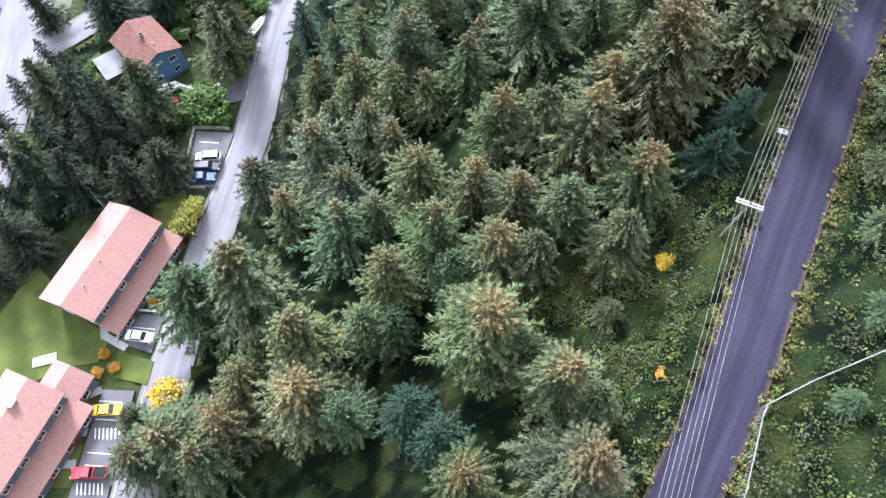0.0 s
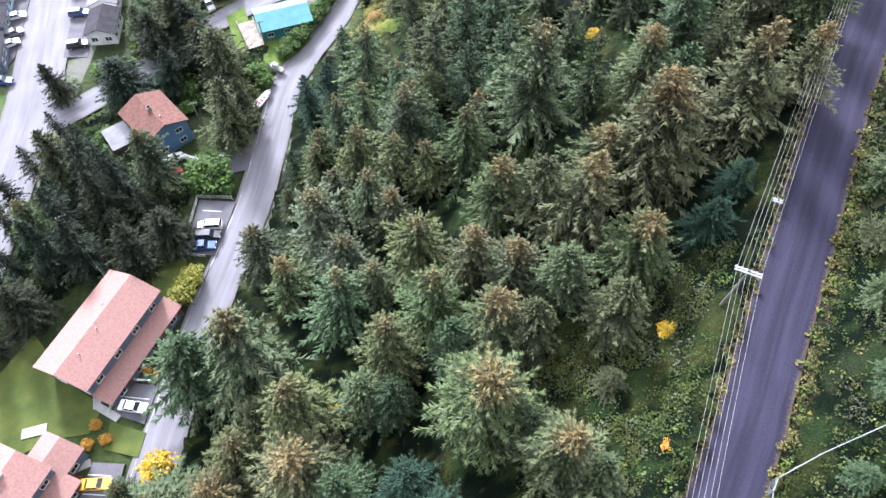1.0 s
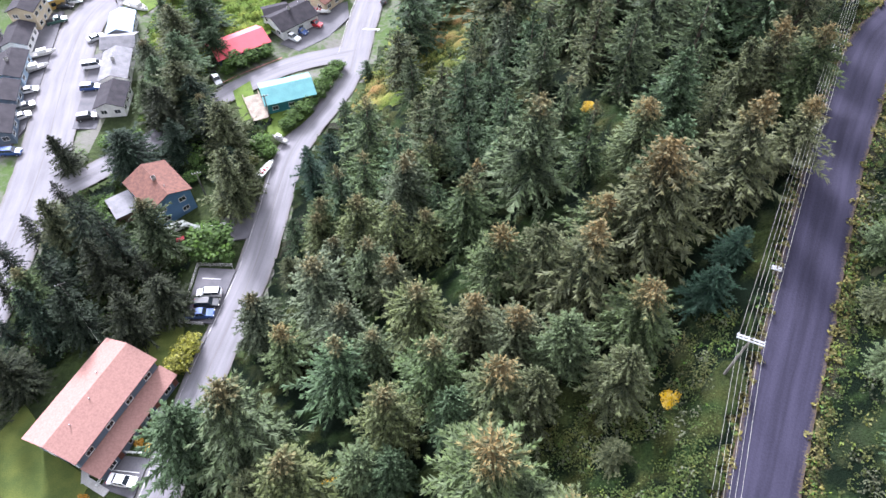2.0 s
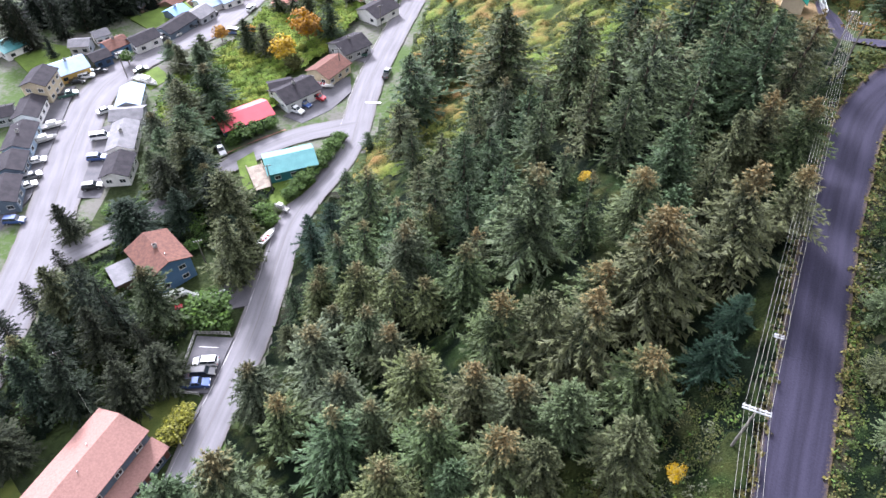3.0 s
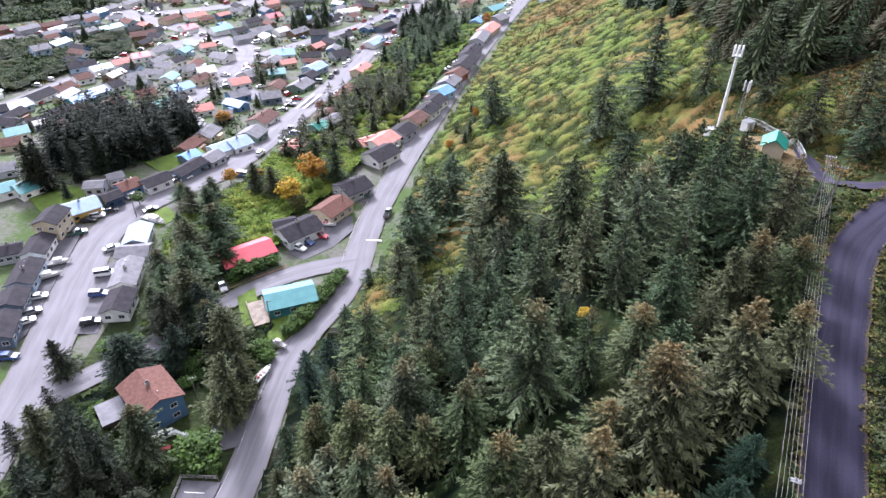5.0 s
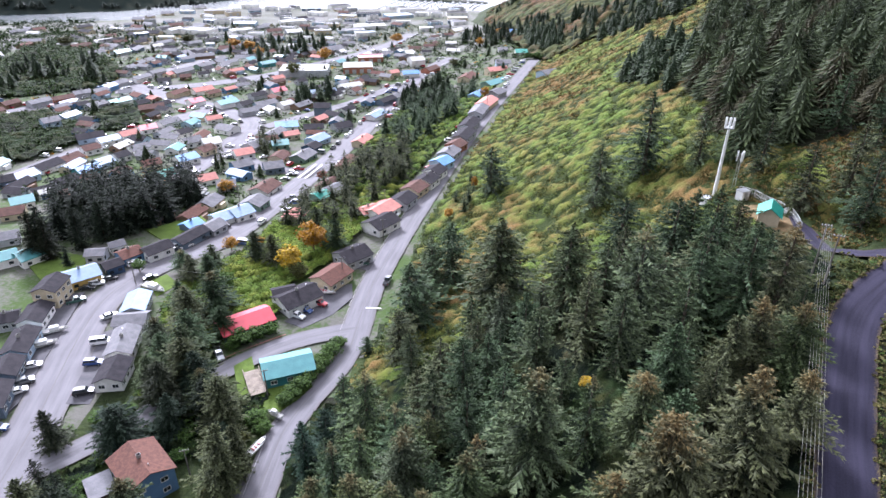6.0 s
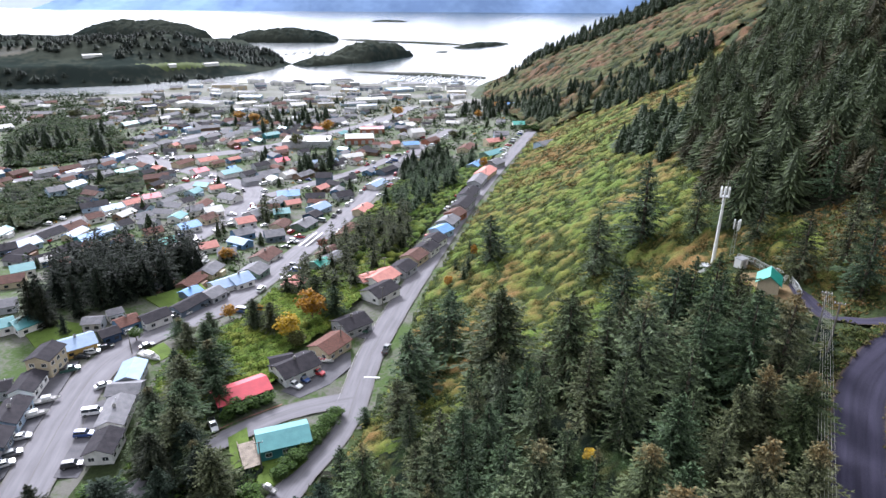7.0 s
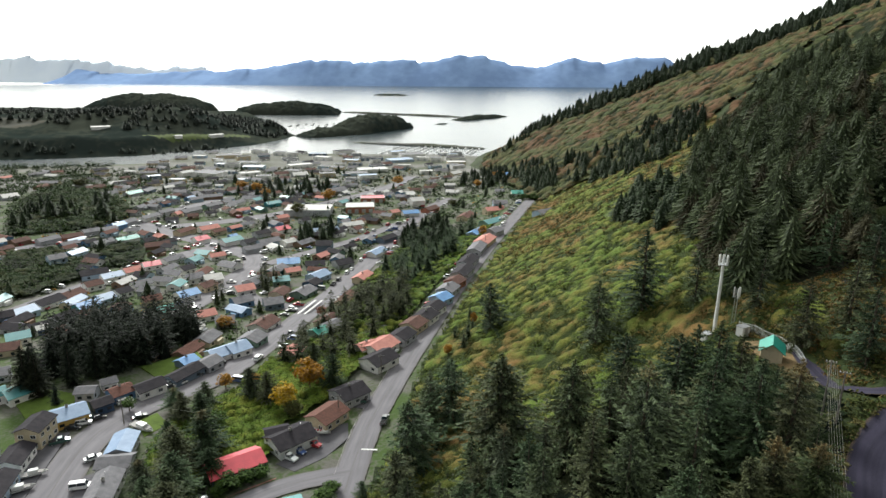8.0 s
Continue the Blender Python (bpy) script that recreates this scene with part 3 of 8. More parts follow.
def inside(x, y, polygon):
    """Whether points lie in a polygon of the plan."""
    hit = np.zeros(len(x), bool)
    for (x0, y0), (x1, y1) in zip(polygon, polygon[1:] + polygon[:1]):
        cross = (y0 > y) != (y1 > y)
        hit ^= cross & (x < (x1 - x0) * (y - y0) / (y1 - y0 + 1e-9) + x0)
    return hit


ISLAND_FIELD = [(-520, 1112), (-470, 1128), (-415, 1188), (-372, 1240), (-378, 1252), (-422, 1204), (-498, 1136)]
ISLAND_HEATH = [(-800, 1090), (-720, 1100), (-690, 1130), (-720, 1150), (-800, 1140)]


def build_island():
    xs, ys = np.arange(-1200, -290, 7.0), np.arange(900, 1700, 7.0)
    gx, gy = np.meshgrid(xs, ys)
    z = island_z(gx.ravel(), gy.ravel())
    idx = np.arange(gx.size).reshape(gx.shape)
    faces = np.stack([idx[:-1, :-1], idx[:-1, 1:], idx[1:, 1:], idx[1:, :-1]], -1).reshape(-1, 4)
    faces = faces[z[faces].max(1) > -5.5]
    data = mesh_of("near_island", np.stack([gx.ravel(), gy.ravel(), z], 1).tolist(), faces.tolist(), [ISLE_WOOD, ISLE_FIELD, ISLE_HEATH], True)
    cx, cy = gx.ravel()[faces].mean(1), gy.ravel()[faces].mean(1)
    data.polygons.foreach_set("material_index", np.where(inside(cx, cy, ISLAND_FIELD), 1, np.where(inside(cx, cy, ISLAND_HEATH), 2, 0)).astype(np.int32))
    return tagged(new("near_island", data), "wooded island with bluffs and a green field across the harbour channel", "island", kind="structure")


ISLE_FIELD = surface("isle_field", (0.09, 0.115, 0.036), (0.065, 0.085, 0.03), 0.03, 0.4, 0.95, 0.0)
ISLE_HEATH = surface("isle_heath", (0.06, 0.054, 0.034), (0.032, 0.034, 0.024), 0.02, 0.2, 0.95, 0.0)
build_island()
hump("wooded_island", -880, 1960, 350, 170, 58, ISLE_WOOD, "dark wooded hill beyond the channel", "island", 2, 0.12, 110, 0, 0.35)
hump("wooded_island", -470, 1975, 310, 120, 34, ISLE_WOOD, "low wooded land by the outer harbour", "island", 3, 0.2, 110, 4, 0.4)
hump("wooded_island", -235, 1395, 170, 60, 17, ISLE_WOOD, "low wooded end of the harbour island", "island", 14, 0.25, 60, 40)
hump("wooded_island", -165, 1500, 210, 90, 36, ISLE_WOOD, "small dark wooded island at the harbour mouth", "island", 4, 0.15, 60, 56, 0.4)
hump("wooded_island", 103, 1843, 215, 46, 10, ISLE_WOOD, "low rocky islet in open water", "island", 5, 0.6, 60, 48)
hump("wooded_island", -4, 1657, 46, 16, 3.5, ISLE_WOOD, "tiny rocky islet in open water", "island", 7, 0.5, 40, 40)
hump("wooded_island", -255, 3140, 170, 45, 8, ISLE_WOOD, "flat thin islet far out in the sea", "island", 6, 0.3)
hump("breakwater", -50, 1212, 270, 14, 5, SHORE_GROUND, "long low rock breakwater before the harbour", "breakwater", 11, 0.3, 60, -18, 0.3)
hump("breakwater", -132, 1957, 412, 16, 6, SHORE_GROUND, "long low rock breakwater of the outer harbour", "breakwater", 12, 0.3, 60, -24, 0.3)


def range_of_peaks(name, distance, crest, deep, material, label, seed):
    """A mountain range along a crest of (x, height), falling to the sea on both sides in ribs and gullies."""
    crest = np.array(crest, float)
    xs = np.linspace(crest[0, 0], crest[-1, 0], 260)
    rows = 14
    verts = []
    for j in range(rows):
        b = j / (rows - 1) * 2 - 1
        for x in xs:
            top = np.interp(x, crest[:, 0], crest[:, 1])
            rib = noise.fractal((x * 0.009 + seed, b * 1.3, seed), 0.9, 2.2, 6)
            fall = 1 - abs(b) ** (1.15 - 0.25 * rib)
            z = max(0, top * fall * (1 + 0.16 * rib * (0.3 + abs(b))) + 26 * rib * (1 - abs(b)) * min(1, top / 120)) - 1
            verts.append((x + 30 * rib, distance + b * deep, z))
    w = len(xs)
    faces = [(j * w + i, j * w + i + 1, (j + 1) * w + i + 1, (j + 1) * w + i) for j in range(rows - 1) for i in range(w - 1)]
    return tagged(new(name, mesh_of(name, verts, faces, material, True)), label, "mountain", kind="structure")


range_of_peaks("far_mountains", 4620, [(-2700, 10), (-2561, 96), (-2268, 63), (-1900, 82), (-1531, 91), (-1280, 120), (-1011, 159), (-734, 179), (-560, 160), (-340, 182), (-100, 165), (133, 218), (300, 200), (450, 153), (629, 123), (760, 160), (901, 208), (1082, 156), (1314, 207), (1631, 186), (2100, 150), (2600, 40)], 260, HAZED_ROCK, "blue hazy mountains across the strait", 3.0)
range_of_peaks("far_mountains", 4700, [(-3900, 80), (-3238, 157), (-2987, 179), (-2826, 160), (-2659, 173), (-2416, 143), (-2173, 113), (-1968, 98), (-1861, 134), (-1760, 107), (-1500, 60), (-1200, 10)], 120, PALER_HAZED_ROCK, "pale hazy mountains on the far shore", 5.0)


# ---- trees ----
def spruce_meshes(seed, rows, round_, material, low=0.08, twigs=6):
    """Crown of a spruce of height 1 m and crown radius 1 m: loose whorls of drooping boughs, each a spine with many narrow side twigs; no two seeds share a profile."""
    rng = random.Random(seed)
    verts, faces, outer, upper = [], [], [], []
    full, lean_way, lop = rng.uniform(0.5, 0.78), rng.uniform(0, math.tau), rng.uniform(0.08, 0.24)
    gaps = [(rng.uniform(0, math.tau), rng.uniform(0.15, 0.8), rng.uniform(0.35, 0.6)) for _ in range(5)]
    leaders = [(0.0, 0.0, 1.0)] + [(rng.uniform(-0.14, 0.14), rng.uniform(-0.14, 0.14), rng.uniform(0.9, 0.97)) for _ in range(rng.choice((0, 1, 2)))]

    def tri(a, b, c, o, h):
        k = len(verts)
        verts.extend((a, b, c))
        faces.append((k, k + 1, k + 2))
        outer.extend(o)
        upper.extend((h, h, h))

    for i in range(rows):
        f = i / (rows - 1)
        h = low + (1 - low) * f ** 0.95
        whorl = 1.0 + 0.14 * rng.uniform(-1, 1)
        reach = ((1 - f) ** full * (0.6 + 0.4 * min(1, f * 4.5)) + 0.05) * whorl
        n = max(5, int(round_ * (0.5 + 0.6 * reach)))
        spin = rng.random() * 7
        for k in range(n):
            az = spin + (k + rng.uniform(-0.4, 0.4)) * math.tau / n
            out = reach * rng.choice((0.6, 0.78, 0.92, 1.02, 1.22)) * rng.uniform(0.9, 1.1) * (1 + lop * math.cos(az - lean_way))
            for g_az, g_h, g_cut in gaps:
                if abs(h - g_h) < 0.1 and math.cos(az - g_az) > 0.75:
                    out *= g_cut
            ca, sa = math.cos(az), math.sin(az)
            base_h = h + rng.uniform(-0.7, 0.7) * (1 - low) / rows
            lift = 0.07 * f
            sag = rng.uniform(0.06, 0.15) * (1 - f * 0.6)
            bend = rng.uniform(-0.12, 0.12)
            spine = []
            for j in range(twigs + 1):
                q = (j + 0.6) / (twigs + 0.6)
                side = bend * q * q * out
                spine.append((q, ca * out * q - sa * side, sa * out * q + ca * side, base_h + lift * q * out - sag * out * (0.2 * q + 0.95 * q * q - 0.42 * q ** 3)))
            wide = (0.06 + 0.085 * out) * rng.uniform(0.8, 1.25)
            for (q0, x0, y0, z0), (q1, x1, y1, z1) in zip(spine[:-1], spine[1:]):
                w = wide * (1.0 - 0.6 * q0)
                for sgn in (-1, 1):
                    j, down, lean = rng.uniform(0.45, 1.5), rng.uniform(-0.01, 0.034), rng.uniform(0.3, 1.1)
                    ex, ey = x1 + ca * lean * w * j - sa * sgn * w * j, y1 + sa * lean * w * j + ca * sgn * w * j
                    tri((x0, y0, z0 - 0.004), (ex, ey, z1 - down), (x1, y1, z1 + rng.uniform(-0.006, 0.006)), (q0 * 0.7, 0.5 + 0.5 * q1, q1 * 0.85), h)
            q, x1, y1, z1 = spine[-1]
            e = 0.05 + 0.05 * out
            for turn in (-0.5, 0.0, 0.5):
                cb, sb = math.cos(az + turn), math.sin(az + turn)
                l = e * rng.uniform(0.7, 1.4)
                tri((x1 + sb * 0.014, y1 - cb * 0.014, z1), (x1 - sb * 0.014, y1 + cb * 0.014, z1), (x1 + cb * l, y1 + sb * l, z1 - rng.uniform(-0.008, 0.012)), (0.85, 0.85, 1), h)
            for q, x1, y1, z1 in spine[1::3]:
                t = rng.uniform(0, math.tau)
                c2, s2, l = math.cos(t), math.sin(t), rng.uniform(0.05, 0.1) * (0.5 + 0.6 * out)
                tri((x1, y1, z1 + 0.004), (x1 + c2 * l, y1 + s2 * l, z1 - rng.uniform(0.01, 0.045)), (x1 - s2 * l * 0.5, y1 + c2 * l * 0.5, z1 + rng.uniform(-0.02, 0.02)), (0.4 * q, 0.4 + 0.5 * q, 0.3 + 0.5 * q), h)
    for lx, ly, top in leaders:
        for k in range(14):
            a, z = k * 2.4, top - 0.085 + 0.006 * k
            l = 0.15 - 0.008 * k
            c2, s2 = math.cos(a), math.sin(a)
            tri((lx - s2 * 0.02, ly + c2 * 0.02, z), (lx + s2 * 0.02, ly - c2 * 0.02, z), (lx + c2 * l, ly + s2 * l, z + 0.012), (0.5, 0.5, 1), 1.0)
        for k in range(3):
            a = k * math.tau / 3
            tri((lx + 0.03 * math.cos(a), ly + 0.03 * math.sin(a), top - 0.06), (lx + 0.03 * math.cos(a + 2), ly + 0.03 * math.sin(a + 2), top - 0.06), (lx, ly, top + 0.018), (0.6, 0.6, 1), 1.0)
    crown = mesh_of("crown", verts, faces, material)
    # outer is low by the trunk, where the crown shade is painted
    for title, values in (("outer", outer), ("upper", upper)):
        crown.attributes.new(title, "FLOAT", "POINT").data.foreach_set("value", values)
    return crown


def trunk_mesh():
    bm = bmesh.new()
    rod(bm, (0, 0, -0.06), (0, 0, 0.5), 0.075, 0.05, 7)
    rod(bm, (0, 0, 0.5), (0, 0, 0.99), 0.05, 0.006, 7)
    for k in range(10):
        a, z = k * 2.4, 0.04 + 0.012 * k
        rod(bm, (0, 0, z), (0.45 * math.cos(a), 0.45 * math.sin(a), z - 0.01), 0.012, 0.003, 4)
    data = bpy.data.meshes.new("trunk")
    bm.to_mesh(data)
    bm.free()
    data.materials.append(BARK)
    return data


TRUNK = trunk_mesh()
NEEDLES = {"green": SPRUCE_GREEN, "coned": SPRUCE_CONED, "blue": SPRUCE_BLUE, "dark": SPRUCE_DARK, "deep": SPRUCE_DEEP}
CROWNS = {}
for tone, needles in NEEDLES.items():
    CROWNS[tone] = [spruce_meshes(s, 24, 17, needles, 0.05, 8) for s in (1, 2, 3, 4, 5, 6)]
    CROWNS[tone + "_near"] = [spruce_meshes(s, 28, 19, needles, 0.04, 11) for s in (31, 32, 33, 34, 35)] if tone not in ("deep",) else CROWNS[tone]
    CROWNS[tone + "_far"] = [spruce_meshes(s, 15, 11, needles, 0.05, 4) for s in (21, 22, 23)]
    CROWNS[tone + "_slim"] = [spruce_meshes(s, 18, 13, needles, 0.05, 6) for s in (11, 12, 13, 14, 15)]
TREE_LABELS = {
    "green": "tall green Sitka spruce with drooping boughs", "coned": "tall spruce with rusty cones in its crown",
    "blue": "young blue-green spruce with dense boughs", "dark": "dark green spruce with shade painted into its needles", "deep": "deep green spruce below the road",
}
tree_count = 0


def spruce(x, y, height, radius, tone="green", group="spruces on the hillside", far=False):
    global tree_count
    tree_count += 1
    rng = random.Random(tree_count * 31 + 5)
    m = pose(x, y, at_land(x, y) - 0.1, rng.uniform(-2, 2), rng.uniform(-2, 2), rng.uniform(0, 360))
    tree = thing("spruce", m, TREE_LABELS[tone], "tree", group)
    size = Matrix.Diagonal((radius, radius, height, 1))
    choice = CROWNS[tone + "_slim"] if far else CROWNS[tone + "_near"] if y < 40 else CROWNS[tone]
    for name, data in (("trunk", TRUNK), ("crown", choice[rng.randrange(len(choice))])):
        piece = part(name, data, None, tree)
        piece.matrix_basis = size
    return tree


# ---- brush, undergrowth and far woods ----
def scatter(seed, count, polygon, gap_from_roads=1.5):
    """Random places in a polygon of the plan, off the roads."""
    rng = np.random.default_rng(seed)
    p = np.array(polygon)
    q = rng.uniform(p.min(0), p.max(0), (count * 4, 2))
    q = q[inside(q[:, 0], q[:, 1], polygon)][:count]
    keep = np.ones(len(q), bool)
    for line, half, _ in BENCHES:
        for k in range(0, len(q), 2000):
            d = np.hypot(q[k : k + 2000, 0, None] - line[None, :, 0], q[k : k + 2000, 1, None] - line[None, :, 1]).min(1)
            keep[k : k + 2000] &= d > half + gap_from_roads
    return q[keep]


def sheet(name, corners, outer, upper, material, label, category, kind="stuff"):
    """One mesh of many loose polygons: corners is an array of polygons x points x 3."""
    n, k = corners.shape[:2]
    data = bpy.data.meshes.new(name)
    data.vertices.add(n * k)
    data.vertices.foreach_set("co", corners.reshape(-1).astype(np.float32))
    data.loops.add(n * k)
    data.loops.foreach_set("vertex_index", np.arange(n * k, dtype=np.int32))
    data.polygons.add(n)
    data.polygons.foreach_set("loop_start", np.arange(0, n * k, k, dtype=np.int32))
    data.materials.append(material)
    data.update(calc_edges=True)
    for title, values in (("outer", outer), ("upper", upper)):
        data.attributes.new(title, "FLOAT", "POINT").data.foreach_set("value", values.astype(np.float32).ravel())
    return tagged(new(name, data), label, category, kind=kind)


def clump_leaves(rng, places, radius, height, leaves, leaf):
    """Leaf polygons on low uneven domes at the given places (n x 3)."""
    n = len(places)
    d = rng.normal(size=(n, leaves, 3))
    d[..., 2] = np.abs(d[..., 2]) * 0.9 - 0.15
    d /= np.linalg.norm(d, axis=-1, keepdims=True)
    shell = rng.uniform(0.55, 1.1, (n, leaves, 1))
    centre = d * shell
    centre[..., :2] *= radius[:, None, None]
    centre[..., 2] *= height[:, None]
    centre += places[:, None, :]
    normal = d * 0.6 + rng.normal(size=d.shape) * 0.45 + np.array([0, 0, 0.5])
    normal /= np.linalg.norm(normal, axis=-1, keepdims=True)
    a = np.cross(normal, rng.normal(size=d.shape))
    a /= np.linalg.norm(a, axis=-1, keepdims=True)
    b = np.cross(normal, a)
    size = leaf * rng.uniform(0.6, 1.35, (n, leaves, 1)) * (radius[:, None, None] / radius.mean()) ** 0.5
    corners = np.stack([centre - a * size, centre - b * size * 0.7, centre + a * size, centre + b * size * 0.7], 2)
    # outer also grows upwards: lower and inner leaves get painted shade, tops lighter
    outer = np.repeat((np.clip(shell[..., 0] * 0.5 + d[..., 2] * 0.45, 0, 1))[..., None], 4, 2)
    return corners.reshape(-1, 4, 3), outer.reshape(-1, 4)


def brush(name, seed, count, polygon, radius, height, leaves, leaf, material, label, gap=1.5, category="shrubs"):
    rng = np.random.default_rng(seed + 100)
    q = scatter(seed, count, polygon, gap)
    r = rng.uniform(*radius, len(q))
    places = np.c_[q, land_z(q[:, 0], q[:, 1]) - 0.1]
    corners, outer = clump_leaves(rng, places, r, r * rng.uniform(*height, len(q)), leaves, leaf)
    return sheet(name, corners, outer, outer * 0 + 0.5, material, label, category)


def shrubs(name, seed, count, polygon, radius, height, leaves, leaf, material, label, gap=1.5, drift=0.03):
    """Rounded leafy shrubs, each of its own tint, taller and shorter in drifts; one mesh."""
    rng = np.random.default_rng(seed + 500)
    q = scatter(seed, count, polygon, gap)
    wave = np.array([noise.fractal((a * drift, b * drift, seed), 1.0, 2.0, 3) for a, b in q])
    r = (radius[0] + (radius[1] - radius[0]) * rng.random(len(q)) ** 1.5) * (1 + 0.35 * wave)
    h = r * rng.uniform(*height, len(q)) * (1 + 0.3 * wave)
    places = np.c_[q, land_z(q[:, 0], q[:, 1]) - 0.05]
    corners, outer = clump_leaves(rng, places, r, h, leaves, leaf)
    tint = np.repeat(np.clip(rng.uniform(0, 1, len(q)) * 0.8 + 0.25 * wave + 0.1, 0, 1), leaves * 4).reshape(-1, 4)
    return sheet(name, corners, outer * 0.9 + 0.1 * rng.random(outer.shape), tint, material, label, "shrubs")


def thicket(name, seed, polygon, cell, count, radius, height, material, label, gap=1.2, leaves=0, leaf=0.2, leaf_material=None):
    """A closed cover of shrubs: a sheet of overlapping leafy domes over the land, with loose leaves standing out of it."""
    rng = np.random.default_rng(seed)
    p = np.array(polygon, float)
    xs, ys = np.arange(p[:, 0].min(), p[:, 0].max() + cell, cell), np.arange(p[:, 1].min(), p[:, 1].max() + cell, cell)
    gx, gy = np.meshgrid(xs, ys)
    dome, shade, kind = np.zeros(gx.shape), np.zeros(gx.shape), np.full(gx.shape, 0.3)
    for _ in range(count):
        x, y = rng.uniform(xs[0], xs[-1]), rng.uniform(ys[0], ys[-1])
        r, tint = radius[0] + (radius[1] - radius[0]) * rng.random() ** 1.7, rng.random()
        h = r * rng.uniform(*height)
        i0, i1, j0, j1 = np.searchsorted(xs, x - r), np.searchsorted(xs, x + r), np.searchsorted(ys, y - r), np.searchsorted(ys, y + r)
        d = 1 - ((gx[j0:j1, i0:i1] - x) ** 2 + (gy[j0:j1, i0:i1] - y) ** 2) / (r * r)
        z = h * np.clip(d, 0, 1) ** 0.5 + 0.25 * h * tint
        over = z > dome[j0:j1, i0:i1]
        dome[j0:j1, i0:i1][over], kind[j0:j1, i0:i1][over] = z[over], tint
        # low between the domes, where the canopy colour paints the shade
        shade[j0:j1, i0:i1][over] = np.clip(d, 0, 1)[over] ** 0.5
    keep = inside(gx.ravel(), gy.ravel(), polygon).reshape(gx.shape)
    for line, half, _ in BENCHES:
        lo, hi = line.min(0) - half - 3, line.max(0) + half + 3
        near = np.nonzero(((gx > lo[0]) & (gx < hi[0]) & (gy > lo[1]) & (gy < hi[1]) & keep).ravel())[0]
        for k in range(0, len(near), 3000):
            sel = near[k : k + 3000]
            d = np.hypot(gx.ravel()[sel, None] - line[None, :, 0], gy.ravel()[sel, None] - line[None, :, 1]).min(1)
            keep.ravel()[sel[d < half + gap]] = False
    z = land_z(gx.ravel(), gy.ravel()).reshape(gx.shape) + 0.26 + dome + np.maximum(rng.normal(0, 0.13, gx.shape), -0.08) * np.minimum(1.5, cell * 1.6)
    px, py = gx + rng.uniform(-0.3, 0.3, gx.shape) * cell, gy + rng.uniform(-0.3, 0.3, gx.shape) * cell
    idx = np.arange(gx.size).reshape(gx.shape)
    whole = keep[:-1, :-1] & keep[:-1, 1:] & keep[1:, 1:] & keep[1:, :-1]
    faces = np.stack([idx[:-1, :-1], idx[:-1, 1:], idx[1:, 1:], idx[1:, :-1]], -1)[whole]
    used, faces = np.unique(faces, return_inverse=True)
    co = np.stack([px, py, z], -1).reshape(-1, 3)[used]
    faces = faces.reshape(-1, 4)
    data = mesh_of(name, co.tolist(), faces.tolist(), material, True)
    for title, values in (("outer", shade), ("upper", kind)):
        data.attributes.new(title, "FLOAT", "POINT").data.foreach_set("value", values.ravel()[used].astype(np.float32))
    ob = tagged(new(name, data), label, "shrubs", kind="stuff")
    if leaves:
        pick = rng.integers(0, len(used), leaves)
        pick = pick[shade.ravel()[used][pick] > 0.25]
        centre = co[pick] + rng.normal(0, 0.12, (len(pick), 3)) + np.array([0, 0, 0.06])
        a = rng.normal(size=(len(pick), 3))
        a /= np.linalg.norm(a, axis=1, keepdims=True)
        b = np.cross(a, rng.normal(size=a.shape))
        b /= np.linalg.norm(b, axis=1, keepdims=True)
        size = leaf * rng.uniform(0.6, 1.5, (len(pick), 1))
        corners = np.stack([centre - a * size, centre - b * size * 0.7, centre + a * size, centre + b * size * 0.7], 1)
        tone = np.repeat(rng.uniform(0.3, 1.0, (len(pick), 1)), 4, 1)
        sheet("leaves", corners, tone, tone, leaf_material or BRUSH, label.replace("thicket", "thicket leaves"), "leaves")
    return ob


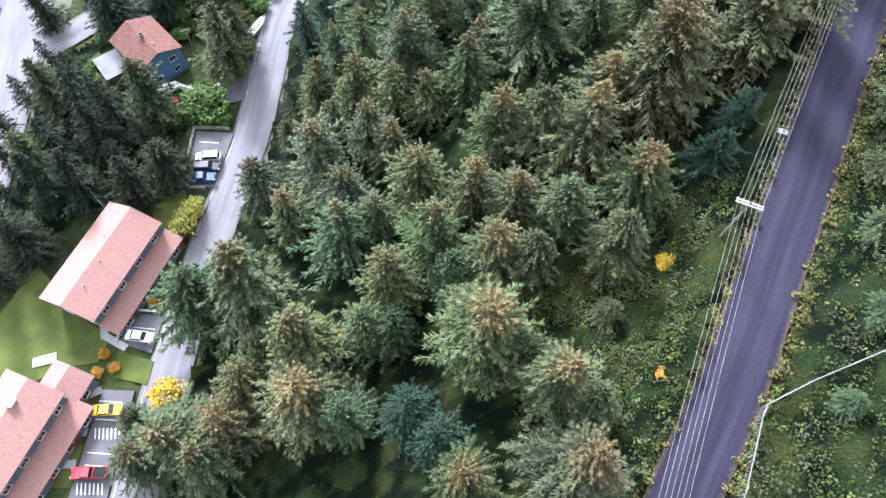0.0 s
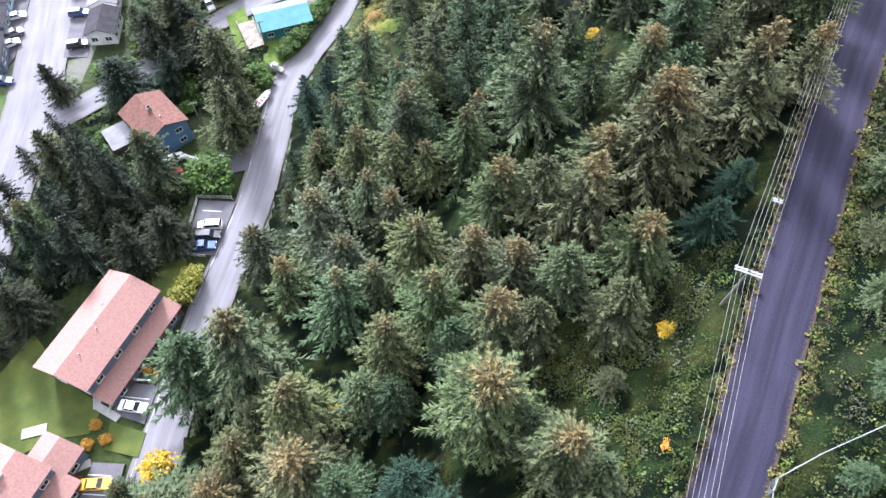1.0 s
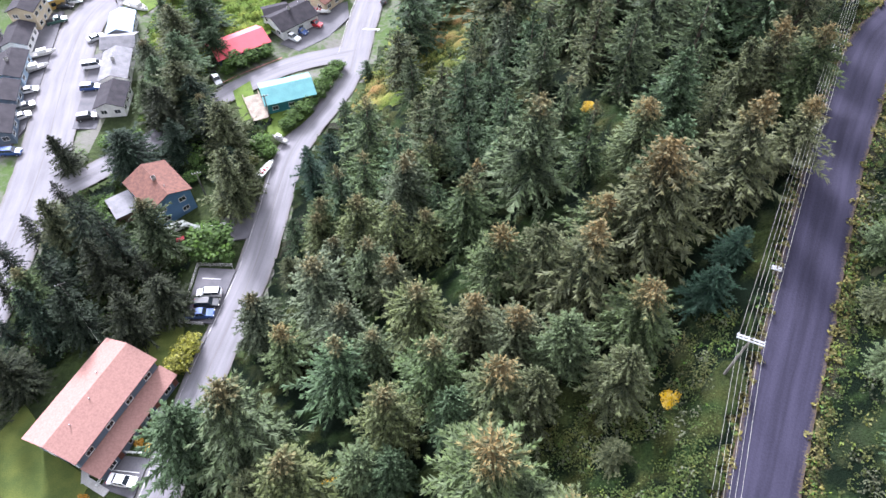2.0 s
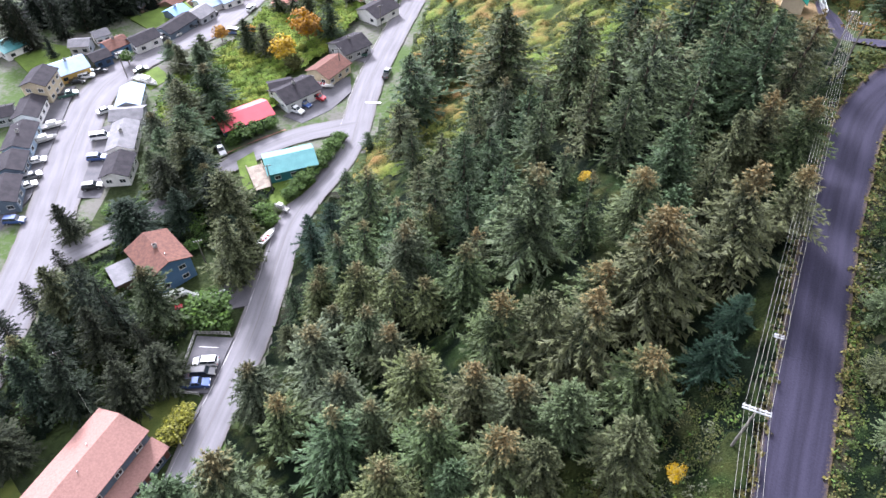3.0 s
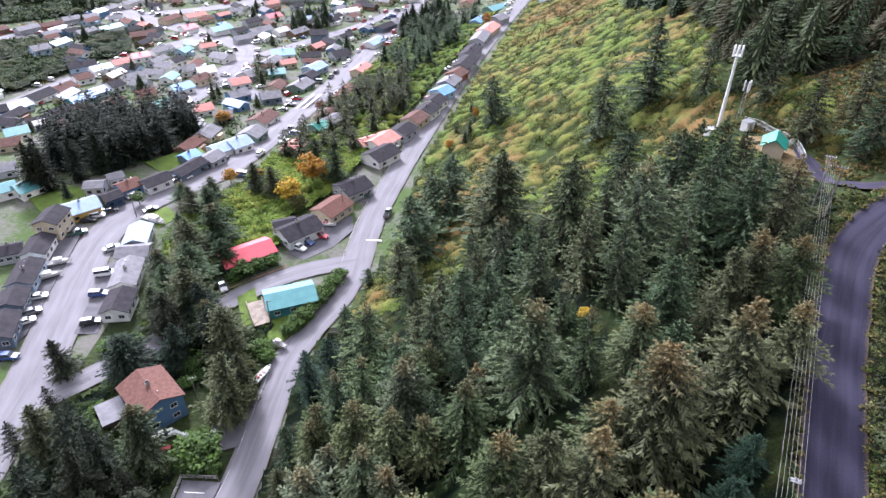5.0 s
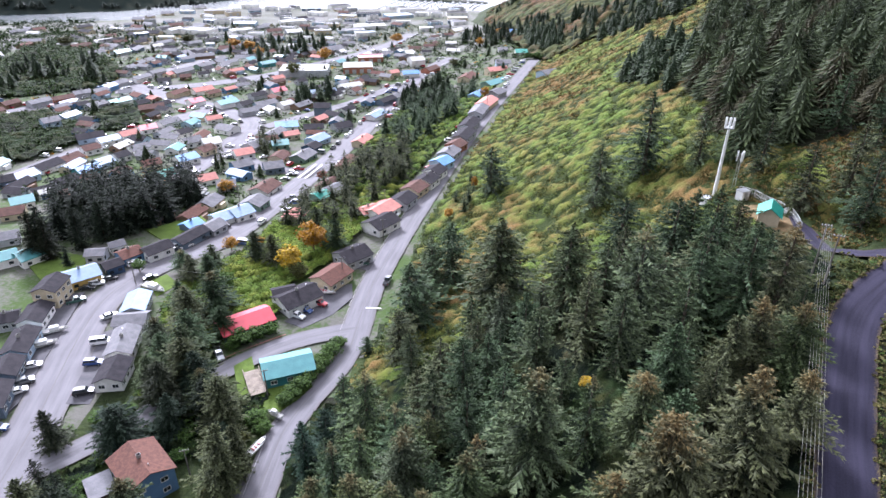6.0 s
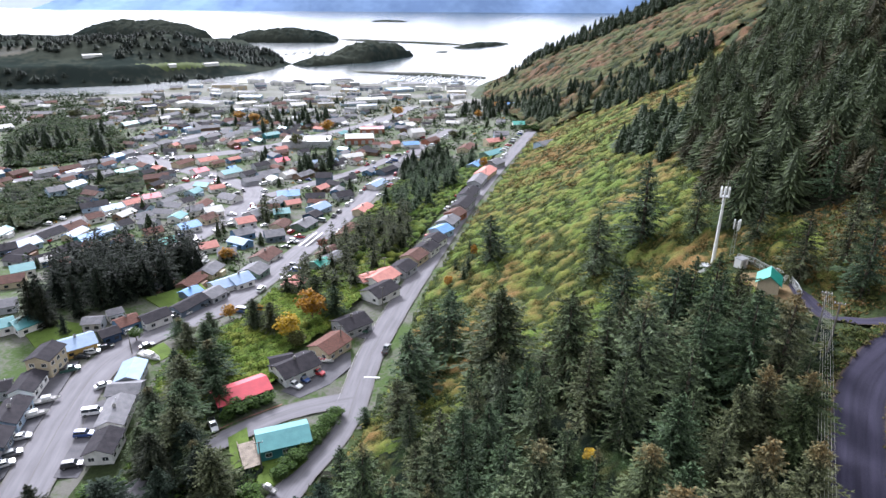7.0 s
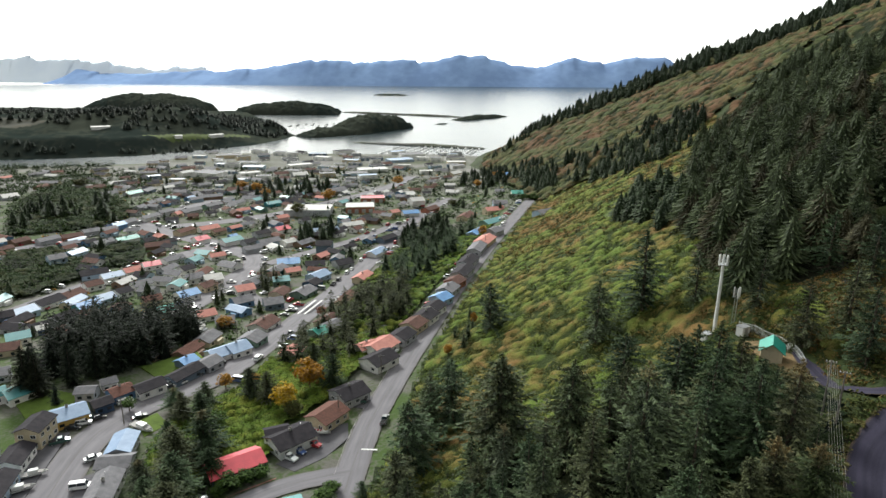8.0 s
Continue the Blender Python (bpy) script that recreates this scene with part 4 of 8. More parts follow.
def micro_crowns(rows=13, round_=10, slim=1.0):
    """Light spruce crowns for the far woods, as arrays of triangles with their shades: whorls of drooping fans round an
    added core toned as inner-crown shade.
    """
    made = []
    for seed in (41, 42, 43, 44, 45, 46):
        rng = random.Random(seed)
        tris, o, u = [], [], []
        full = rng.uniform(0.55, 0.8)
        for i in range(rows):
            f = i / (rows - 1)
            h = 0.04 + 0.93 * f
            reach = (1 - f) ** full * (0.65 + 0.35 * min(1, f * 4)) + 0.05
            n = round_ if f < 0.45 else int(round_ * 0.7)
            spin = rng.random() * 6
            for k in range(n):
                az = spin + (k + rng.uniform(-0.4, 0.4)) * math.tau / n
                out, drop, half = reach * rng.uniform(0.8, 1.22), rng.uniform(-0.01, 0.05), slim * rng.uniform(0.1, 0.2)
                ca, sa, back, tilt = math.cos(az), math.sin(az), 0.5, rng.uniform(-0.02, 0.02)
                tris.append(((ca * out * back - sa * out * half, sa * out * back + ca * out * half, h + 0.02 + tilt), (ca * out * back + sa * out * half, sa * out * back - ca * out * half, h + 0.02 - tilt), (ca * out, sa * out, h - drop)))
                # fan roots take the painted inner shade, tips the fresh tone
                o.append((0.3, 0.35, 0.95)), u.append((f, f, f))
        # core cone closes the crown; its low tone paints the shade inside
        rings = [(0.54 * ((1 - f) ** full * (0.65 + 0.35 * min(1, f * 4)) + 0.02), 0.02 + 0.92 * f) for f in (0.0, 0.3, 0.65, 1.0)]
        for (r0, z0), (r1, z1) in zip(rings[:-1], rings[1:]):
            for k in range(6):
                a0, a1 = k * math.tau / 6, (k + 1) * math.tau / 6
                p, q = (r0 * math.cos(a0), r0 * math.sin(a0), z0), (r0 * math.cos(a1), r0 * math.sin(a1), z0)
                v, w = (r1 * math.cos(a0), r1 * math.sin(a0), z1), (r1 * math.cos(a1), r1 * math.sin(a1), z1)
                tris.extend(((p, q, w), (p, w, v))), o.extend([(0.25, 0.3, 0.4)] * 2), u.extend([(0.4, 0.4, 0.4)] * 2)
        made.append((np.array(tris), np.array(o), np.array(u)))
    return made


MICRO = micro_crowns()
MICRO_FINE = micro_crowns(20, 19, 0.5)


def far_woods(name, seed, count, polygon, tall, material, label, glades=0.0, spread=(0.34, 0.5), height_of=None, crowns=MICRO):
    """Spruces of a far wood, in one mesh; glades: how much of the wood is left open."""
    rng = np.random.default_rng(seed)
    q = scatter(seed, count, polygon, 4.0)
    if glades:
        q = q[[noise.fractal((a * 0.011, b * 0.011, seed), 1.0, 2.0, 3) > glades - 0.6 for a, b in q]]
    n = len(q)
    h = rng.uniform(tall[0], tall[1], n) * (0.75 + 0.4 * rng.random(n) ** 2)
    r = h * rng.uniform(*spread, n)
    z = (height_of or land_z)(q[:, 0], q[:, 1]) - 0.3
    turn, kind, lit = rng.uniform(0, math.tau, n), rng.integers(0, len(crowns), n), rng.uniform(0.7, 1.15, n)
    out, shade, up = [], [], []
    for k, (co, o, u) in enumerate(crowns):
        sel = np.nonzero(kind == k)[0]
        c, sn = np.cos(turn[sel])[:, None, None], np.sin(turn[sel])[:, None, None]
        rr = r[sel][:, None, None]
        x = q[sel, 0][:, None, None] + rr * (c * co[None, ..., 0] - sn * co[None, ..., 1])
        y = q[sel, 1][:, None, None] + rr * (sn * co[None, ..., 0] + c * co[None, ..., 1])
        zz = z[sel][:, None, None] + h[sel][:, None, None] * co[None, ..., 2]
        out.append(np.stack([x, y, zz], -1).reshape(-1, 3, 3))
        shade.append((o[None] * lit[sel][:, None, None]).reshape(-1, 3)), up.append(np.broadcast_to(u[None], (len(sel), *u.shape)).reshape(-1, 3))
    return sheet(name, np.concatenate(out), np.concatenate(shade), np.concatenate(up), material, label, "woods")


def stand(seed, count, polygon, tall, spread, tone="dark", gap=5.0, label="stand of dark green spruces", grade="_far"):
    """Spruces at random in a polygon of the plan, kept apart, joined into one wood."""
    rng = np.random.default_rng(seed)
    made = []
    for x, y in scatter(seed, count * 6, polygon, 4.0):
        if len(made) == count:
            break
        if all((x - a) ** 2 + (y - b) ** 2 > gap * gap for a, b in made):
            made.append((x, y))
    out, shade, up = [], [], []
    for x, y in made:
        crown = CROWNS[tone + grade][rng.integers(3)]
        n = len(crown.vertices)
        co, o, u = np.empty(n * 3), np.empty(n), np.empty(n)
        crown.vertices.foreach_get("co", co)
        crown.attributes["outer"].data.foreach_get("value", o)
        crown.attributes["upper"].data.foreach_get("value", u)
        co = co.reshape(-1, 3)
        h = rng.uniform(*tall)
        r, a = h * rng.uniform(*spread), rng.uniform(0, math.tau)
        c, s = math.cos(a), math.sin(a)
        # added cone fills the crown, its low outer painting the shade within
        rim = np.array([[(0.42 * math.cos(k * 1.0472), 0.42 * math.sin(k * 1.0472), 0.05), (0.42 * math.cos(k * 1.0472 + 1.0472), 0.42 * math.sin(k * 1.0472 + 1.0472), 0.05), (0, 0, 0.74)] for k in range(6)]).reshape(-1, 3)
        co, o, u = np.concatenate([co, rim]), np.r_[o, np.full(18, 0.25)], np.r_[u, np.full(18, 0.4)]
        placed = np.c_[x + r * (c * co[:, 0] - s * co[:, 1]), y + r * (s * co[:, 0] + c * co[:, 1]), at_land(x, y) - 0.2 + h * co[:, 2]]
        out.append(placed.reshape(-1, 3, 3)), shade.append(o.reshape(-1, 3)), up.append(u.reshape(-1, 3))
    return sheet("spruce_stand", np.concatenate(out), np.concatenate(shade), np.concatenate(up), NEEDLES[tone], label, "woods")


spruce(-42.5, 87.5, 17.0, 5.4, "dark")
spruce(-54.9, 75.5, 16.0, 5.2, "green")
spruce(-46.9, 103.3, 15.0, 6.2, "dark")
spruce(-73.6, 76.9, 14.0, 5.6, "dark")
spruce(-71.7, 61.8, 14.0, 5.2, "green")
spruce(-40.7, 92.3, 13.0, 4.0, "dark")
spruce(-45.6, 96.3, 9.9, 3.7, "deep", far=True)
spruce(-57.3, 106.7, 9.0, 2.6, "deep", far=True)
spruce(16.4, 14.3, 8.0, 3.6, "dark")
spruce(19.0, 24.6, 4.0, 2.2, "dark")
spruce(-3.5, 166.1, 9.0, 3.4, "dark", far=True)
spruce(-19.0, 132.0, 5.0, 2.5, "dark", far=True)
spruce(-82.2, 99.1, 9.9, 4.0, "deep")
spruce(50.2, 45.3, 6.0, 2.4, "dark")
spruce(47.8, 37.7, 6.0, 2.4, "dark")
spruce(45.6, 30.7, 6.0, 2.6, "dark")
spruce(43.5, 20.9, 6.0, 2.4, "dark")
spruce(38.6, 12.5, 3.0, 1.8, "dark")
spruce(-62.3, 146.9, 15.0, 6.6, "green")
spruce(-66.9, 139.8, 14.0, 6.0, "dark")
spruce(-59.2, 116.9, 15.0, 6.6, "dark")
spruce(-54.4, 112.0, 10.4, 4.8, "green")
spruce(-68.6, 117.4, 9.7, 4.4, "dark")
spruce(-73.5, 150.5, 9.5, 4.4, "dark")
spruce(-70.5, 146.0, 11.0, 4.8, "green")
spruce(-72.6, 133.0, 10.0, 4.4, "green")
spruce(-63.6, 130.2, 13.5, 6.0, "dark")
spruce(-68.2, 125.2, 10.5, 4.8, "dark")
spruce(-57.8, 137.6, 10.0, 4.6, "dark")
spruce(-76.5, 166.5, 9.5, 4.8, "dark")
spruce(-80.5, 172.0, 8.5, 4.2, "green")
spruce(-72.0, 174.5, 9.0, 4.4, "dark")
spruce(-60.3, 180.1, 10.9, 4.3, "dark")
spruce(-53.9, 177.8, 10.7, 4.2, "dark")
spruce(-43.2, 195.8, 12.2, 4.8, "dark")
spruce(-35.6, 187.7, 11.8, 4.6, "dark")
spruce(-70.5, 165.9, 10.0, 4.0, "dark")
spruce(12.7, 15.5, 13.6, 5.2, "coned")
spruce(-45.6, 17.6, 9, 3.2, "green")
spruce(-43.1, 11.6, 12, 4.8, "green")
spruce(-37.9, 14.9, 10, 4.2, "dark")
spruce(49.3, 101.6, 16, 5.0, "dark", far=True)
spruce(49.7, 94.9, 14, 4.6, "dark", far=True)
spruce(56.1, 92.0, 13, 5.4, "coned", far=True)
spruce(44.4, 96.8, 15, 5.0, "dark", far=True)
spruce(48.0, 85.5, 13, 4.6, "dark", far=True)
spruce(4.4, 22.0, 17.1, 6.4, "coned")
spruce(13.3, 8.0, 16.6, 6.2, "coned")
spruce(1.9, 6.6, 13.0, 4.8, "coned")
spruce(6.2, 32.9, 13.5, 5.0, "coned")
spruce(-17.4, 17.9, 17.0, 6.3, "coned")
spruce(-19.4, 25.3, 19.2, 6.9, "green")
spruce(-26.7, 21.1, 15.4, 5.5, "green")
spruce(-27.8, 34.4, 23.4, 8.4, "green")
spruce(-6.3, 31.9, 15.4, 5.5, "green")
spruce(-14.6, 41.3, 16.7, 6.2, "green")
spruce(-9.6, 44.3, 11.4, 4.1, "green")
spruce(-1.0, 37.2, 15.3, 5.5, "green")
spruce(4.2, 43.5, 13.6, 5.1, "coned")
spruce(9.3, 39.7, 12.4, 4.6, "coned")
spruce(-3.7, 47.4, 15.1, 5.6, "green")
spruce(-8.0, 57.6, 11.3, 4.2, "coned")
spruce(-15.1, 49.4, 13.8, 5.1, "green")
spruce(-24.7, 48.2, 14.6, 5.4, "coned")
spruce(-31.4, 56.5, 13.8, 5.0, "green")
spruce(-19.9, 57.6, 17.4, 6.3, "green")
spruce(22.7, 39.1, 13.0, 4.9, "coned")
spruce(17.5, 46.9, 17.5, 6.5, "coned")
spruce(7.3, 52.0, 16.0, 5.9, "coned")
spruce(-2.6, 64.5, 11.5, 4.2, "green")
spruce(3.6, 65.0, 15.7, 5.6, "green")
spruce(-5.8, 72.5, 17.8, 5.9, "green")
spruce(-14.5, 69.6, 15.9, 5.3, "green")
spruce(-11.6, 61.5, 13.5, 4.9, "green")
spruce(25.8, 52.6, 19.7, 7.3, "coned")
spruce(31.2, 41.7, 8.8, 3.3, "blue")
spruce(-0.7, 11.0, 10.6, 4.3, "blue")
spruce(-3.7, 15.5, 10.5, 4.2, "blue")
spruce(-28.2, 14.5, 16.1, 5.9, "coned")
spruce(-36.5, 13.0, 18.9, 7.0, "green")
spruce(-37.4, 34.2, 19.0, 6.7, "dark")
spruce(10.7, 31.5, 11.7, 4.1, "dark")
spruce(-9.9, 25.8, 13.0, 4.5, "dark")
spruce(35.1, 46.7, 7.0, 2.6, "blue")
spruce(12.5, 50.6, 15.8, 5.5, "dark")
spruce(14.7, 36.3, 13.0, 4.5, "dark")
spruce(20.0, 32.0, 11.5, 4.0, "dark")
spruce(-5.7, 25.5, 11.5, 4.0, "dark")
spruce(-31.8, 10.8, 15.6, 5.6, "green")
spruce(-12.0, 15.0, 12.7, 4.4, "dark")
spruce(1.1, 32.1, 11.3, 4.0, "dark")
spruce(-22.6, 72.8, 12.7, 4.2, "green")
spruce(-28.0, 68.2, 7.7, 2.5, "dark")
spruce(-18.4, 65.6, 12.0, 4.3, "green")
spruce(-25.2, 25.4, 13.3, 4.6, "dark")
spruce(9.3, 19.6, 10.1, 3.3, "dark")
spruce(-67.6, 76.0, 14.5, 4.6, "deep", far=True)
spruce(-61.6, 67.8, 14.5, 4.6, "deep")
spruce(-69.1, 64.2, 14.5, 4.6, "deep", far=True)
spruce(-49.6, 62.2, 10.6, 4.9, "deep")
spruce(-69.5, 56.9, 14.5, 4.6, "deep")
spruce(-63.0, 56.9, 14.5, 4.6, "deep")
spruce(-54.4, 57.6, 12.5, 5.1, "deep")
spruce(-70.0, 46.4, 12.0, 4.8, "deep")
spruce(-67.5, 98.9, 11.0, 6.9, "deep")
spruce(-57.9, 101.9, 11.8, 4.6, "deep")
spruce(-51.0, 106.9, 11.9, 4.7, "deep")
spruce(-60.7, 121.0, 15.7, 6.2, "dark")
spruce(-63.0, 111.1, 13.3, 5.2, "deep")
spruce(-56.3, 114.3, 13.3, 5.2, "deep")
spruce(-61.6, 73.4, 14.8, 4.8, "deep", far=True)
spruce(20.8, 53.1, 14.0, 5.2, "coned")
spruce(26.4, 53.6, 19.4, 7.1, "coned")
spruce(36.2, 56.8, 18.9, 7.0, "coned")
spruce(13.9, 70.1, 20.5, 6.8, "green")
spruce(10.1, 81.2, 15.4, 5.3, "dark", far=True)
spruce(32.9, 72.7, 16.1, 5.5, "dark")
spruce(41.7, 90.1, 15.4, 5.3, "dark", far=True)
spruce(37.7, 82.4, 16.7, 5.7, "dark", far=True)
spruce(33.5, 94.5, 22.0, 7.3, "green", far=True)
spruce(24.3, 108.0, 22.1, 7.2, "dark", far=True)
spruce(17.4, 93.5, 15.0, 5.1, "dark", far=True)
spruce(12.4, 123.9, 23.8, 10.0, "dark", far=True)
spruce(44.2, 72.9, 14.3, 4.9, "coned")
spruce(47.5, 69.8, 12.7, 4.4, "coned")
spruce(47.8, 87.1, 18.4, 6.3, "dark", far=True)
spruce(44.1, 94.3, 18.5, 6.0, "dark", far=True)
spruce(4.0, 94.5, 16.3, 5.3, "dark", far=True)
spruce(-10.2, 121.6, 14.4, 6.1, "dark", far=True)
spruce(-8.3, 133.1, 21.3, 9.0, "dark", far=True)
spruce(-27.3, 92.6, 13.3, 5.0, "blue", far=True)
spruce(-23.5, 96.8, 10.4, 3.9, "blue", far=True)
spruce(-14.9, 95.7, 16.9, 5.6, "green", far=True)
spruce(-5.8, 75.6, 16.0, 5.3, "green")
spruce(-8.4, 84.0, 15.4, 5.1, "green", far=True)
spruce(-1.3, 85.8, 17.3, 5.6, "dark", far=True)
spruce(-18.5, 79.6, 15.6, 5.2, "green", far=True)
spruce(29.4, 85.9, 16.4, 5.3, "dark", far=True)
spruce(28.4, 68.5, 13.7, 4.7, "coned")
spruce(25.7, 94.9, 16.7, 5.4, "dark", far=True)
spruce(4.2, 79.2, 15.5, 5.0, "dark", far=True)
spruce(42.4, 57.9, 12.1, 4.5, "coned")
spruce(-22.4, 75.5, 13.8, 4.6, "green")
spruce(-0.6, 102.9, 12.6, 5.3, "dark", far=True)
spruce(8.7, 95.8, 13.6, 4.4, "dark", far=True)
spruce(40.2, 71.7, 14.1, 4.6, "dark")
spruce(31.3, 63.2, 13.2, 4.6, "dark")
spruce(-14.7, 82.5, 14.8, 4.9, "green", far=True)
spruce(23.6, 106.8, 21.9, 7.1, "dark", far=True)
spruce(12.9, 124.0, 24.0, 10.5, "dark", far=True)
spruce(43.1, 165.4, 18.3, 7.7, "dark", far=True)
spruce(56.4, 168.7, 22.8, 9.6, "dark", far=True)
spruce(66.6, 158.0, 14.5, 4.6, "dark", far=True)
spruce(47.1, 109.3, 17.8, 5.8, "dark", far=True)
spruce(49.2, 105.0, 18.7, 6.1, "dark", far=True)
spruce(52.4, 102.2, 16.1, 5.2, "dark", far=True)
spruce(44.3, 110.2, 17.2, 7.3, "dark", far=True)
spruce(73.0, 139.0, 14.5, 4.6, "dark", far=True)
spruce(72.9, 118.8, 14.5, 4.6, "dark", far=True)
spruce(78.5, 114.9, 14.5, 4.6, "dark", far=True)
spruce(75.6, 103.7, 14.5, 4.6, "dark", far=True)
spruce(85.2, 151.9, 14.5, 4.6, "dark", far=True)
spruce(89.8, 142.1, 14.5, 4.6, "dark", far=True)
spruce(89.8, 127.1, 14.5, 4.6, "dark", far=True)
spruce(51.7, 83.7, 18.1, 6.2, "coned", far=True)
spruce(72.8, 153.2, 14.5, 4.6, "dark", far=True)
spruce(39.4, 125.9, 16.4, 6.9, "dark", far=True)
spruce(2.6, 153.2, 19.6, 8.3, "dark", far=True)
spruce(-3.4, 154.0, 17.1, 7.2, "dark", far=True)
spruce(16.8, 211.8, 17.7, 7.5, "dark", far=True)
spruce(-6.6, 140.4, 16.0, 6.7, "dark", far=True)
spruce(27.3, 101.1, 12.1, 3.5, "green", far=True)
spruce(21.2, 113.4, 9.8, 3.3, "green", far=True)
spruce(32.3, 108.9, 14.1, 4.2, "dark", far=True)
spruce(51.9, 77.2, 9.6, 2.9, "dark", far=True)
spruce(-2.6, 80.5, 13.4, 3.2, "green", far=True)
spruce(-0.9, 70.4, 10.8, 3.0, "dark", far=True)
spruce(20.3, 84.1, 10.9, 2.8, "green", far=True)
spruce(-4.6, 96.7, 11.6, 3.4, "dark", far=True)
spruce(-11.3, 90.7, 9.2, 2.7, "green", far=True)
spruce(6.0, 111.6, 14.6, 4.8, "dark", far=True)
spruce(10.1, 89.4, 9.0, 2.2, "dark", far=True)
spruce(-6.6, 111.6, 11.5, 3.6, "dark", far=True)
spruce(16.8, 79.0, 9.4, 2.5, "dark", far=True)
spruce(54.1, 91.4, 13.0, 3.7, "dark", far=True)
spruce(11.2, 100.6, 11.5, 3.2, "dark", far=True)
spruce(43.0, 102.9, 9.3, 2.7, "dark", far=True)
spruce(36.1, 76.9, 12.4, 3.1, "dark", far=True)
spruce(-21.0, 103.9, 12.9, 3.2, "dark", far=True)
spruce(36.4, 66.5, 12.3, 3.4, "dark", far=True)
spruce(52.8, 111.0, 11.7, 4.4, "green", far=True)
spruce(21.8, 71.1, 14.9, 4.2, "green", far=True)
spruce(-18.9, 90.1, 10.3, 3.0, "dark", far=True)
spruce(-21.5, 84.7, 13.4, 3.9, "dark", far=True)
spruce(28.5, 117.6, 9.0, 2.9, "green", far=True)
spruce(11.5, 75.6, 13.2, 3.5, "dark", far=True)
spruce(7.1, 106.3, 11.7, 3.8, "dark", far=True)
spruce(5.5, 70.3, 13.1, 3.8, "coned", far=True)
spruce(12.5, 112.5, 13.4, 4.9, "green", far=True)
spruce(38.8, 97.3, 12.8, 3.7, "green", far=True)
spruce(16.3, 102.0, 14.9, 4.1, "dark", far=True)
spruce(-27.8, 75.3, 10.5, 2.6, "dark", far=True)
spruce(35.7, 112.8, 14.4, 4.8, "dark", far=True)
spruce(-8.0, 66.7, 14.5, 4.0, "green", far=True)
spruce(-1.6, 91.4, 10.6, 3.1, "dark", far=True)
spruce(-15.3, 101.5, 10.6, 3.5, "green", far=True)
spruce(-79.1, 44.9, 11.5, 2.8, "deep", far=True)
spruce(-76.5, 85.8, 10.4, 2.5, "deep", far=True)
spruce(-77.6, 32.8, 11.6, 3.4, "deep", far=True)
spruce(-71.9, 69.7, 10.9, 2.6, "deep", far=True)
spruce(-79.5, 63.7, 11.5, 2.9, "deep", far=True)
spruce(-79.1, 77.2, 9.8, 2.6, "deep", far=True)
spruce(-81.2, 70.0, 11.1, 3.0, "deep", far=True)
spruce(-73.9, 40.4, 12.6, 3.3, "deep", far=True)
spruce(-76.2, 55.7, 11.3, 2.9, "deep", far=True)
spruce(-73.6, 49.5, 11.7, 3.1, "deep", far=True)
spruce(-57.8, 62.6, 11.0, 2.8, "deep", far=True)
spruce(-54.5, 67.7, 10.4, 2.9, "deep", far=True)
spruce(-71.0, 82.6, 10.3, 2.7, "deep", far=True)
BRUSH_SLOPE = [(-24, 112), (-8, 112), (10, 116), (30, 122), (50, 128), (60, 112), (70, 104), (78, 112), (84, 146), (92, 200), (106, 226), (140, 320), (200, 430), (210, 505), (120, 500), (76, 508), (66, 480), (30, 350), (14, 290), (-5, 215), (-12, 165), (-16, 140)]
FAR_SLOPE = [(70, 500), (120, 495), (208, 500), (280, 560), (420, 640), (600, 760), (600, 930), (330, 960), (200, 975), (100, 975), (60, 960), (50, 860), (58, 700)]
FOREST = [(-46, -12), (20, -12), (36, 30), (52, 70), (66, 92), (66, 116), (30, 122), (-10, 116), (-33, 110), (-37, 60)]
EAST_VERGE = [(24, -14), (70, -14), (104, 60), (104, 86), (70, 82), (52, 60), (36, 25)]
WEST_WOOD = [(-125, 20), (-78, 20), (-74, 40), (-66, 52), (-58, 60), (-50, 62), (-49, 76), (-60, 78), (-70, 92), (-62, 98), (-47, 94), (-42, 100), (-40, 116), (-60, 110), (-81, 88), (-82, 60), (-88, 40)]
WEST_BRUSH = [(-283, 394), (-250, 400), (-212, 365), (-191, 322), (-200, 293), (-216, 290)]
MIDDLE_BRUSH = [(-243, 429), (-228, 443), (-193, 401), (-177, 359), (-196, 351)]
WEST_RISE = [(-370, 530), (-418, 658), (-390, 704), (-265, 533), (-246, 482), (-274, 458), (-310, 436)]
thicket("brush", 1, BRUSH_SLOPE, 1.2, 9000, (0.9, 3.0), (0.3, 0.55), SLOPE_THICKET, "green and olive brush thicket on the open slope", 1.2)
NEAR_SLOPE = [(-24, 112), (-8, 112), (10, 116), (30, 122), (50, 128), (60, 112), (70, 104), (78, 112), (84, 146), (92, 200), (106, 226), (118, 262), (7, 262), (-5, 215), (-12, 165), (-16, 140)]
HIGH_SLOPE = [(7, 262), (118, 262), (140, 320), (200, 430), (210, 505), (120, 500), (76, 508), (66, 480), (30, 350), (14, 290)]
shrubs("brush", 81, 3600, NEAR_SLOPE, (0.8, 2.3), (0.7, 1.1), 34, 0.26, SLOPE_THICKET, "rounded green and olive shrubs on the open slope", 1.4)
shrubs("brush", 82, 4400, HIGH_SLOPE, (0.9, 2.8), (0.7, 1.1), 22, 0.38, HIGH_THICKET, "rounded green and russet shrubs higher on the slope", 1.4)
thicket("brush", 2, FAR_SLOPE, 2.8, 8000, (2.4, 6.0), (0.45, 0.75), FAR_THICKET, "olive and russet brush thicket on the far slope")
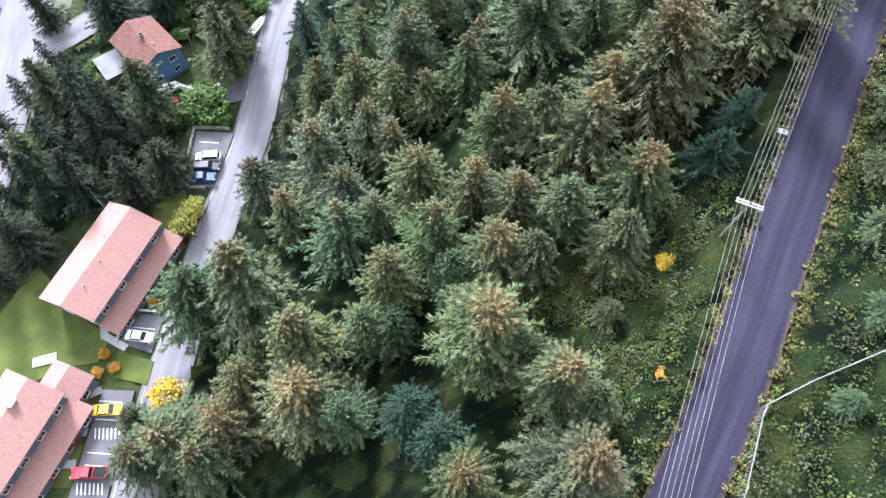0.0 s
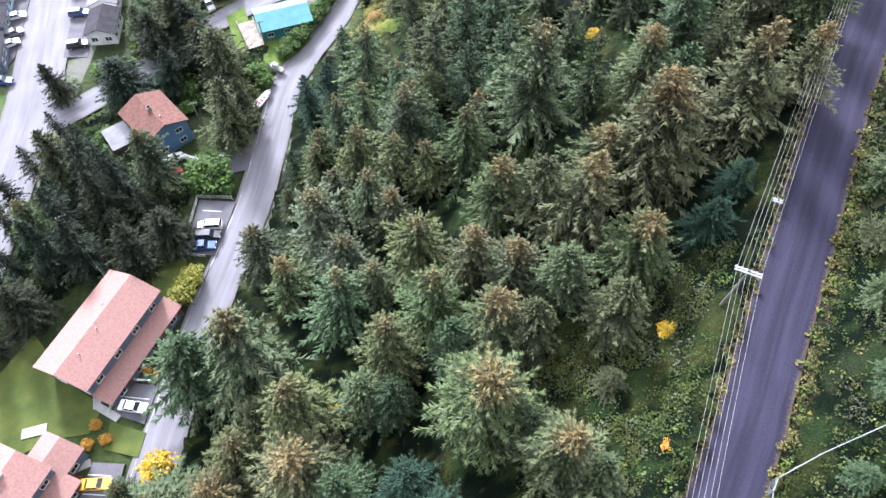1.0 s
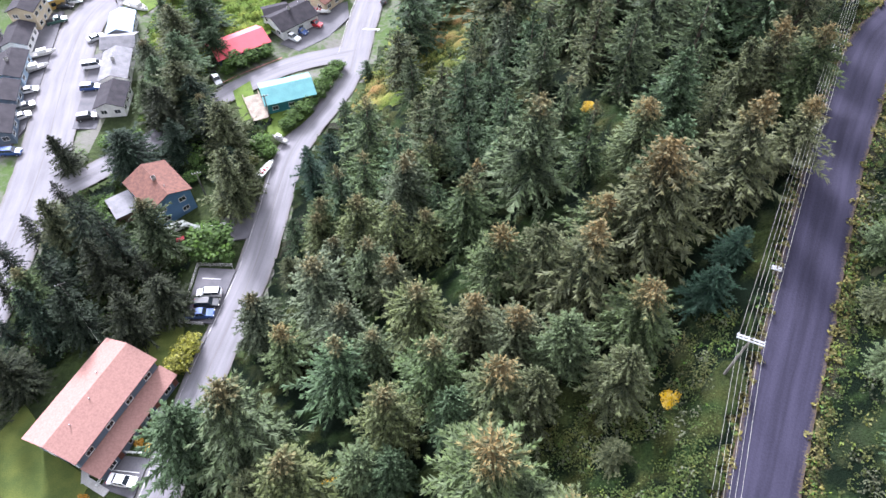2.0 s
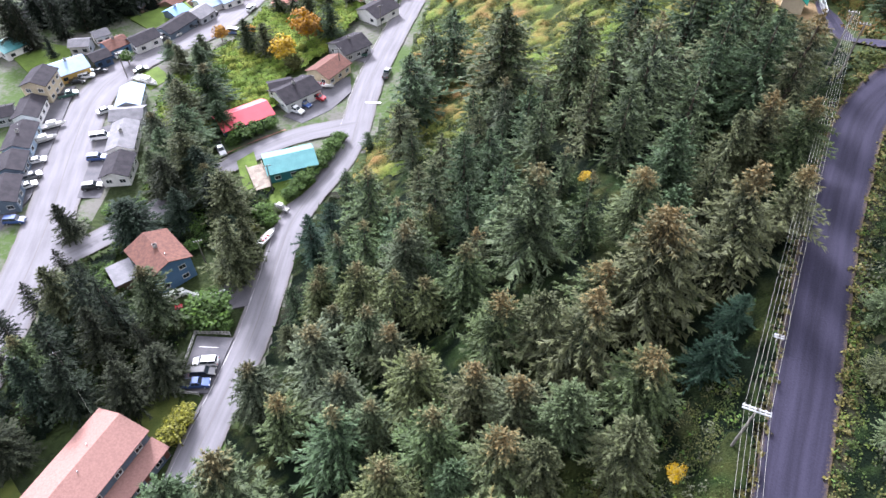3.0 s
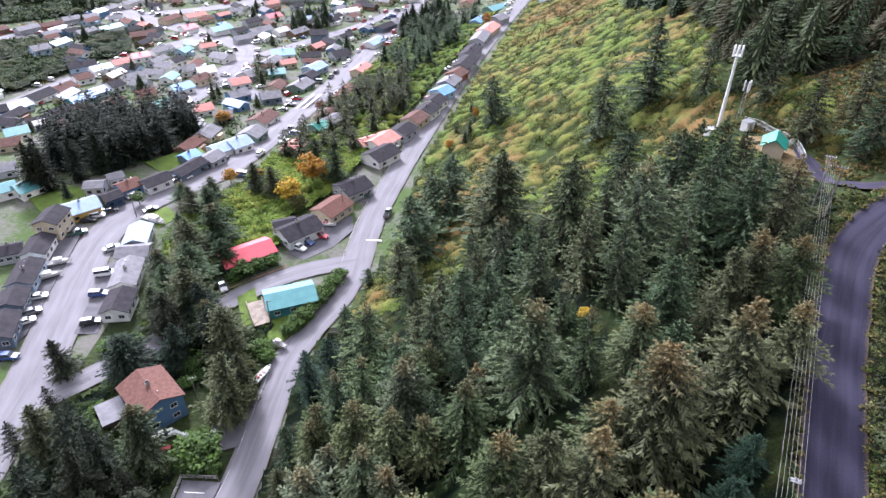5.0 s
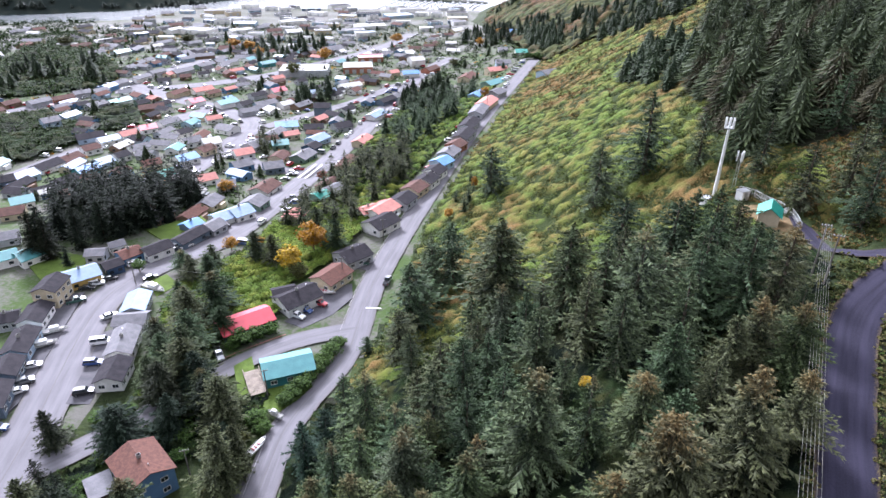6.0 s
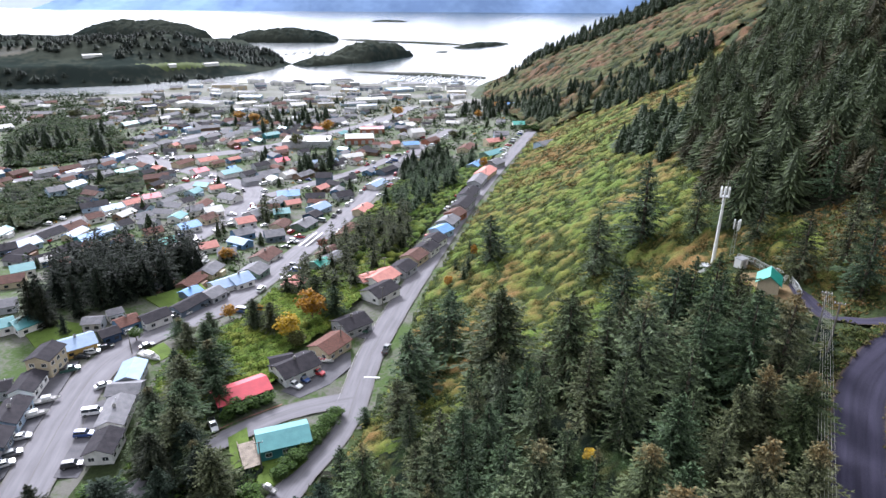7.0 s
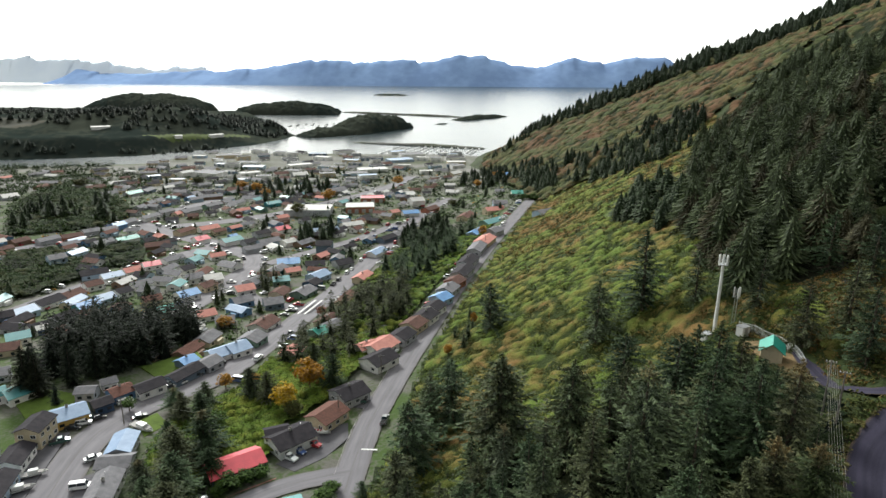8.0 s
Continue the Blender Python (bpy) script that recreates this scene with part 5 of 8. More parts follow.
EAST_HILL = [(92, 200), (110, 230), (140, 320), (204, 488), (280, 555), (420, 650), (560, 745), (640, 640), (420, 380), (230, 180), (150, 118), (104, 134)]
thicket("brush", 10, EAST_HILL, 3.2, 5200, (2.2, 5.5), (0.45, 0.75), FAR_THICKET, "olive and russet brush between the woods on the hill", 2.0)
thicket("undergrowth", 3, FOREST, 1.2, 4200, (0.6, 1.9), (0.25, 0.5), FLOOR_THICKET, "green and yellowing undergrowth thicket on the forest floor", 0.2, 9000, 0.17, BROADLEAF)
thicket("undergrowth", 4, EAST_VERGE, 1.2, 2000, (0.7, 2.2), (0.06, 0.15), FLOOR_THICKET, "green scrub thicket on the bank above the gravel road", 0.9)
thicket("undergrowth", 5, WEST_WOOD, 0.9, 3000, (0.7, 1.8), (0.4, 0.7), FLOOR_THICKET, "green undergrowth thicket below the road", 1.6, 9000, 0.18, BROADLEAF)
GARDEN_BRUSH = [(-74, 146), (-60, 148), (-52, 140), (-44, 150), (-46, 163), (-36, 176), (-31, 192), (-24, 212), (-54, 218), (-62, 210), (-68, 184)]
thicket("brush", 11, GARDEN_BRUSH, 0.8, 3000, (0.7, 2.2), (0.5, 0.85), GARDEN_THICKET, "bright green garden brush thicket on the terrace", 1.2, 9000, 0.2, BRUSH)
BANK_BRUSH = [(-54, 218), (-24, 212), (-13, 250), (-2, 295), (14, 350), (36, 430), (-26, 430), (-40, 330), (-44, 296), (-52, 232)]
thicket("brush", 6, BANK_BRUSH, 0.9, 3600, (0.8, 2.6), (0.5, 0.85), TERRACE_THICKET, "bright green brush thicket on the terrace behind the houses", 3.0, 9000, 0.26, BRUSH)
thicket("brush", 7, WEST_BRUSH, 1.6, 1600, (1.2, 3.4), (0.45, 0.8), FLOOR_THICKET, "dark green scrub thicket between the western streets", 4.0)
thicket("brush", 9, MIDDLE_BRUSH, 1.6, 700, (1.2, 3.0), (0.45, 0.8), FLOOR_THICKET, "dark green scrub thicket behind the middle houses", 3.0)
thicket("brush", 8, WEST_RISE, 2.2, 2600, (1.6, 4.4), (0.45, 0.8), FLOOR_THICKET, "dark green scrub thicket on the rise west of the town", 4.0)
CLEARING = [(27, 43), (34, 39), (27, 22), (22, 8), (8, 8), (11, 30), (20, 34)]
brush("undergrowth", 15, 90, CLEARING, (0.5, 1.2), (0.5, 0.9), 46, 0.15, BROADLEAF, "green undergrowth in the clearing", 0.8)
brush("undergrowth", 16, 120, CLEARING, (0.4, 1.0), (0.4, 0.8), 40, 0.14, UNDERGROWTH, "yellowing undergrowth in the clearing", 0.8)
NEAR_BANK = [(26, -6), (48, -6), (90, 60), (98, 80), (76, 82), (60, 68), (36, 25)]
brush("alder_scrub", 17, 230, NEAR_BANK, (0.8, 2.0), (0.7, 1.1), 80, 0.15, ALDER, "grey-green alder scrub on the bank above the gravel road", 1.6)
brush("alder_scrub", 18, 120, CLEARING, (0.6, 1.3), (0.6, 1.0), 70, 0.14, ALDER, "grey-green alder scrub in the clearing", 1.0)
brush("undergrowth", 9, 200, NEAR_BANK, (0.5, 1.2), (0.3, 0.6), 40, 0.15, UNDERGROWTH, "yellow-green scrub on the bank above the gravel road", 0.2)

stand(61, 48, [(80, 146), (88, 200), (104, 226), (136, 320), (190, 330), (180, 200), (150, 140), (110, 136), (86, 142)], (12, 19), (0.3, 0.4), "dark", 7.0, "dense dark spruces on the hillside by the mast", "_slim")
EAST_WOODS = [(136, 320), (190, 440), (255, 520), (290, 560), (310, 520), (290, 420), (260, 320), (190, 180), (150, 260)]
HILL_WOODS = [(70, 150), (82, 140), (102, 142), (136, 184), (166, 236), (186, 280), (196, 340), (190, 430), (160, 400), (137, 344), (112, 296), (84, 214)]
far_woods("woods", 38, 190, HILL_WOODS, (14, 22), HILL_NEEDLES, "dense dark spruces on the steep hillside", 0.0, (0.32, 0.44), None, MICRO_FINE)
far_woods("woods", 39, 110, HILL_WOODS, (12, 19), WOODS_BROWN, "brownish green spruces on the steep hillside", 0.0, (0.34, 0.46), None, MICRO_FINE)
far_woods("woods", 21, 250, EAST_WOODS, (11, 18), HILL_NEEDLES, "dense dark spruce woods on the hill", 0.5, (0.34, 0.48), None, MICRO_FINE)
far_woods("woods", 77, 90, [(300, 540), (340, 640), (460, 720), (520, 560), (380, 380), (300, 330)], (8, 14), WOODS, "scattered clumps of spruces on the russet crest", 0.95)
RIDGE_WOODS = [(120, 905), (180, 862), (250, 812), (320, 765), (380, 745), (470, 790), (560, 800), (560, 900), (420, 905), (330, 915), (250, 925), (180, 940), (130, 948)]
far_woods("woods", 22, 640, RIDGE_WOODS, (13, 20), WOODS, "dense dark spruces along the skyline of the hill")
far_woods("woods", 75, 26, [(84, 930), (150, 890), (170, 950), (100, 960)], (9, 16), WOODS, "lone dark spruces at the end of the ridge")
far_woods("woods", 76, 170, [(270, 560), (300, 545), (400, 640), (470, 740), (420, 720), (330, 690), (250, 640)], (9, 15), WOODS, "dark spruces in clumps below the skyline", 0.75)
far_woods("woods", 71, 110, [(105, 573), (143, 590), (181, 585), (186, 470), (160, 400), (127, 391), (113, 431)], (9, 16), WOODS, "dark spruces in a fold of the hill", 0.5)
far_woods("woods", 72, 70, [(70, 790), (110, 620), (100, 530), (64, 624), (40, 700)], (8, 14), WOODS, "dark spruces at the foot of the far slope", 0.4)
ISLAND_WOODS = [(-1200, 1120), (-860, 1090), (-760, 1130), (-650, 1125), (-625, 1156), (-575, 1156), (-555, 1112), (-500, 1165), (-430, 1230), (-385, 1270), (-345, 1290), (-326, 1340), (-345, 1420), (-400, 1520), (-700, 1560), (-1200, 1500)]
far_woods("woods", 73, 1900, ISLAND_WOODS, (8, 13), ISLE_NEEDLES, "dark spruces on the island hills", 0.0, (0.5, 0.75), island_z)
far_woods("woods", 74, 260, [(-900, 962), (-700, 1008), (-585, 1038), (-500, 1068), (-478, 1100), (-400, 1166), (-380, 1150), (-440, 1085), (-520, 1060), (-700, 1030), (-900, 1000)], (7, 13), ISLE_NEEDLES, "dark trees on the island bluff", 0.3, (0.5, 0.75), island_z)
for patch_seed, patch_count, patch in (
    (23, 60, [(81, 290), (103, 341), (118, 296), (94, 230), (83, 240)]), (24, 60, [(100, 547), (119, 625), (142, 545), (166, 517), (157, 476), (114, 431)]),
    (25, 60, [(76, 560), (72, 666), (104, 568), (92, 520)]), (26, 40, [(167, 552), (188, 607), (212, 549), (200, 495), (172, 473)]), (27, 14, [(66, 860), (120, 868), (120, 890), (70, 890)]),
    (28, 40, [(-4, 400), (8, 400), (2, 470), (-24, 446), (-30, 400)]), 
    (30, 40, [(-340, 474), (-354, 560), (-316, 600), (-269, 497), (-276, 450)]), (31, 40, [(40, 620), (80, 620), (70, 760), (40, 800), (20, 700)]), (32, 40, [(-160, 560), (-110, 640), (-150, 760), (-220, 640)]),
    (33, 20, [(-100, 420), (-80, 440), (-75, 470), (-95, 470)])):
    far_woods("woods", patch_seed, patch_count, patch, (9, 17), WOODS, "stand of dark spruces")
TOWN = [(-330, 330), (-120, 200), (-80, 210), (-50, 320), (-22, 450), (44, 450), (74, 530), (60, 700), (0, 900), (-420, 900), (-340, 600)]
brush("town_shrubs", 34, 3000, TOWN, (0.8, 2.6), (0.7, 1.2), 14, 0.55, BROADLEAF, "green garden shrubs between the houses", 3.0)
brush("town_shrubs", 35, 320, TOWN, (0.8, 2.2), (0.6, 1.1), 20, 0.5, ORANGE, "autumn coloured garden shrubs between the houses", 3.0)
far_woods("town_spruces", 36, 130, TOWN, (5, 12), SPRUCE_DARK, "scattered spruces between the houses of the town")
stand(62, 40, [(-130, 190), (-150, 228), (-138, 246), (-112, 260), (-96, 232), (-106, 203)], (14, 20), (0.34, 0.46), "deep", 5.2)
stand(63, 44, [(-18, 300), (0, 330), (12, 372), (26, 430), (-20, 430), (-34, 330)], (9, 15), (0.36, 0.5), "dark", 4.6)
stand(65, 8, [(-110, 280), (-90, 300), (-86, 330), (-104, 330)], (9, 13), (0.24, 0.3))

stand(66, 40, [(-60, 205), (-52, 232), (-44, 290), (-12, 290), (-18, 240), (-34, 205)], (8, 13), (0.36, 0.48))
SHORE_WOODS = [(-440, 600), (-330, 620), (-330, 720), (-420, 860), (-560, 900), (-640, 860), (-520, 680)]
brush("town_trees", 41, 420, SHORE_WOODS, (2.5, 5.5), (0.8, 1.3), 26, 1.0, TREE_LEAVES, "dark green trees on the low shore west of the town", 4.0, "trees")
brush("town_trees", 42, 520, WEST_RISE, (2.6, 5.6), (1.0, 1.7), 44, 0.62, TREE_LEAVES, "dark green trees on the rise west of the town", 4.0, "trees")
brush("town_trees", 47, 300, [(-420, 560), (-340, 470), (-290, 560), (-320, 700), (-470, 800), (-560, 760)], (2.4, 5.4), (1.0, 1.6), 30, 0.85, TREE_LEAVES, "dark green trees west of the town", 4.0, "trees")
brush("town_trees", 48, 160, [(-300, 640), (-150, 600), (-20, 620), (10, 760), (-120, 900), (-330, 860)], (2.0, 4.4), (0.9, 1.4), 26, 0.8, TREE_LEAVES, "dark green trees between the halls of the lower town", 3.0, "trees")
brush("town_trees", 49, 80, [(-680, 830), (-600, 850), (-470, 905), (-445, 935), (-600, 885), (-680, 860)], (3.5, 6.0), (1.2, 1.9), 34, 1.0, TREE_LEAVES, "dark green trees along the western shore", 4.0, "trees")
brush("town_trees", 46, 70, MIDDLE_BRUSH, (1.8, 3.6), (0.9, 1.4), 26, 0.7, TREE_LEAVES, "dark green trees behind the middle houses", 4.0, "trees")
brush("town_trees", 43, 240, WEST_BRUSH, (2.2, 4.4), (1.0, 1.6), 44, 0.5, TREE_LEAVES, "dark green trees between the western streets", 4.0, "trees")
brush("town_trees", 44, 900, TOWN, (1.8, 4.2), (1.0, 1.6), 28, 0.66, TREE_LEAVES, "dark green garden trees between the houses", 3.0, "trees")
brush("town_trees", 84, 700, TOWN, (1.4, 3.4), (1.0, 1.5), 28, 0.55, BROADLEAF, "green garden trees between the houses", 3.0, "trees")
brush("town_trees", 45, 170, BANK_BRUSH, (1.4, 3.0), (0.9, 1.4), 60, 0.42, TREE_LEAVES, "dark green small trees on the terrace", 4.0, "trees")
brush("slope_shrubs", 51, 230, BRUSH_SLOPE, (1.0, 2.6), (0.9, 1.4), 36, 0.34, TREE_LEAVES, "taller dark green shrubs standing out of the slope thicket", 3.0)
brush("slope_shrubs", 52, 200, BRUSH_SLOPE, (0.8, 2.0), (0.8, 1.2), 30, 0.32, ALDER, "grey-green shrubs standing out of the slope thicket", 3.0)
brush("slope_shrubs", 53, 110, BRUSH_SLOPE, (0.7, 1.8), (0.8, 1.2), 30, 0.3, DRY_GRASS, "russet shrubs among the slope thicket", 3.0)
COMPOUND_GRASS = [(60, 128), (64, 140), (76, 144), (92, 140), (108, 130), (104, 100), (84, 97), (74, 97), (70, 106), (62, 110)]
brush("dry_grass", 54, 1300, COMPOUND_GRASS, (0.5, 1.1), (0.4, 0.8), 26, 0.2, DRY_GRASS, "orange-brown dry grass round the mast compound", 0.3, "grass")
shrubs("brush", 83, 2800, FAR_SLOPE, (1.5, 4.2), (0.6, 1.0), 16, 0.75, FAR_SCRUB, "rounded olive and russet shrubs on the far slope", 3.0, 0.02)
brush("slope_shrubs", 55, 420, FAR_SLOPE, (1.4, 3.6), (0.7, 1.2), 24, 0.8, TREE_LEAVES, "dark green shrubs on the far slope", 3.0)
brush("slope_shrubs", 56, 160, FAR_SLOPE, (1.2, 3.0), (0.6, 1.0), 22, 0.7, RUST, "rust red shrubs on the far slope", 3.0)
brush("town_trees", 57, 40, [(58, 514), (96, 500), (98, 545), (56, 548)], (1.8, 4.0), (0.9, 1.4), 34, 0.6, TREE_LEAVES, "dark green trees at the end of the street", 0.5, "trees")
WEST_BANK = [(-71, 112), (-73, 122), (-75, 132), (-77, 142), (-80, 150), (-80, 160), (-74, 176), (-66, 186), (-66, 172), (-70, 150), (-58, 138), (-60, 126), (-64, 114)]
thicket("brush", 12, WEST_BANK, 0.8, 1500, (0.7, 2.2), (0.5, 0.9), TERRACE_THICKET, "bright green bushes on the bank between the streets", 0.8, 3000, 0.2, BRUSH)
brush("bank_bushes", 58, 70, WEST_BANK, (1.0, 2.4), (0.9, 1.3), 60, 0.24, BROADLEAF, "rounded green bushes on the bank between the streets", 1.0)
brush("bank_bushes", 59, 46, GARDEN_BRUSH, (0.9, 2.2), (0.8, 1.3), 60, 0.24, BROADLEAF, "rounded green bushes in the brush behind the houses", 1.0)
brush("bank_trees", 91, 70, WEST_BANK, (1.4, 3.0), (1.0, 1.7), 60, 0.3, TREE_LEAVES, "dark green small trees on the bank between the streets", 1.5, "trees")
brush("yard_trees", 92, 60, [(-82, 92), (-66, 96), (-60, 104), (-48, 98), (-47, 108), (-58, 122), (-70, 112), (-84, 104)], (1.2, 2.6), (1.0, 1.5), 60, 0.28, BROADLEAF, "green rounded trees in the rough behind the blue house", 1.5, "trees")
shrubs("undergrowth", 93, 700, [(58, 80), (64, 97), (70, 98), (84, 95), (112, 96), (112, 84), (96, 70), (80, 66), (66, 70)], (0.6, 1.7), (0.5, 0.9), 30, 0.24, FAR_SCRUB, "olive and russet scrub round the bend of the gravel road", 0.7, 0.1)
shrubs("undergrowth", 94, 900, [(72, 96), (72, 118), (76, 128), (92, 140), (120, 136), (120, 96)], (0.6, 1.7), (0.5, 0.9), 30, 0.26, FAR_SCRUB, "olive and russet scrub beside the mast compound", 0.7, 0.1)
stand(67, 13, [(-14, 128), (-8, 150), (-4, 180), (2, 215), (10, 240), (17, 238), (5, 180), (-1, 140)], (5, 10), (0.28, 0.38), "dark", 6.0, "young spruces along the edge of the street")
shrubs("undergrowth", 61, 1500, CLEARING, (0.5, 1.2), (0.7, 1.1), 46, 0.12, BANK_THICKET, "dense green and yellowing undergrowth in the clearing", 0.6, 0.12)
shrubs("undergrowth", 62, 3200, NEAR_BANK, (0.5, 1.2), (0.5, 0.9), 38, 0.135, BANK_THICKET, "dense green and yellowing undergrowth on the bank", 1.0, 0.12)
hill_line = ROADS["hill_road"][0]
hill_side = np.gradient(hill_line, axis=0)
hill_side = np.stack([hill_side[:, 1], -hill_side[:, 0]], 1) / np.hypot(hill_side[:, 0], hill_side[:, 1])[:, None]
VERGE = [tuple(p) for p in hill_line + 5.4 * hill_side] + [tuple(p) for p in (hill_line - 4.9 * hill_side)[::-1]]
brush("verge_grass", 63, 9000, VERGE, (0.2, 0.5), (0.3, 0.6), 10, 0.17, VERGE_GRASS, "pale yellow-brown grass along the gravel road", -0.25, "grass")
brush("verge_grass", 64, 5000, VERGE, (0.15, 0.45), (0.5, 0.9), 11, 0.11, BROADLEAF, "green weeds along the gravel road", 0.1, "grass")
brush("undergrowth", 66, 150, [(26, -6), (40, -6), (62, 40), (56, 56), (40, 34), (30, 12)], (0.5, 1.2), (0.5, 0.9), 46, 0.14, WEEDS, "lime green leafy weeds on the bank above the road", 0.5)
brush("undergrowth", 67, 260, CLEARING, (0.4, 1.0), (0.5, 0.9), 40, 0.13, WEEDS, "yellow-green leafy weeds in the clearing", 0.8)
brush("town_trees", 65, 150, [(-20, 500), (76, 530), (70, 700), (-10, 720)], (1.8, 4.2), (0.9, 1.4), 26, 0.75, TREE_LEAVES, "dark green trees beyond the end of the street", 3.0, "trees")


# ---- buildings ----
def paint(name, colour, rough=0.7):
    return surface(name, colour, tuple(c * 0.8 for c in colour), 0.5, 5.0, rough, 0.15)


WALLS = {
    "white": paint("white_siding", (0.8, 0.79, 0.76)), "cream": paint("cream_siding", (0.55, 0.47, 0.33)), "grey": paint("grey_siding", (0.4, 0.41, 0.43)),
    "blue": paint("blue_siding", (0.12, 0.22, 0.36)), "navy": paint("navy_siding", (0.055, 0.095, 0.17)), "pale_blue": paint("pale_blue_siding", (0.36, 0.46, 0.56)),
    "brown": paint("brown_siding", (0.2, 0.13, 0.09)), "green": paint("green_siding", (0.16, 0.24, 0.19)), "yellow": paint("ochre_siding", (0.55, 0.37, 0.11)),
    "slate": paint("slate_blue_siding", (0.14, 0.18, 0.23)), "brick": paint("rust_siding", (0.34, 0.14, 0.09)), "teal": paint("teal_siding", (0.05, 0.2, 0.22)),
}
ROOFS = {
    "pink": surface("pinkish_shingles", (0.285, 0.162, 0.138), (0.225, 0.124, 0.106), 3.0, 11.0, 0.9, 0.6), "brown": surface("brown_shingles", (0.15, 0.072, 0.055), (0.095, 0.05, 0.04), 1.6, 5.0, 0.9, 0.5),
    "dark": surface("charcoal_shingles", (0.04, 0.036, 0.041), (0.025, 0.023, 0.027), 0.6, 5.0, 0.9, 0.4, specular=0.12), "grey": surface("grey_shingles", (0.165, 0.16, 0.172), (0.11, 0.108, 0.116), 0.6, 5.0, 0.8, 0.4, specular=0.3),
    "red": surface("red_metal_roof", (0.55, 0.05, 0.07), (0.46, 0.04, 0.06), 0.5, 4.0, 0.45, 0.1, specular=0.5), "teal": surface("teal_metal_roof", (0.075, 0.25, 0.25), (0.055, 0.2, 0.21), 0.5, 4.0, 0.45, 0.1, specular=0.5),
    "green": surface("green_metal_roof", (0.02, 0.27, 0.2), (0.015, 0.2, 0.15), 0.5, 4.0, 0.45, 0.1, specular=0.5), "blue": surface("blue_metal_roof", (0.1, 0.27, 0.52), (0.08, 0.2, 0.42), 0.5, 4.0, 0.45, 0.1, specular=0.5),
    "pale_blue": surface("pale_blue_metal_roof", (0.22, 0.31, 0.45), (0.17, 0.25, 0.38), 0.5, 4.0, 0.45, 0.1, specular=0.5), "white": surface("white_membrane_roof", (0.55, 0.54, 0.51), (0.45, 0.44, 0.42), 0.4, 4.0, 0.7, 0.1),
    "salmon": surface("salmon_shingles", (0.52, 0.24, 0.2), (0.42, 0.19, 0.16), 0.6, 5.0, 0.9, 0.4), "rust": surface("rust_shingles", (0.13, 0.07, 0.056), (0.085, 0.048, 0.04), 0.6, 5.0, 0.9, 0.5),
}
TRIM = paint("white_trim", (0.74, 0.74, 0.72), 0.5)
DOOR_PAINT = paint("door_paint", (0.16, 0.07, 0.05), 0.5)
PLANKS = surface("weathered_planks", (0.32, 0.27, 0.22), (0.2, 0.17, 0.14), 0.8, 9.0, 0.9, 0.4)
METAL = surface("galvanised_metal", (0.5, 0.51, 0.52), (0.4, 0.41, 0.42), 1.0, 8.0, 0.4, 0.1, metal=0.7)


def glass_surface():
    m = bpy.data.materials.new("window_glass")
    m.use_nodes = True
    skin = m.node_tree.nodes["Principled BSDF"]
    skin.inputs["Base Color"].default_value, skin.inputs["Roughness"].default_value = (0.02, 0.026, 0.032, 1), 0.06
    skin.inputs["Specular IOR Level"].default_value = 0.6
    return m


GLASS = glass_surface()


PANES = {}


def window(parent, x, y, z, wide, high, facing, plain=False):
    """A framed window proud of a wall; facing: degrees of the outward normal in the house's plan."""
    key = (wide, high)
    if key not in PANES:
        frame_bm = boxes((-0.02, -wide / 2 - 0.09, -high / 2 - 0.09, 0.07, -wide / 2, high / 2 + 0.09), (-0.02, wide / 2, -high / 2 - 0.09, 0.07, wide / 2 + 0.09, high / 2 + 0.09),
                         (-0.02, -wide / 2, high / 2, 0.07, wide / 2, high / 2 + 0.09), (-0.02, -wide / 2, -high / 2 - 0.12, 0.1, wide / 2, -high / 2), (0.0, -0.03, -high / 2, 0.05, 0.03, high / 2))
        pair = []
        for bm_, mat_ in ((frame_bm, TRIM), (boxes((0.005, 0.03, -high / 2, 0.02, wide / 2, high / 2)), GLASS), (boxes((-0.01, -wide / 2, -high / 2, 0.03, wide / 2, high / 2)), GLASS)):
            data = bpy.data.meshes.new("window")
            bm_.to_mesh(data)
            bm_.free()
            data.materials.append(mat_)
            pair.append(data)
        PANES[key] = pair
    w = part("window", PANES[key][2 if plain else 0], None, parent)
    w.matrix_basis = pose(x, y, z, 0, 0, facing)
    if not plain:
        for off in (0, -wide / 2 - 0.03):
            part("pane", PANES[key][1], None, w).location.y = off
    return w


def gable_roof(bm, x0, x1, half, z_eave, rise, over, thick=0.16, shift=0.0):
    """Two slabs over a ridge along x; half: half the span across y."""
    slope = rise / half
    for sgn in (-1, 1):
        eave_y, eave_z = sgn * (half + over), z_eave - slope * over
        pts = []
        for x in (x0 - over, x1 + over):
            pts += [(x, eave_y + shift, eave_z), (x, shift, z_eave + rise), (x, shift, z_eave + rise + thick), (x, eave_y + shift, eave_z + thick)]
        v = [bm.verts.new(p) for p in pts]
        for f in ((0, 1, 2, 3), (7, 6, 5, 4), (0, 4, 5, 1), (1, 5, 6, 2), (2, 6, 7, 3), (3, 7, 4, 0)):
            bm.faces.new([v[k] for k in f])
    bmesh.ops.recalc_face_normals(bm, faces=bm.faces)
    return bm


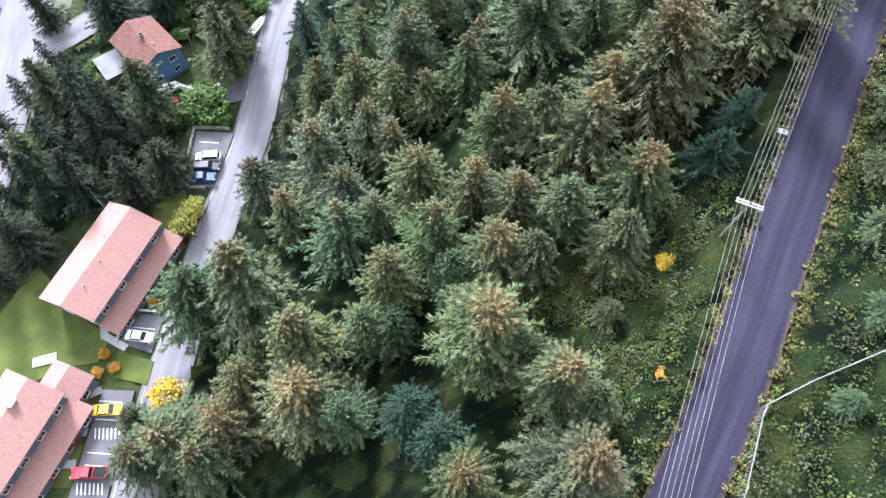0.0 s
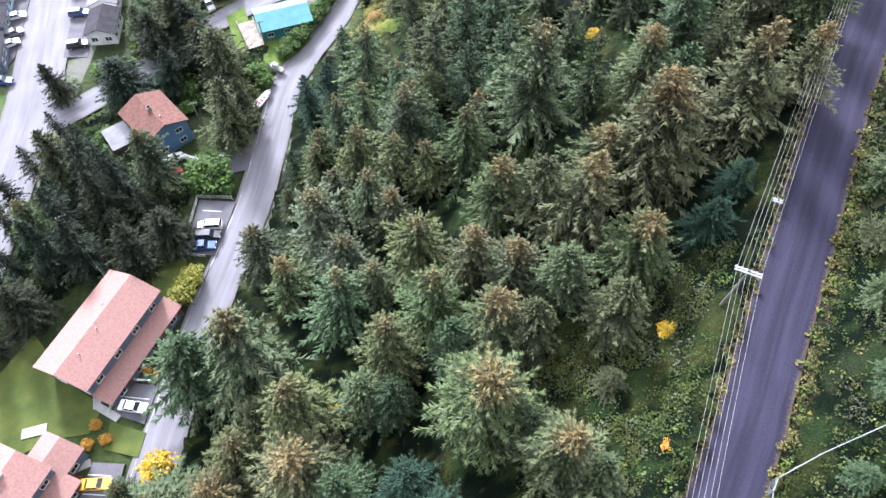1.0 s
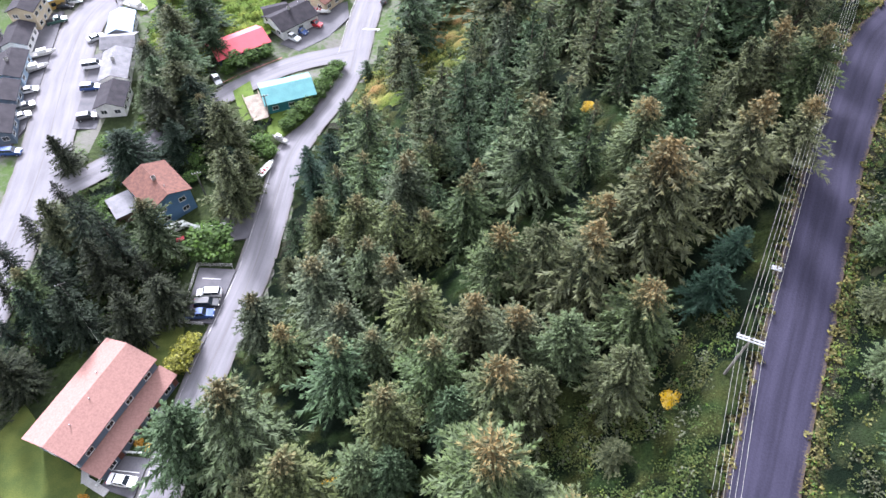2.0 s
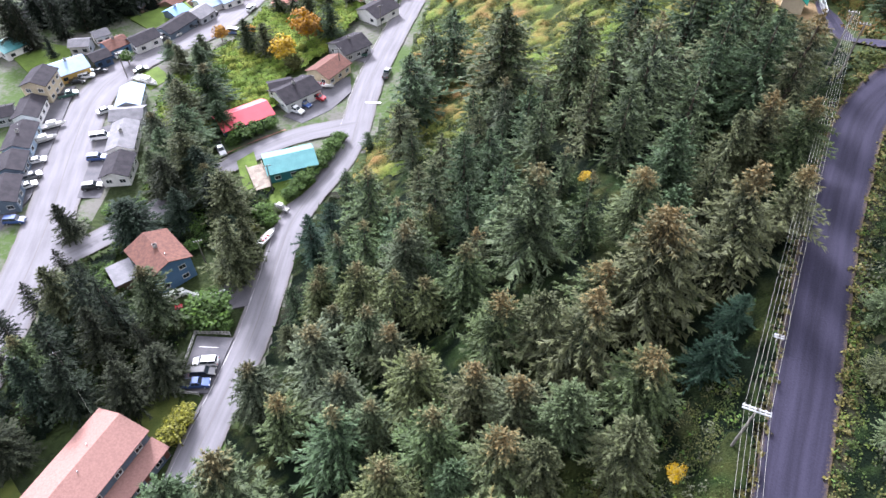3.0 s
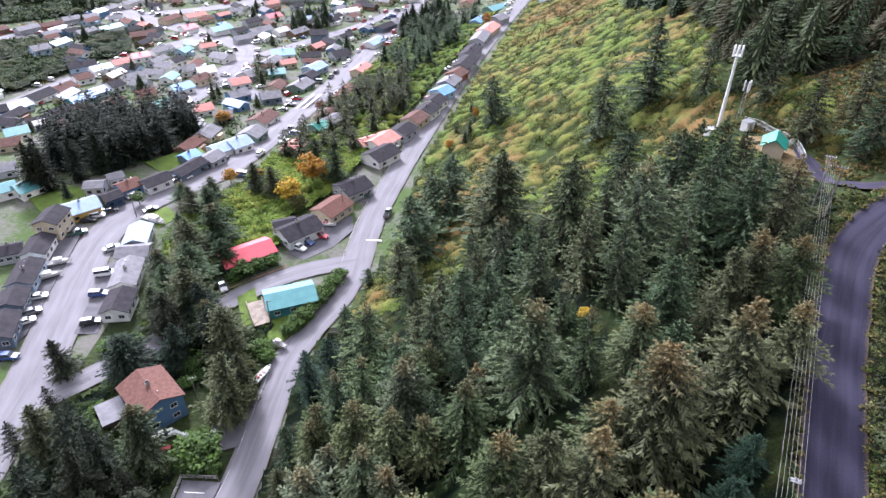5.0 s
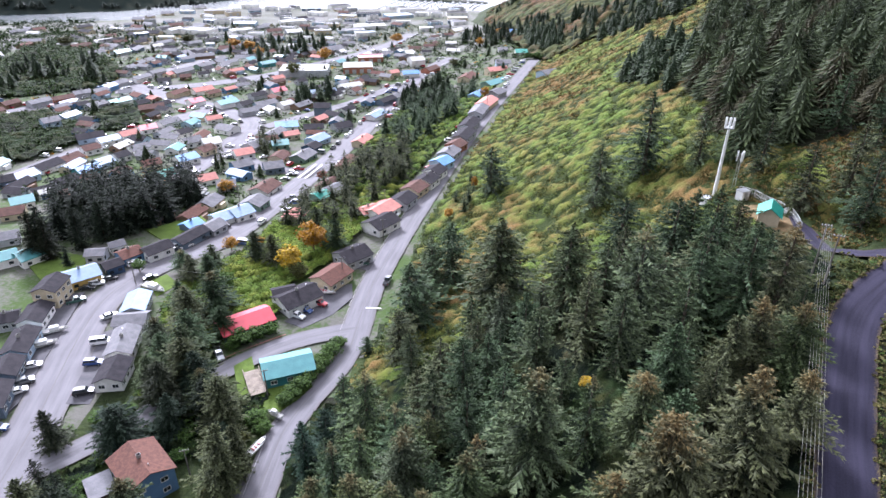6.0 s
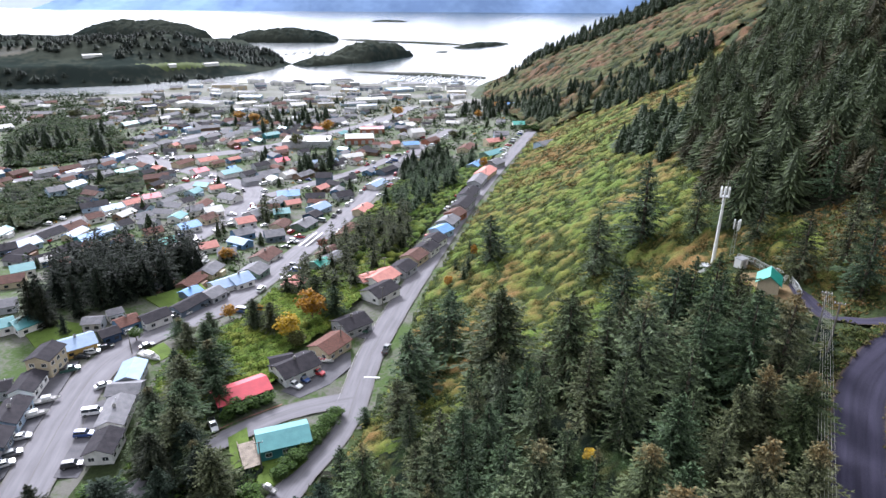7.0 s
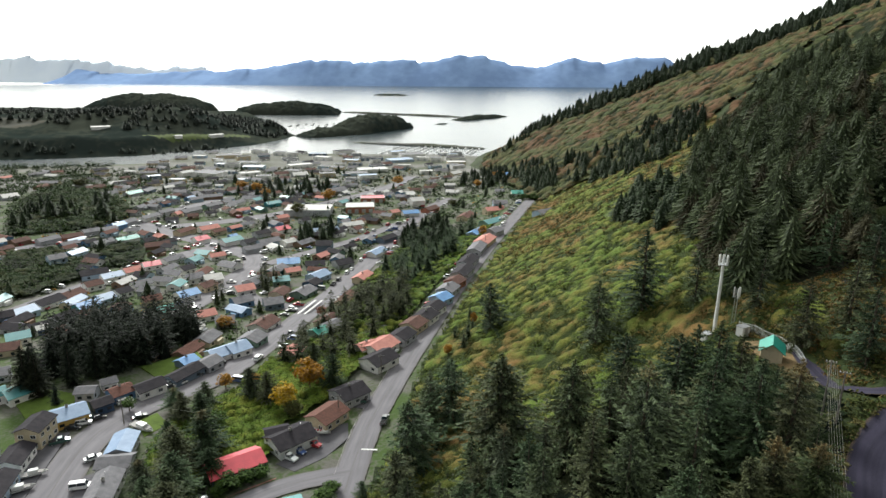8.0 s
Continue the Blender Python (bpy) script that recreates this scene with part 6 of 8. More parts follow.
def gable_wall(bm, x0, x1, half, z0, z1, rise):
    pts = [(x, y, z) for x in (x0, x1) for y, z in ((-half, z0), (half, z0), (half, z1), (0, z1 + rise), (-half, z1))]
    v = [bm.verts.new(p) for p in pts]
    for f in ((0, 1, 2, 3, 4), (9, 8, 7, 6, 5), (1, 6, 7, 2), (2, 7, 8, 3), (3, 8, 9, 4), (4, 9, 5, 0), (0, 5, 6, 1)):
        bm.faces.new([v[k] for k in f])
    bmesh.ops.recalc_face_normals(bm, faces=bm.faces)
    return bm


def house(x, y, yaw, length, width, wall="white", roof="dark", storeys=1, rise=None, sides=(3, 3), group="houses of the town", label="", z=None, detail=1, chimney=False, shed=0.0, lean=0.0):
    """A gabled house; its ridge runs along its own x. sides: windows in the walls at -y and +y. lean: depth of a lower wing at -y."""
    m = pose(x, y, (min(at_land(x + a, y + b) for a in (-3, 3) for b in (-3, 3)) if z is None else z), 0, 0, yaw)
    label = label or f"{wall.replace('_', ' ')} {'two-storey ' if storeys > 1 else ''}house with a {roof.replace('_', ' ')} gabled roof"
    h = thing("house", m, label, "house", group)
    detail = 0 if y > 365 else detail
    high = 2.7 * storeys + 0.4
    rise = width * 0.2 if rise is None else rise
    a, b = length / 2, width / 2
    part("wall", gable_wall(bmesh.new(), -a, a, b, -2.0, high, rise), WALLS[wall], h)
    part("roof", gable_roof(bmesh.new(), -a, a, b, high + 0.02, rise, 0.45), ROOFS[roof], h)
    if lean:
        part("wing", boxes((-a, -b - lean, -2, a, -b - 0.003, 2.3)), WALLS[wall], h)
        bm = bmesh.new()
        v = [bm.verts.new(p) for p in ((-a - 0.4, -b - lean - 0.4, 2.35), (a + 0.4, -b - lean - 0.4, 2.35), (a + 0.4, -b + 0.0, 3.3), (-a - 0.4, -b + 0.0, 3.3))]
        face = bm.faces.new(v)
        top = bmesh.ops.extrude_face_region(bm, geom=[face])["geom"]
        bmesh.ops.translate(bm, vec=(0, 0, 0.16), verts=[g for g in top if isinstance(g, bmesh.types.BMVert)])
        bmesh.ops.recalc_face_normals(bm, faces=bm.faces)
        part("wing_roof", bm, ROOFS[roof], h)
    if detail:
        plain = detail == 2
        for floor in range(storeys):
            zc = 1.6 + 2.7 * floor
            for sgn, count in zip((-1, 1), sides):
                count = min(count, 2) if plain else count
                low_wing = lean and sgn < 0 and floor == 0
                for k in range(count):
                    window(h, -a + (k + 0.5) * length / count, sgn * b - (lean if low_wing else 0), 1.3 if low_wing else zc, 1.3, 1.0, 90 * sgn, plain)
            for sgn in (-1, 1):
                for k in range(1 if plain else 2):
                    window(h, sgn * a, (k - 0.5) * width * 0.5, zc, 1.3, 1.0, 0 if sgn > 0 else 180, plain)
        part("door", boxes((-0.5 - a * 0.3, b, 0.1, 0.5 - a * 0.3, b + 0.06, 2.1), bevel=0.02), DOOR_PAINT, h)
    if chimney:
        part("chimney", boxes((-0.3, -0.35, high, 0.3, 0.35, high + rise + 0.9), (-0.36, -0.41, high + rise + 0.75, 0.36, 0.41, high + rise + 0.9)), CONCRETE, h)
        part("vent", rod(bmesh.new(), (a * 0.6, 0.6, high), (a * 0.6, 0.6, high + rise + 0.5), 0.08), METAL, h)
    return h


house(-58.3, 88.9, -46, 10.4, 8.6, "blue", "brown", 2, chimney=True)
house(-53.2, 141.7, 36, 13.7, 8, "navy", "red")
house(-37.7, 123.3, 21, 11.6, 8, "teal", "teal")
house(-41.6, 154.2, 44, 11.3, 9, "white", "dark", chimney=True)
house(-45.8, 156.3, 24, 6.2, 6, "white", "dark")
house(-33.7, 166.3, 58, 10.0, 8, "cream", "brown")
house(-29.1, 179.7, 43, 9.4, 9, "grey", "dark", chimney=True)
house(-22.2, 203.9, 52, 10.9, 9, "white", "dark", detail=2)
house(-22.8, 215.4, 58, 11.3, 9, "white", "salmon", detail=2)
house(-27.8, 215.2, 39, 7.4, 6, "white", "salmon", detail=2, chimney=True)
house(-15.5, 225.1, 63, 8.5, 8, "grey", "dark", detail=2)
house(-11.5, 236.6, 63, 8.7, 8, "cream", "rust", detail=2)
house(-6.9, 245.6, 65, 8.4, 8, "white", "dark", detail=2, chimney=True)
house(-3.7, 255.8, 63, 7.8, 8, "white", "dark", detail=2)
house(-0.8, 267.4, 53, 7.6, 8, "pale_blue", "blue", detail=2)
house(2.4, 279.8, 67, 9.7, 8, "grey", "grey", detail=2, chimney=True)
house(5.8, 291.2, 60, 8.3, 8, "brick", "rust", detail=2)
house(9.9, 306.9, 70, 15.2, 8, "grey", "dark", detail=2)
house(13.4, 326.3, 71, 15.9, 8, "grey", "dark", detail=2, chimney=True)
house(19.5, 353.7, 74, 16.8, 8, "grey", "grey", detail=2)
house(25.2, 371.9, 68, 16.4, 9, "cream", "salmon", detail=2)
house(21.6, 405.9, 63, 13.0, 8, "pale_blue", "blue", detail=2, chimney=True)
house(32.5, 396.1, 54, 10.4, 9, "grey", "grey", detail=2)
house(34.3, 440.3, 48, 18.4, 9, "green", "teal", detail=2)
house(40.5, 500.1, 24, 15.9, 10, "cream", "salmon", detail=2, chimney=True)
house(47.0, 520.0, 1, 11.7, 10, "pale_blue", "grey", detail=2)
house(64.0, 547.6, 2, 9.3, 10, "white", "green", detail=2)
house(72.8, 695.1, 2, 8.7, 9, "blue", "blue", detail=0)
house(70.8, 439.9, 35, 12.9, 10, "pale_blue", "grey", detail=2)
house(51.5, 578.4, 2, 7.8, 8, "white", "grey", detail=2)
house(18.6, 501.2, 70, 18.4, 11, "cream", "brown", detail=2, chimney=True)
house(-27.5, 520.1, 19, 13.2, 9, "white", "blue", detail=2)
house(-11.3, 537.5, 58, 15.6, 9, "brick", "rust", detail=2)
house(-24.4, 563.5, 25, 12.0, 12, "white", "white", 2, detail=2, chimney=True)
house(-41.1, 523.0, 34, 7.5, 8, "cream", "salmon", detail=2)
house(-39.8, 432.8, 57, 14.3, 8, "slate", "dark", detail=2)
house(-32.0, 445.8, 54, 11.6, 8, "slate", "grey", detail=2, chimney=True)
house(-42.5, 390.1, 64, 13.8, 8, "white", "pale_blue", detail=2)
house(-112.1, 155.3, 92, 8.6, 6.6, "cream", "dark", 2)
house(-109.8, 166.2, 40, 9.4, 8.4, "yellow", "pale_blue", detail=2, chimney=True)
house(-133.0, 179.6, 53, 7.8, 8, "white", "teal", detail=2)
house(-94.1, 184.1, 51, 8.6, 6.6, "white", "dark", sides=(2, 3))
house(-101.5, 180.6, 50, 6.4, 6.6, "blue", "brown", detail=2, chimney=True)
house(-103.4, 172.8, 46, 5.2, 5.4, "navy", "dark", detail=2)
house(-112.1, 180.8, 9, 5.6, 5.0, "grey", "grey", detail=2)
house(-108.6, 187.2, 40, 4.4, 4.6, "white", "grey", detail=2)
house(-86.9, 194.7, 64, 12.0, 6.2, "slate", "dark", detail=2)
house(-82.0, 203.9, 64, 6.8, 7, "grey", "grey", detail=2)
house(-90.5, 205.9, 60, 5.8, 6, "slate", "blue", detail=2, chimney=True)
house(-81.2, 214.6, 46, 9.4, 8, "white", "pale_blue", detail=2)
house(-111.1, 144.4, 100, 9.2, 6.2, "white", "dark")
house(-107.7, 131.8, 102, 10.6, 6.2, "pale_blue", "dark", chimney=True)
house(-105.0, 121.3, 104, 7.2, 6.2, "slate", "dark")
house(-101.9, 111.0, 107, 9.4, 6.2, "slate", "dark")
house(-118.0, 142.6, 24, 6.2, 5.6, "grey", "dark", chimney=True)
house(-86.1, 150.5, 101, 9.6, 6.0, "grey", "pale_blue")
house(-83.9, 142.3, 8, 8.0, 6.0, "grey", "grey")
house(-81.7, 132.2, 101, 11.4, 6.2, "white", "grey", chimney=True)
house(-78.8, 120.5, 97, 8.4, 6.2, "white", "dark")
house(-286.4, 415.5, 65, 10.8, 8, "brown", "rust", detail=2)
house(-280.6, 392.3, 65, 8.2, 7, "cream", "rust", detail=2, chimney=True)
house(-270.0, 420.4, 58, 13.5, 8, "grey", "grey", detail=2)
house(-260.1, 431.8, 46, 12.7, 8, "brick", "rust", detail=2)
house(-255.3, 447.6, 47, 10.9, 8, "grey", "grey", detail=2, chimney=True)
house(-246.0, 455.4, 55, 9.9, 8, "pale_blue", "grey", detail=2)
house(-246.0, 468.0, 71, 10.7, 8, "blue", "blue", detail=2)
house(-243.4, 480.9, 66, 9.8, 8, "grey", "grey", detail=2, chimney=True)
house(-235.2, 497.9, 66, 14.9, 8, "white", "grey", detail=2)
house(-230.9, 518.2, 57, 12.5, 8, "grey", "grey", detail=2)
house(-225.9, 356.6, 47, 8.9, 9, "pale_blue", "grey", 2, detail=2, chimney=True)
house(-229.4, 381.9, 70, 11.6, 8, "pale_blue", "pale_blue", detail=2)
house(-228.4, 412.7, 60, 12.7, 8, "grey", "grey", detail=2)
house(-217.9, 423.9, 55, 14.3, 8, "white", "green", detail=2, chimney=True)
house(-189.2, 406.5, 28, 14.9, 9, "brown", "rust", detail=2)
house(-162.6, 367.2, 52, 11.6, 8, "white", "grey", detail=2)
house(-169.0, 353.0, 36, 8.8, 8, "white", "red", detail=2, chimney=True)
house(-173.8, 339.1, 49, 9.0, 8, "white", "salmon", detail=2)
house(-188.6, 450.5, 65, 14.2, 8, "cream", "brown", detail=2)
house(-302.9, 613.3, 63, 15.8, 10, "grey", "green", detail=0)
house(-358.1, 693.5, 45, 18.4, 10, "white", "white", detail=0)
house(-362.4, 655.1, 54, 18.4, 10, "brick", "rust", detail=0)
house(-298.8, 634.5, 87, 17.6, 9, "slate", "grey", detail=0)
house(-291.4, 685.8, 57, 18.4, 9, "grey", "grey", detail=0)
house(-317.8, 782.9, 64, 18.4, 9, "white", "white", 2, detail=0)
house(-405.0, 584.8, 52, 13.4, 12, "grey", "white", detail=0)
house(-420.0, 657.9, 85, 15.7, 8, "brown", "brown", detail=0)
house(-509.1, 734.9, 64, 12.1, 8, "white", "salmon", detail=0)
house(-256.6, 594.2, 64, 14.7, 8, "brown", "rust", detail=0)
house(-497.0, 776.5, 26, 18.4, 9, "grey", "grey", detail=0)
house(-487.1, 799.0, 41, 13.2, 9, "cream", "brown", detail=0)
house(-191.2, 332.1, 36, 13.2, 9, "pale_blue", "dark", detail=2, chimney=True)
house(-178.6, 326.2, 47, 10.1, 8, "white", "pale_blue", detail=2)
house(-180.6, 310.9, 50, 7.8, 8, "white", "rust", detail=2)
house(-181.7, 292.9, 68, 10.7, 9, "grey", "rust", detail=2, chimney=True)
house(-186.1, 281.6, 69, 12.5, 9, "white", "dark", detail=2)
house(-187.1, 265.3, 62, 9.6, 9, "pale_blue", "pale_blue", detail=2)
house(-191.9, 258.9, 40, 7.8, 8, "slate", "dark", detail=2, chimney=True)
house(-159.5, 299.1, 55, 6.6, 8, "white", "dark", detail=2)
house(-162.8, 288.5, 56, 7.0, 8, "pale_blue", "pale_blue", detail=2)
house(-164.7, 276.1, 57, 10.0, 8, "teal", "blue", detail=2, chimney=True)
house(-164.9, 258.6, 61, 9.4, 8, "grey", "dark", detail=2)
house(-165.8, 243.7, 52, 8.7, 9, "white", "dark", detail=2)
house(-164.1, 241.9, 41, 4.0, 5, "navy", "white", detail=2, chimney=True)
house(-166.9, 231.2, 37, 7.8, 8, "white", "teal", detail=2)
house(-156.2, 312.0, 49, 9.0, 8, "white", "grey", detail=2)
house(-139.3, 286.6, 38, 7.8, 8, "cream", "brown", detail=2, chimney=True)
house(-125.9, 269.2, 55, 8.9, 8, "white", "green", detail=2)
house(-125.8, 295.2, 47, 9.7, 9, "white", "blue", detail=2)
house(-133.8, 324.9, 43, 9.3, 9, "white", "grey", detail=2, chimney=True)
house(-145.1, 343.3, 55, 7.2, 8, "white", "dark", detail=2)
house(-130.9, 240.6, 54, 8.1, 9, "brown", "rust", detail=2)
house(-128.4, 253.2, 64, 8.0, 8, "grey", "grey", detail=2, chimney=True)
house(-141.2, 263.6, 25, 4.4, 5, "white", "grey", detail=2)
house(-162.4, 218.5, 26, 7.8, 8, "cream", "rust", detail=2)
house(-167.5, 425.4, 51, 9.3, 9, "white", "red", detail=2, chimney=True)
house(-174.2, 459.4, 46, 14.0, 9, "white", "salmon", detail=2)
house(-144.9, 420.6, 48, 13.5, 9, "white", "teal", detail=2)
house(-148.4, 435.0, 52, 5.4, 5, "blue", "blue", detail=2, chimney=True)
house(-132.1, 418.3, 53, 8.6, 8, "grey", "dark", detail=2)
house(-123.9, 397.1, 37, 10.7, 8, "grey", "grey", detail=2)
house(-119.0, 419.6, 43, 14.7, 9, "pale_blue", "grey", detail=2, chimney=True)
house(-131.1, 445.6, 47, 10.9, 8, "grey", "dark", detail=2)
house(-119.7, 459.1, 42, 10.1, 9, "white", "red", detail=2)
house(-105.4, 419.2, 51, 8.9, 8, "white", "white", detail=2, chimney=True)
house(-94.3, 416.9, 59, 13.1, 8, "brown", "grey", detail=2)
house(-77.3, 401.1, 1, 9.7, 10, "slate", "dark", 2, detail=2)
house(-86.9, 455.4, 25, 18.4, 9, "white", "pale_blue", detail=2, chimney=True)
house(-70.0, 475.2, 34, 16.2, 9, "white", "white", detail=2)
house(-109.2, 643.4, 42, 18.4, 14, "grey", "grey", detail=0)
house(-179.5, 791.1, 29, 18.4, 14, "grey", "white", detail=0)
house(-152.1, 558.2, 45, 13.5, 8, "teal", "teal", detail=2)
house(-139.4, 570.8, 38, 12.1, 9, "navy", "dark", detail=2)
house(-178.2, 585.8, 18, 18.2, 10, "white", "grey", detail=2, chimney=True)
house(-186.1, 559.9, 58, 17.1, 8, "white", "grey", detail=2)
house(-219.0, 594.4, 26, 18.4, 9, "brown", "grey", detail=2)
house(-259.4, 684.0, 47, 13.7, 8, "grey", "grey", detail=0)
house(-250.9, 711.2, 60, 12.3, 8, "grey", "dark", detail=0)
house(-212.2, 638.2, 36, 15.6, 8, "brown", "rust", detail=0)
house(-207.9, 671.5, 62, 10.9, 8, "white", "grey", detail=0)
house(-212.1, 522.5, 59, 17.5, 9, "grey", "grey", detail=2)
house(-228.3, 577.8, 44, 11.1, 8, "pale_blue", "grey", detail=2)
house(-202.1, 548.0, 59, 16.4, 8, "green", "grey", detail=2, chimney=True)
house(-123.2, 352.0, -27, 11.2, 9, "white", "grey", detail=2)
house(-123.0, 323.4, 32, 8.7, 10, "white", "white", detail=2)
house(-121.8, 310.2, 63, 8.4, 8, "cream", "rust", detail=2, chimney=True)
house(-100.8, 305.4, 34, 8.9, 9, "white", "salmon", detail=2)
house(-98.6, 318.9, 63, 10.0, 9, "grey", "grey", detail=2)
house(-91.5, 360.8, 16, 12.4, 10, "white", "blue", detail=2, chimney=True)
house(-94.0, 341.4, 72, 13.7, 8, "teal", "grey", detail=2)
house(-84.5, 340.4, 30, 8.0, 7, "cream", "salmon", detail=2)
house(-86.0, 321.4, 19, 8.1, 8, "green", "teal", detail=2, chimney=True)
house(-68.0, 330.3, 60, 11.0, 9, "pale_blue", "pale_blue", detail=2)
house(-68.3, 316.0, 68, 7.3, 8, "navy", "dark", detail=2)
house(-69.6, 300.4, 69, 11.1, 9, "green", "grey", detail=2, chimney=True)
house(-81.0, 298.9, 76, 8.8, 8, "cream", "rust", detail=2)
house(-80.4, 283.5, 25, 8.7, 9, "slate", "grey", detail=2)
house(-96.2, 286.0, 39, 8.9, 9, "blue", "grey", detail=2, chimney=True)
house(-105.1, 263.4, 35, 7.8, 8, "white", "salmon", detail=2)
house(-93.4, 254.7, 19, 7.4, 8, "grey", "grey", detail=2)
house(-75.3, 249.6, 72, 11.2, 9, "white", "rust", detail=2, chimney=True)
house(-74.2, 229.1, 74, 7.8, 9, "green", "grey", detail=2)
house(-76.8, 218.4, 48, 7.5, 9, "white", "pale_blue", detail=2, chimney=True)
house(-59.3, 360.1, 35, 9.7, 10, "grey", "dark", detail=2)
house(-74.8, 356.3, 12, 10.8, 8, "grey", "dark", detail=2)
house(-48.5, 248.9, 67, 9.7, 7, "cream", "rust", detail=2, chimney=True)
house(-44.9, 241.1, 57, 7.9, 7, "grey", "grey", detail=2)
house(-49.0, 234.0, 53, 5.9, 7, "green", "green", detail=2)
house(-43.3, 326.4, 71, 11.8, 7, "cream", "salmon", detail=2, chimney=True)
house(-46.0, 285.8, 79, 15.4, 6, "cream", "brown", detail=2)
house(-54.7, 213.1, 76, 6.9, 7, "brown", "salmon", detail=2)
for x, y, yaw, length, wide in ((-601, 1132, 30, 30, 15), (-420, 1188, 46, 26, 10), (-470, 1140, 40, 12, 9)):
    house(x, y, yaw, length, wide, "white", "white", rise=1.2, group="sheds on the island", label="long white shed on the island by the green field", z=float(island_z(x, y)[0]))


# ---- the flats by the valley road ----
def tube(points, r, sides=5):
    """One bent round bar along a line of points."""
    bm = bmesh.new()
    rings = []
    for k, p in enumerate(points):
        d = points[min(k + 1, len(points) - 1)] - points[max(k - 1, 0)]
        turn = d.to_track_quat("Z", "Y")
        rings.append([bm.verts.new(p + turn @ Vector((r * math.cos(j * math.tau / sides), r * math.sin(j * math.tau / sides), 0))) for j in range(sides)])
    for a, b in zip(rings[:-1], rings[1:]):
        for j in range(sides):
            bm.faces.new((a[j], a[(j + 1) % sides], b[(j + 1) % sides], b[j]))
    bm.faces.new(rings[0][::-1]), bm.faces.new(rings[-1])
    return bm


def flats_thing():
    first = house(-55.9, 42.7, 67.5, 18.2, 9.6, "slate", "pink", 2, rise=1.7, sides=(4, 4), group="blocks of flats", label="slate blue two-storey block of flats with pinkish shingle roof", lean=2.9)
    second = house(-64.9, 12.8, 69, 20.0, 9.6, "slate", "pink", 2, rise=1.7, sides=(5, 4), group="blocks of flats", label="slate blue block of flats with pinkish roof and roof vent box", lean=3.3)
    for where, block in ((6.6, second),):
        part("roof_vent", boxes((where - 0.5, -0.5, 7.2, where + 0.5, 0.5, 8.1), (where - 0.65, -0.65, 8.1, where + 0.65, 0.65, 8.2)), TRIM if block is second else METAL, block)
    for where, side in ((-5.2, -1.2), (-0.6, -0.9), (3.4, 1.1)):
        part("vent_pipe", rod(bmesh.new(), (where, side, 6.6), (where, side, 7.75), 0.09, sides=8), METAL, first)
    for block, length in ((first, 18.2), (second, 20.0)):
        for k in range(4):
            x = -length / 2 + (k + 0.5) * length / 4
            part("porch_post", boxes((x - 1.2, -4.8 - 2.75, -0.5, x - 1.1, -4.8 - 2.65, 2.2)), TRIM, block)
            part("door", boxes((x + 1.3, -4.8 - (2.97 if block is first else 3.37), 0.1, x + 2.2, -4.8 - (2.9 if block is first else 3.3), 2.1)), DOOR_PAINT, block)
    house(-58.4, 22.6, 69, 5.0, 6.4, "slate", "pink", 1, rise=1.3, sides=(1, 1), group="blocks of flats", label="low entrance wing with a pinkish hipped shingle roof")


flats_thing()


def patch(name, polygon, material, label, category, lift=0.22, depth=0.8):
    """A level slab of ground cover with its edge let into the land."""
    top = max(at_land(x, y) for x, y in polygon) + lift
    bm = bmesh.new()
    up = [bm.verts.new((x, y, top)) for x, y in polygon]
    down = [bm.verts.new((x, y, top - depth)) for x, y in polygon]
    bm.faces.new(up), bm.faces.new(down[::-1])
    for k in range(len(polygon)):
        j = (k + 1) % len(polygon)
        bm.faces.new((up[k], down[k], down[j], up[j]))
    bmesh.ops.recalc_face_normals(bm, faces=bm.faces)
    ob = part(name, bm, material, None, label)
    tagged(ob, category=category, kind="structure")
    return ob, top


def stripe(parent, a, b, wide, z, material=None):
    """A painted line on a paved surface."""
    d = Vector((b[0] - a[0], b[1] - a[1], 0)).normalized()
    s = Vector((-d.y, d.x, 0)) * wide / 2
    bm = bmesh.new()
    ends = [Vector((*a, z)) - s, Vector((*b, z)) - s, Vector((*b, z)) + s, Vector((*a, z)) + s]
    low = [bm.verts.new(p) for p in ends]
    high = [bm.verts.new(p + Vector((0, 0, 0.006))) for p in ends]
    bm.faces.new(high)
    for k in range(4):
        bm.faces.new((low[k], low[(k + 1) % 4], high[(k + 1) % 4], high[k]))
    return part("painted_line", bm, material or PAINT_LINE, parent)


patch("lawn", [(-76, 30), (-70, 44), (-60, 34.5), (-54.5, 31.5), (-55.5, 27), (-61, 26), (-70, 21)], LAWN, "mown green lawn between the blocks of flats", "lawn", 0.12)
patch("lawn", [(-58, 60), (-47, 59), (-45.6, 50), (-50.5, 51.5)], LAWN, "mown lawn beside the flats", "lawn", 0.1)
patch("lawn", [(-50.6, 50.8), (-46.2, 49.4), (-52.6, 34.8), (-54.6, 35)], LAWN, "strip of lawn before the flats", "lawn", 0.1)
patch("lawn", [(-52.6, 29.0), (-46.6, 27.2), (-46.9, 23.4), (-52.6, 24.6)], LAWN, "square of yellowing lawn beside the parking bay", "lawn", 0.15)
patch("lawn", [(-57, 14), (-54.8, 14.2), (-55.2, 8), (-58.6, 8)], LAWN, "strip of lawn before the flats", "lawn", 0.12)
bay_one, z_one = patch("parking_bay", [(-47.4, 72.3), (-40.2, 71.9), (-42.0, 59.8), (-47.6, 60.0)], LOT_ASPHALT, "dark asphalt parking bay beside the valley road", "parking")
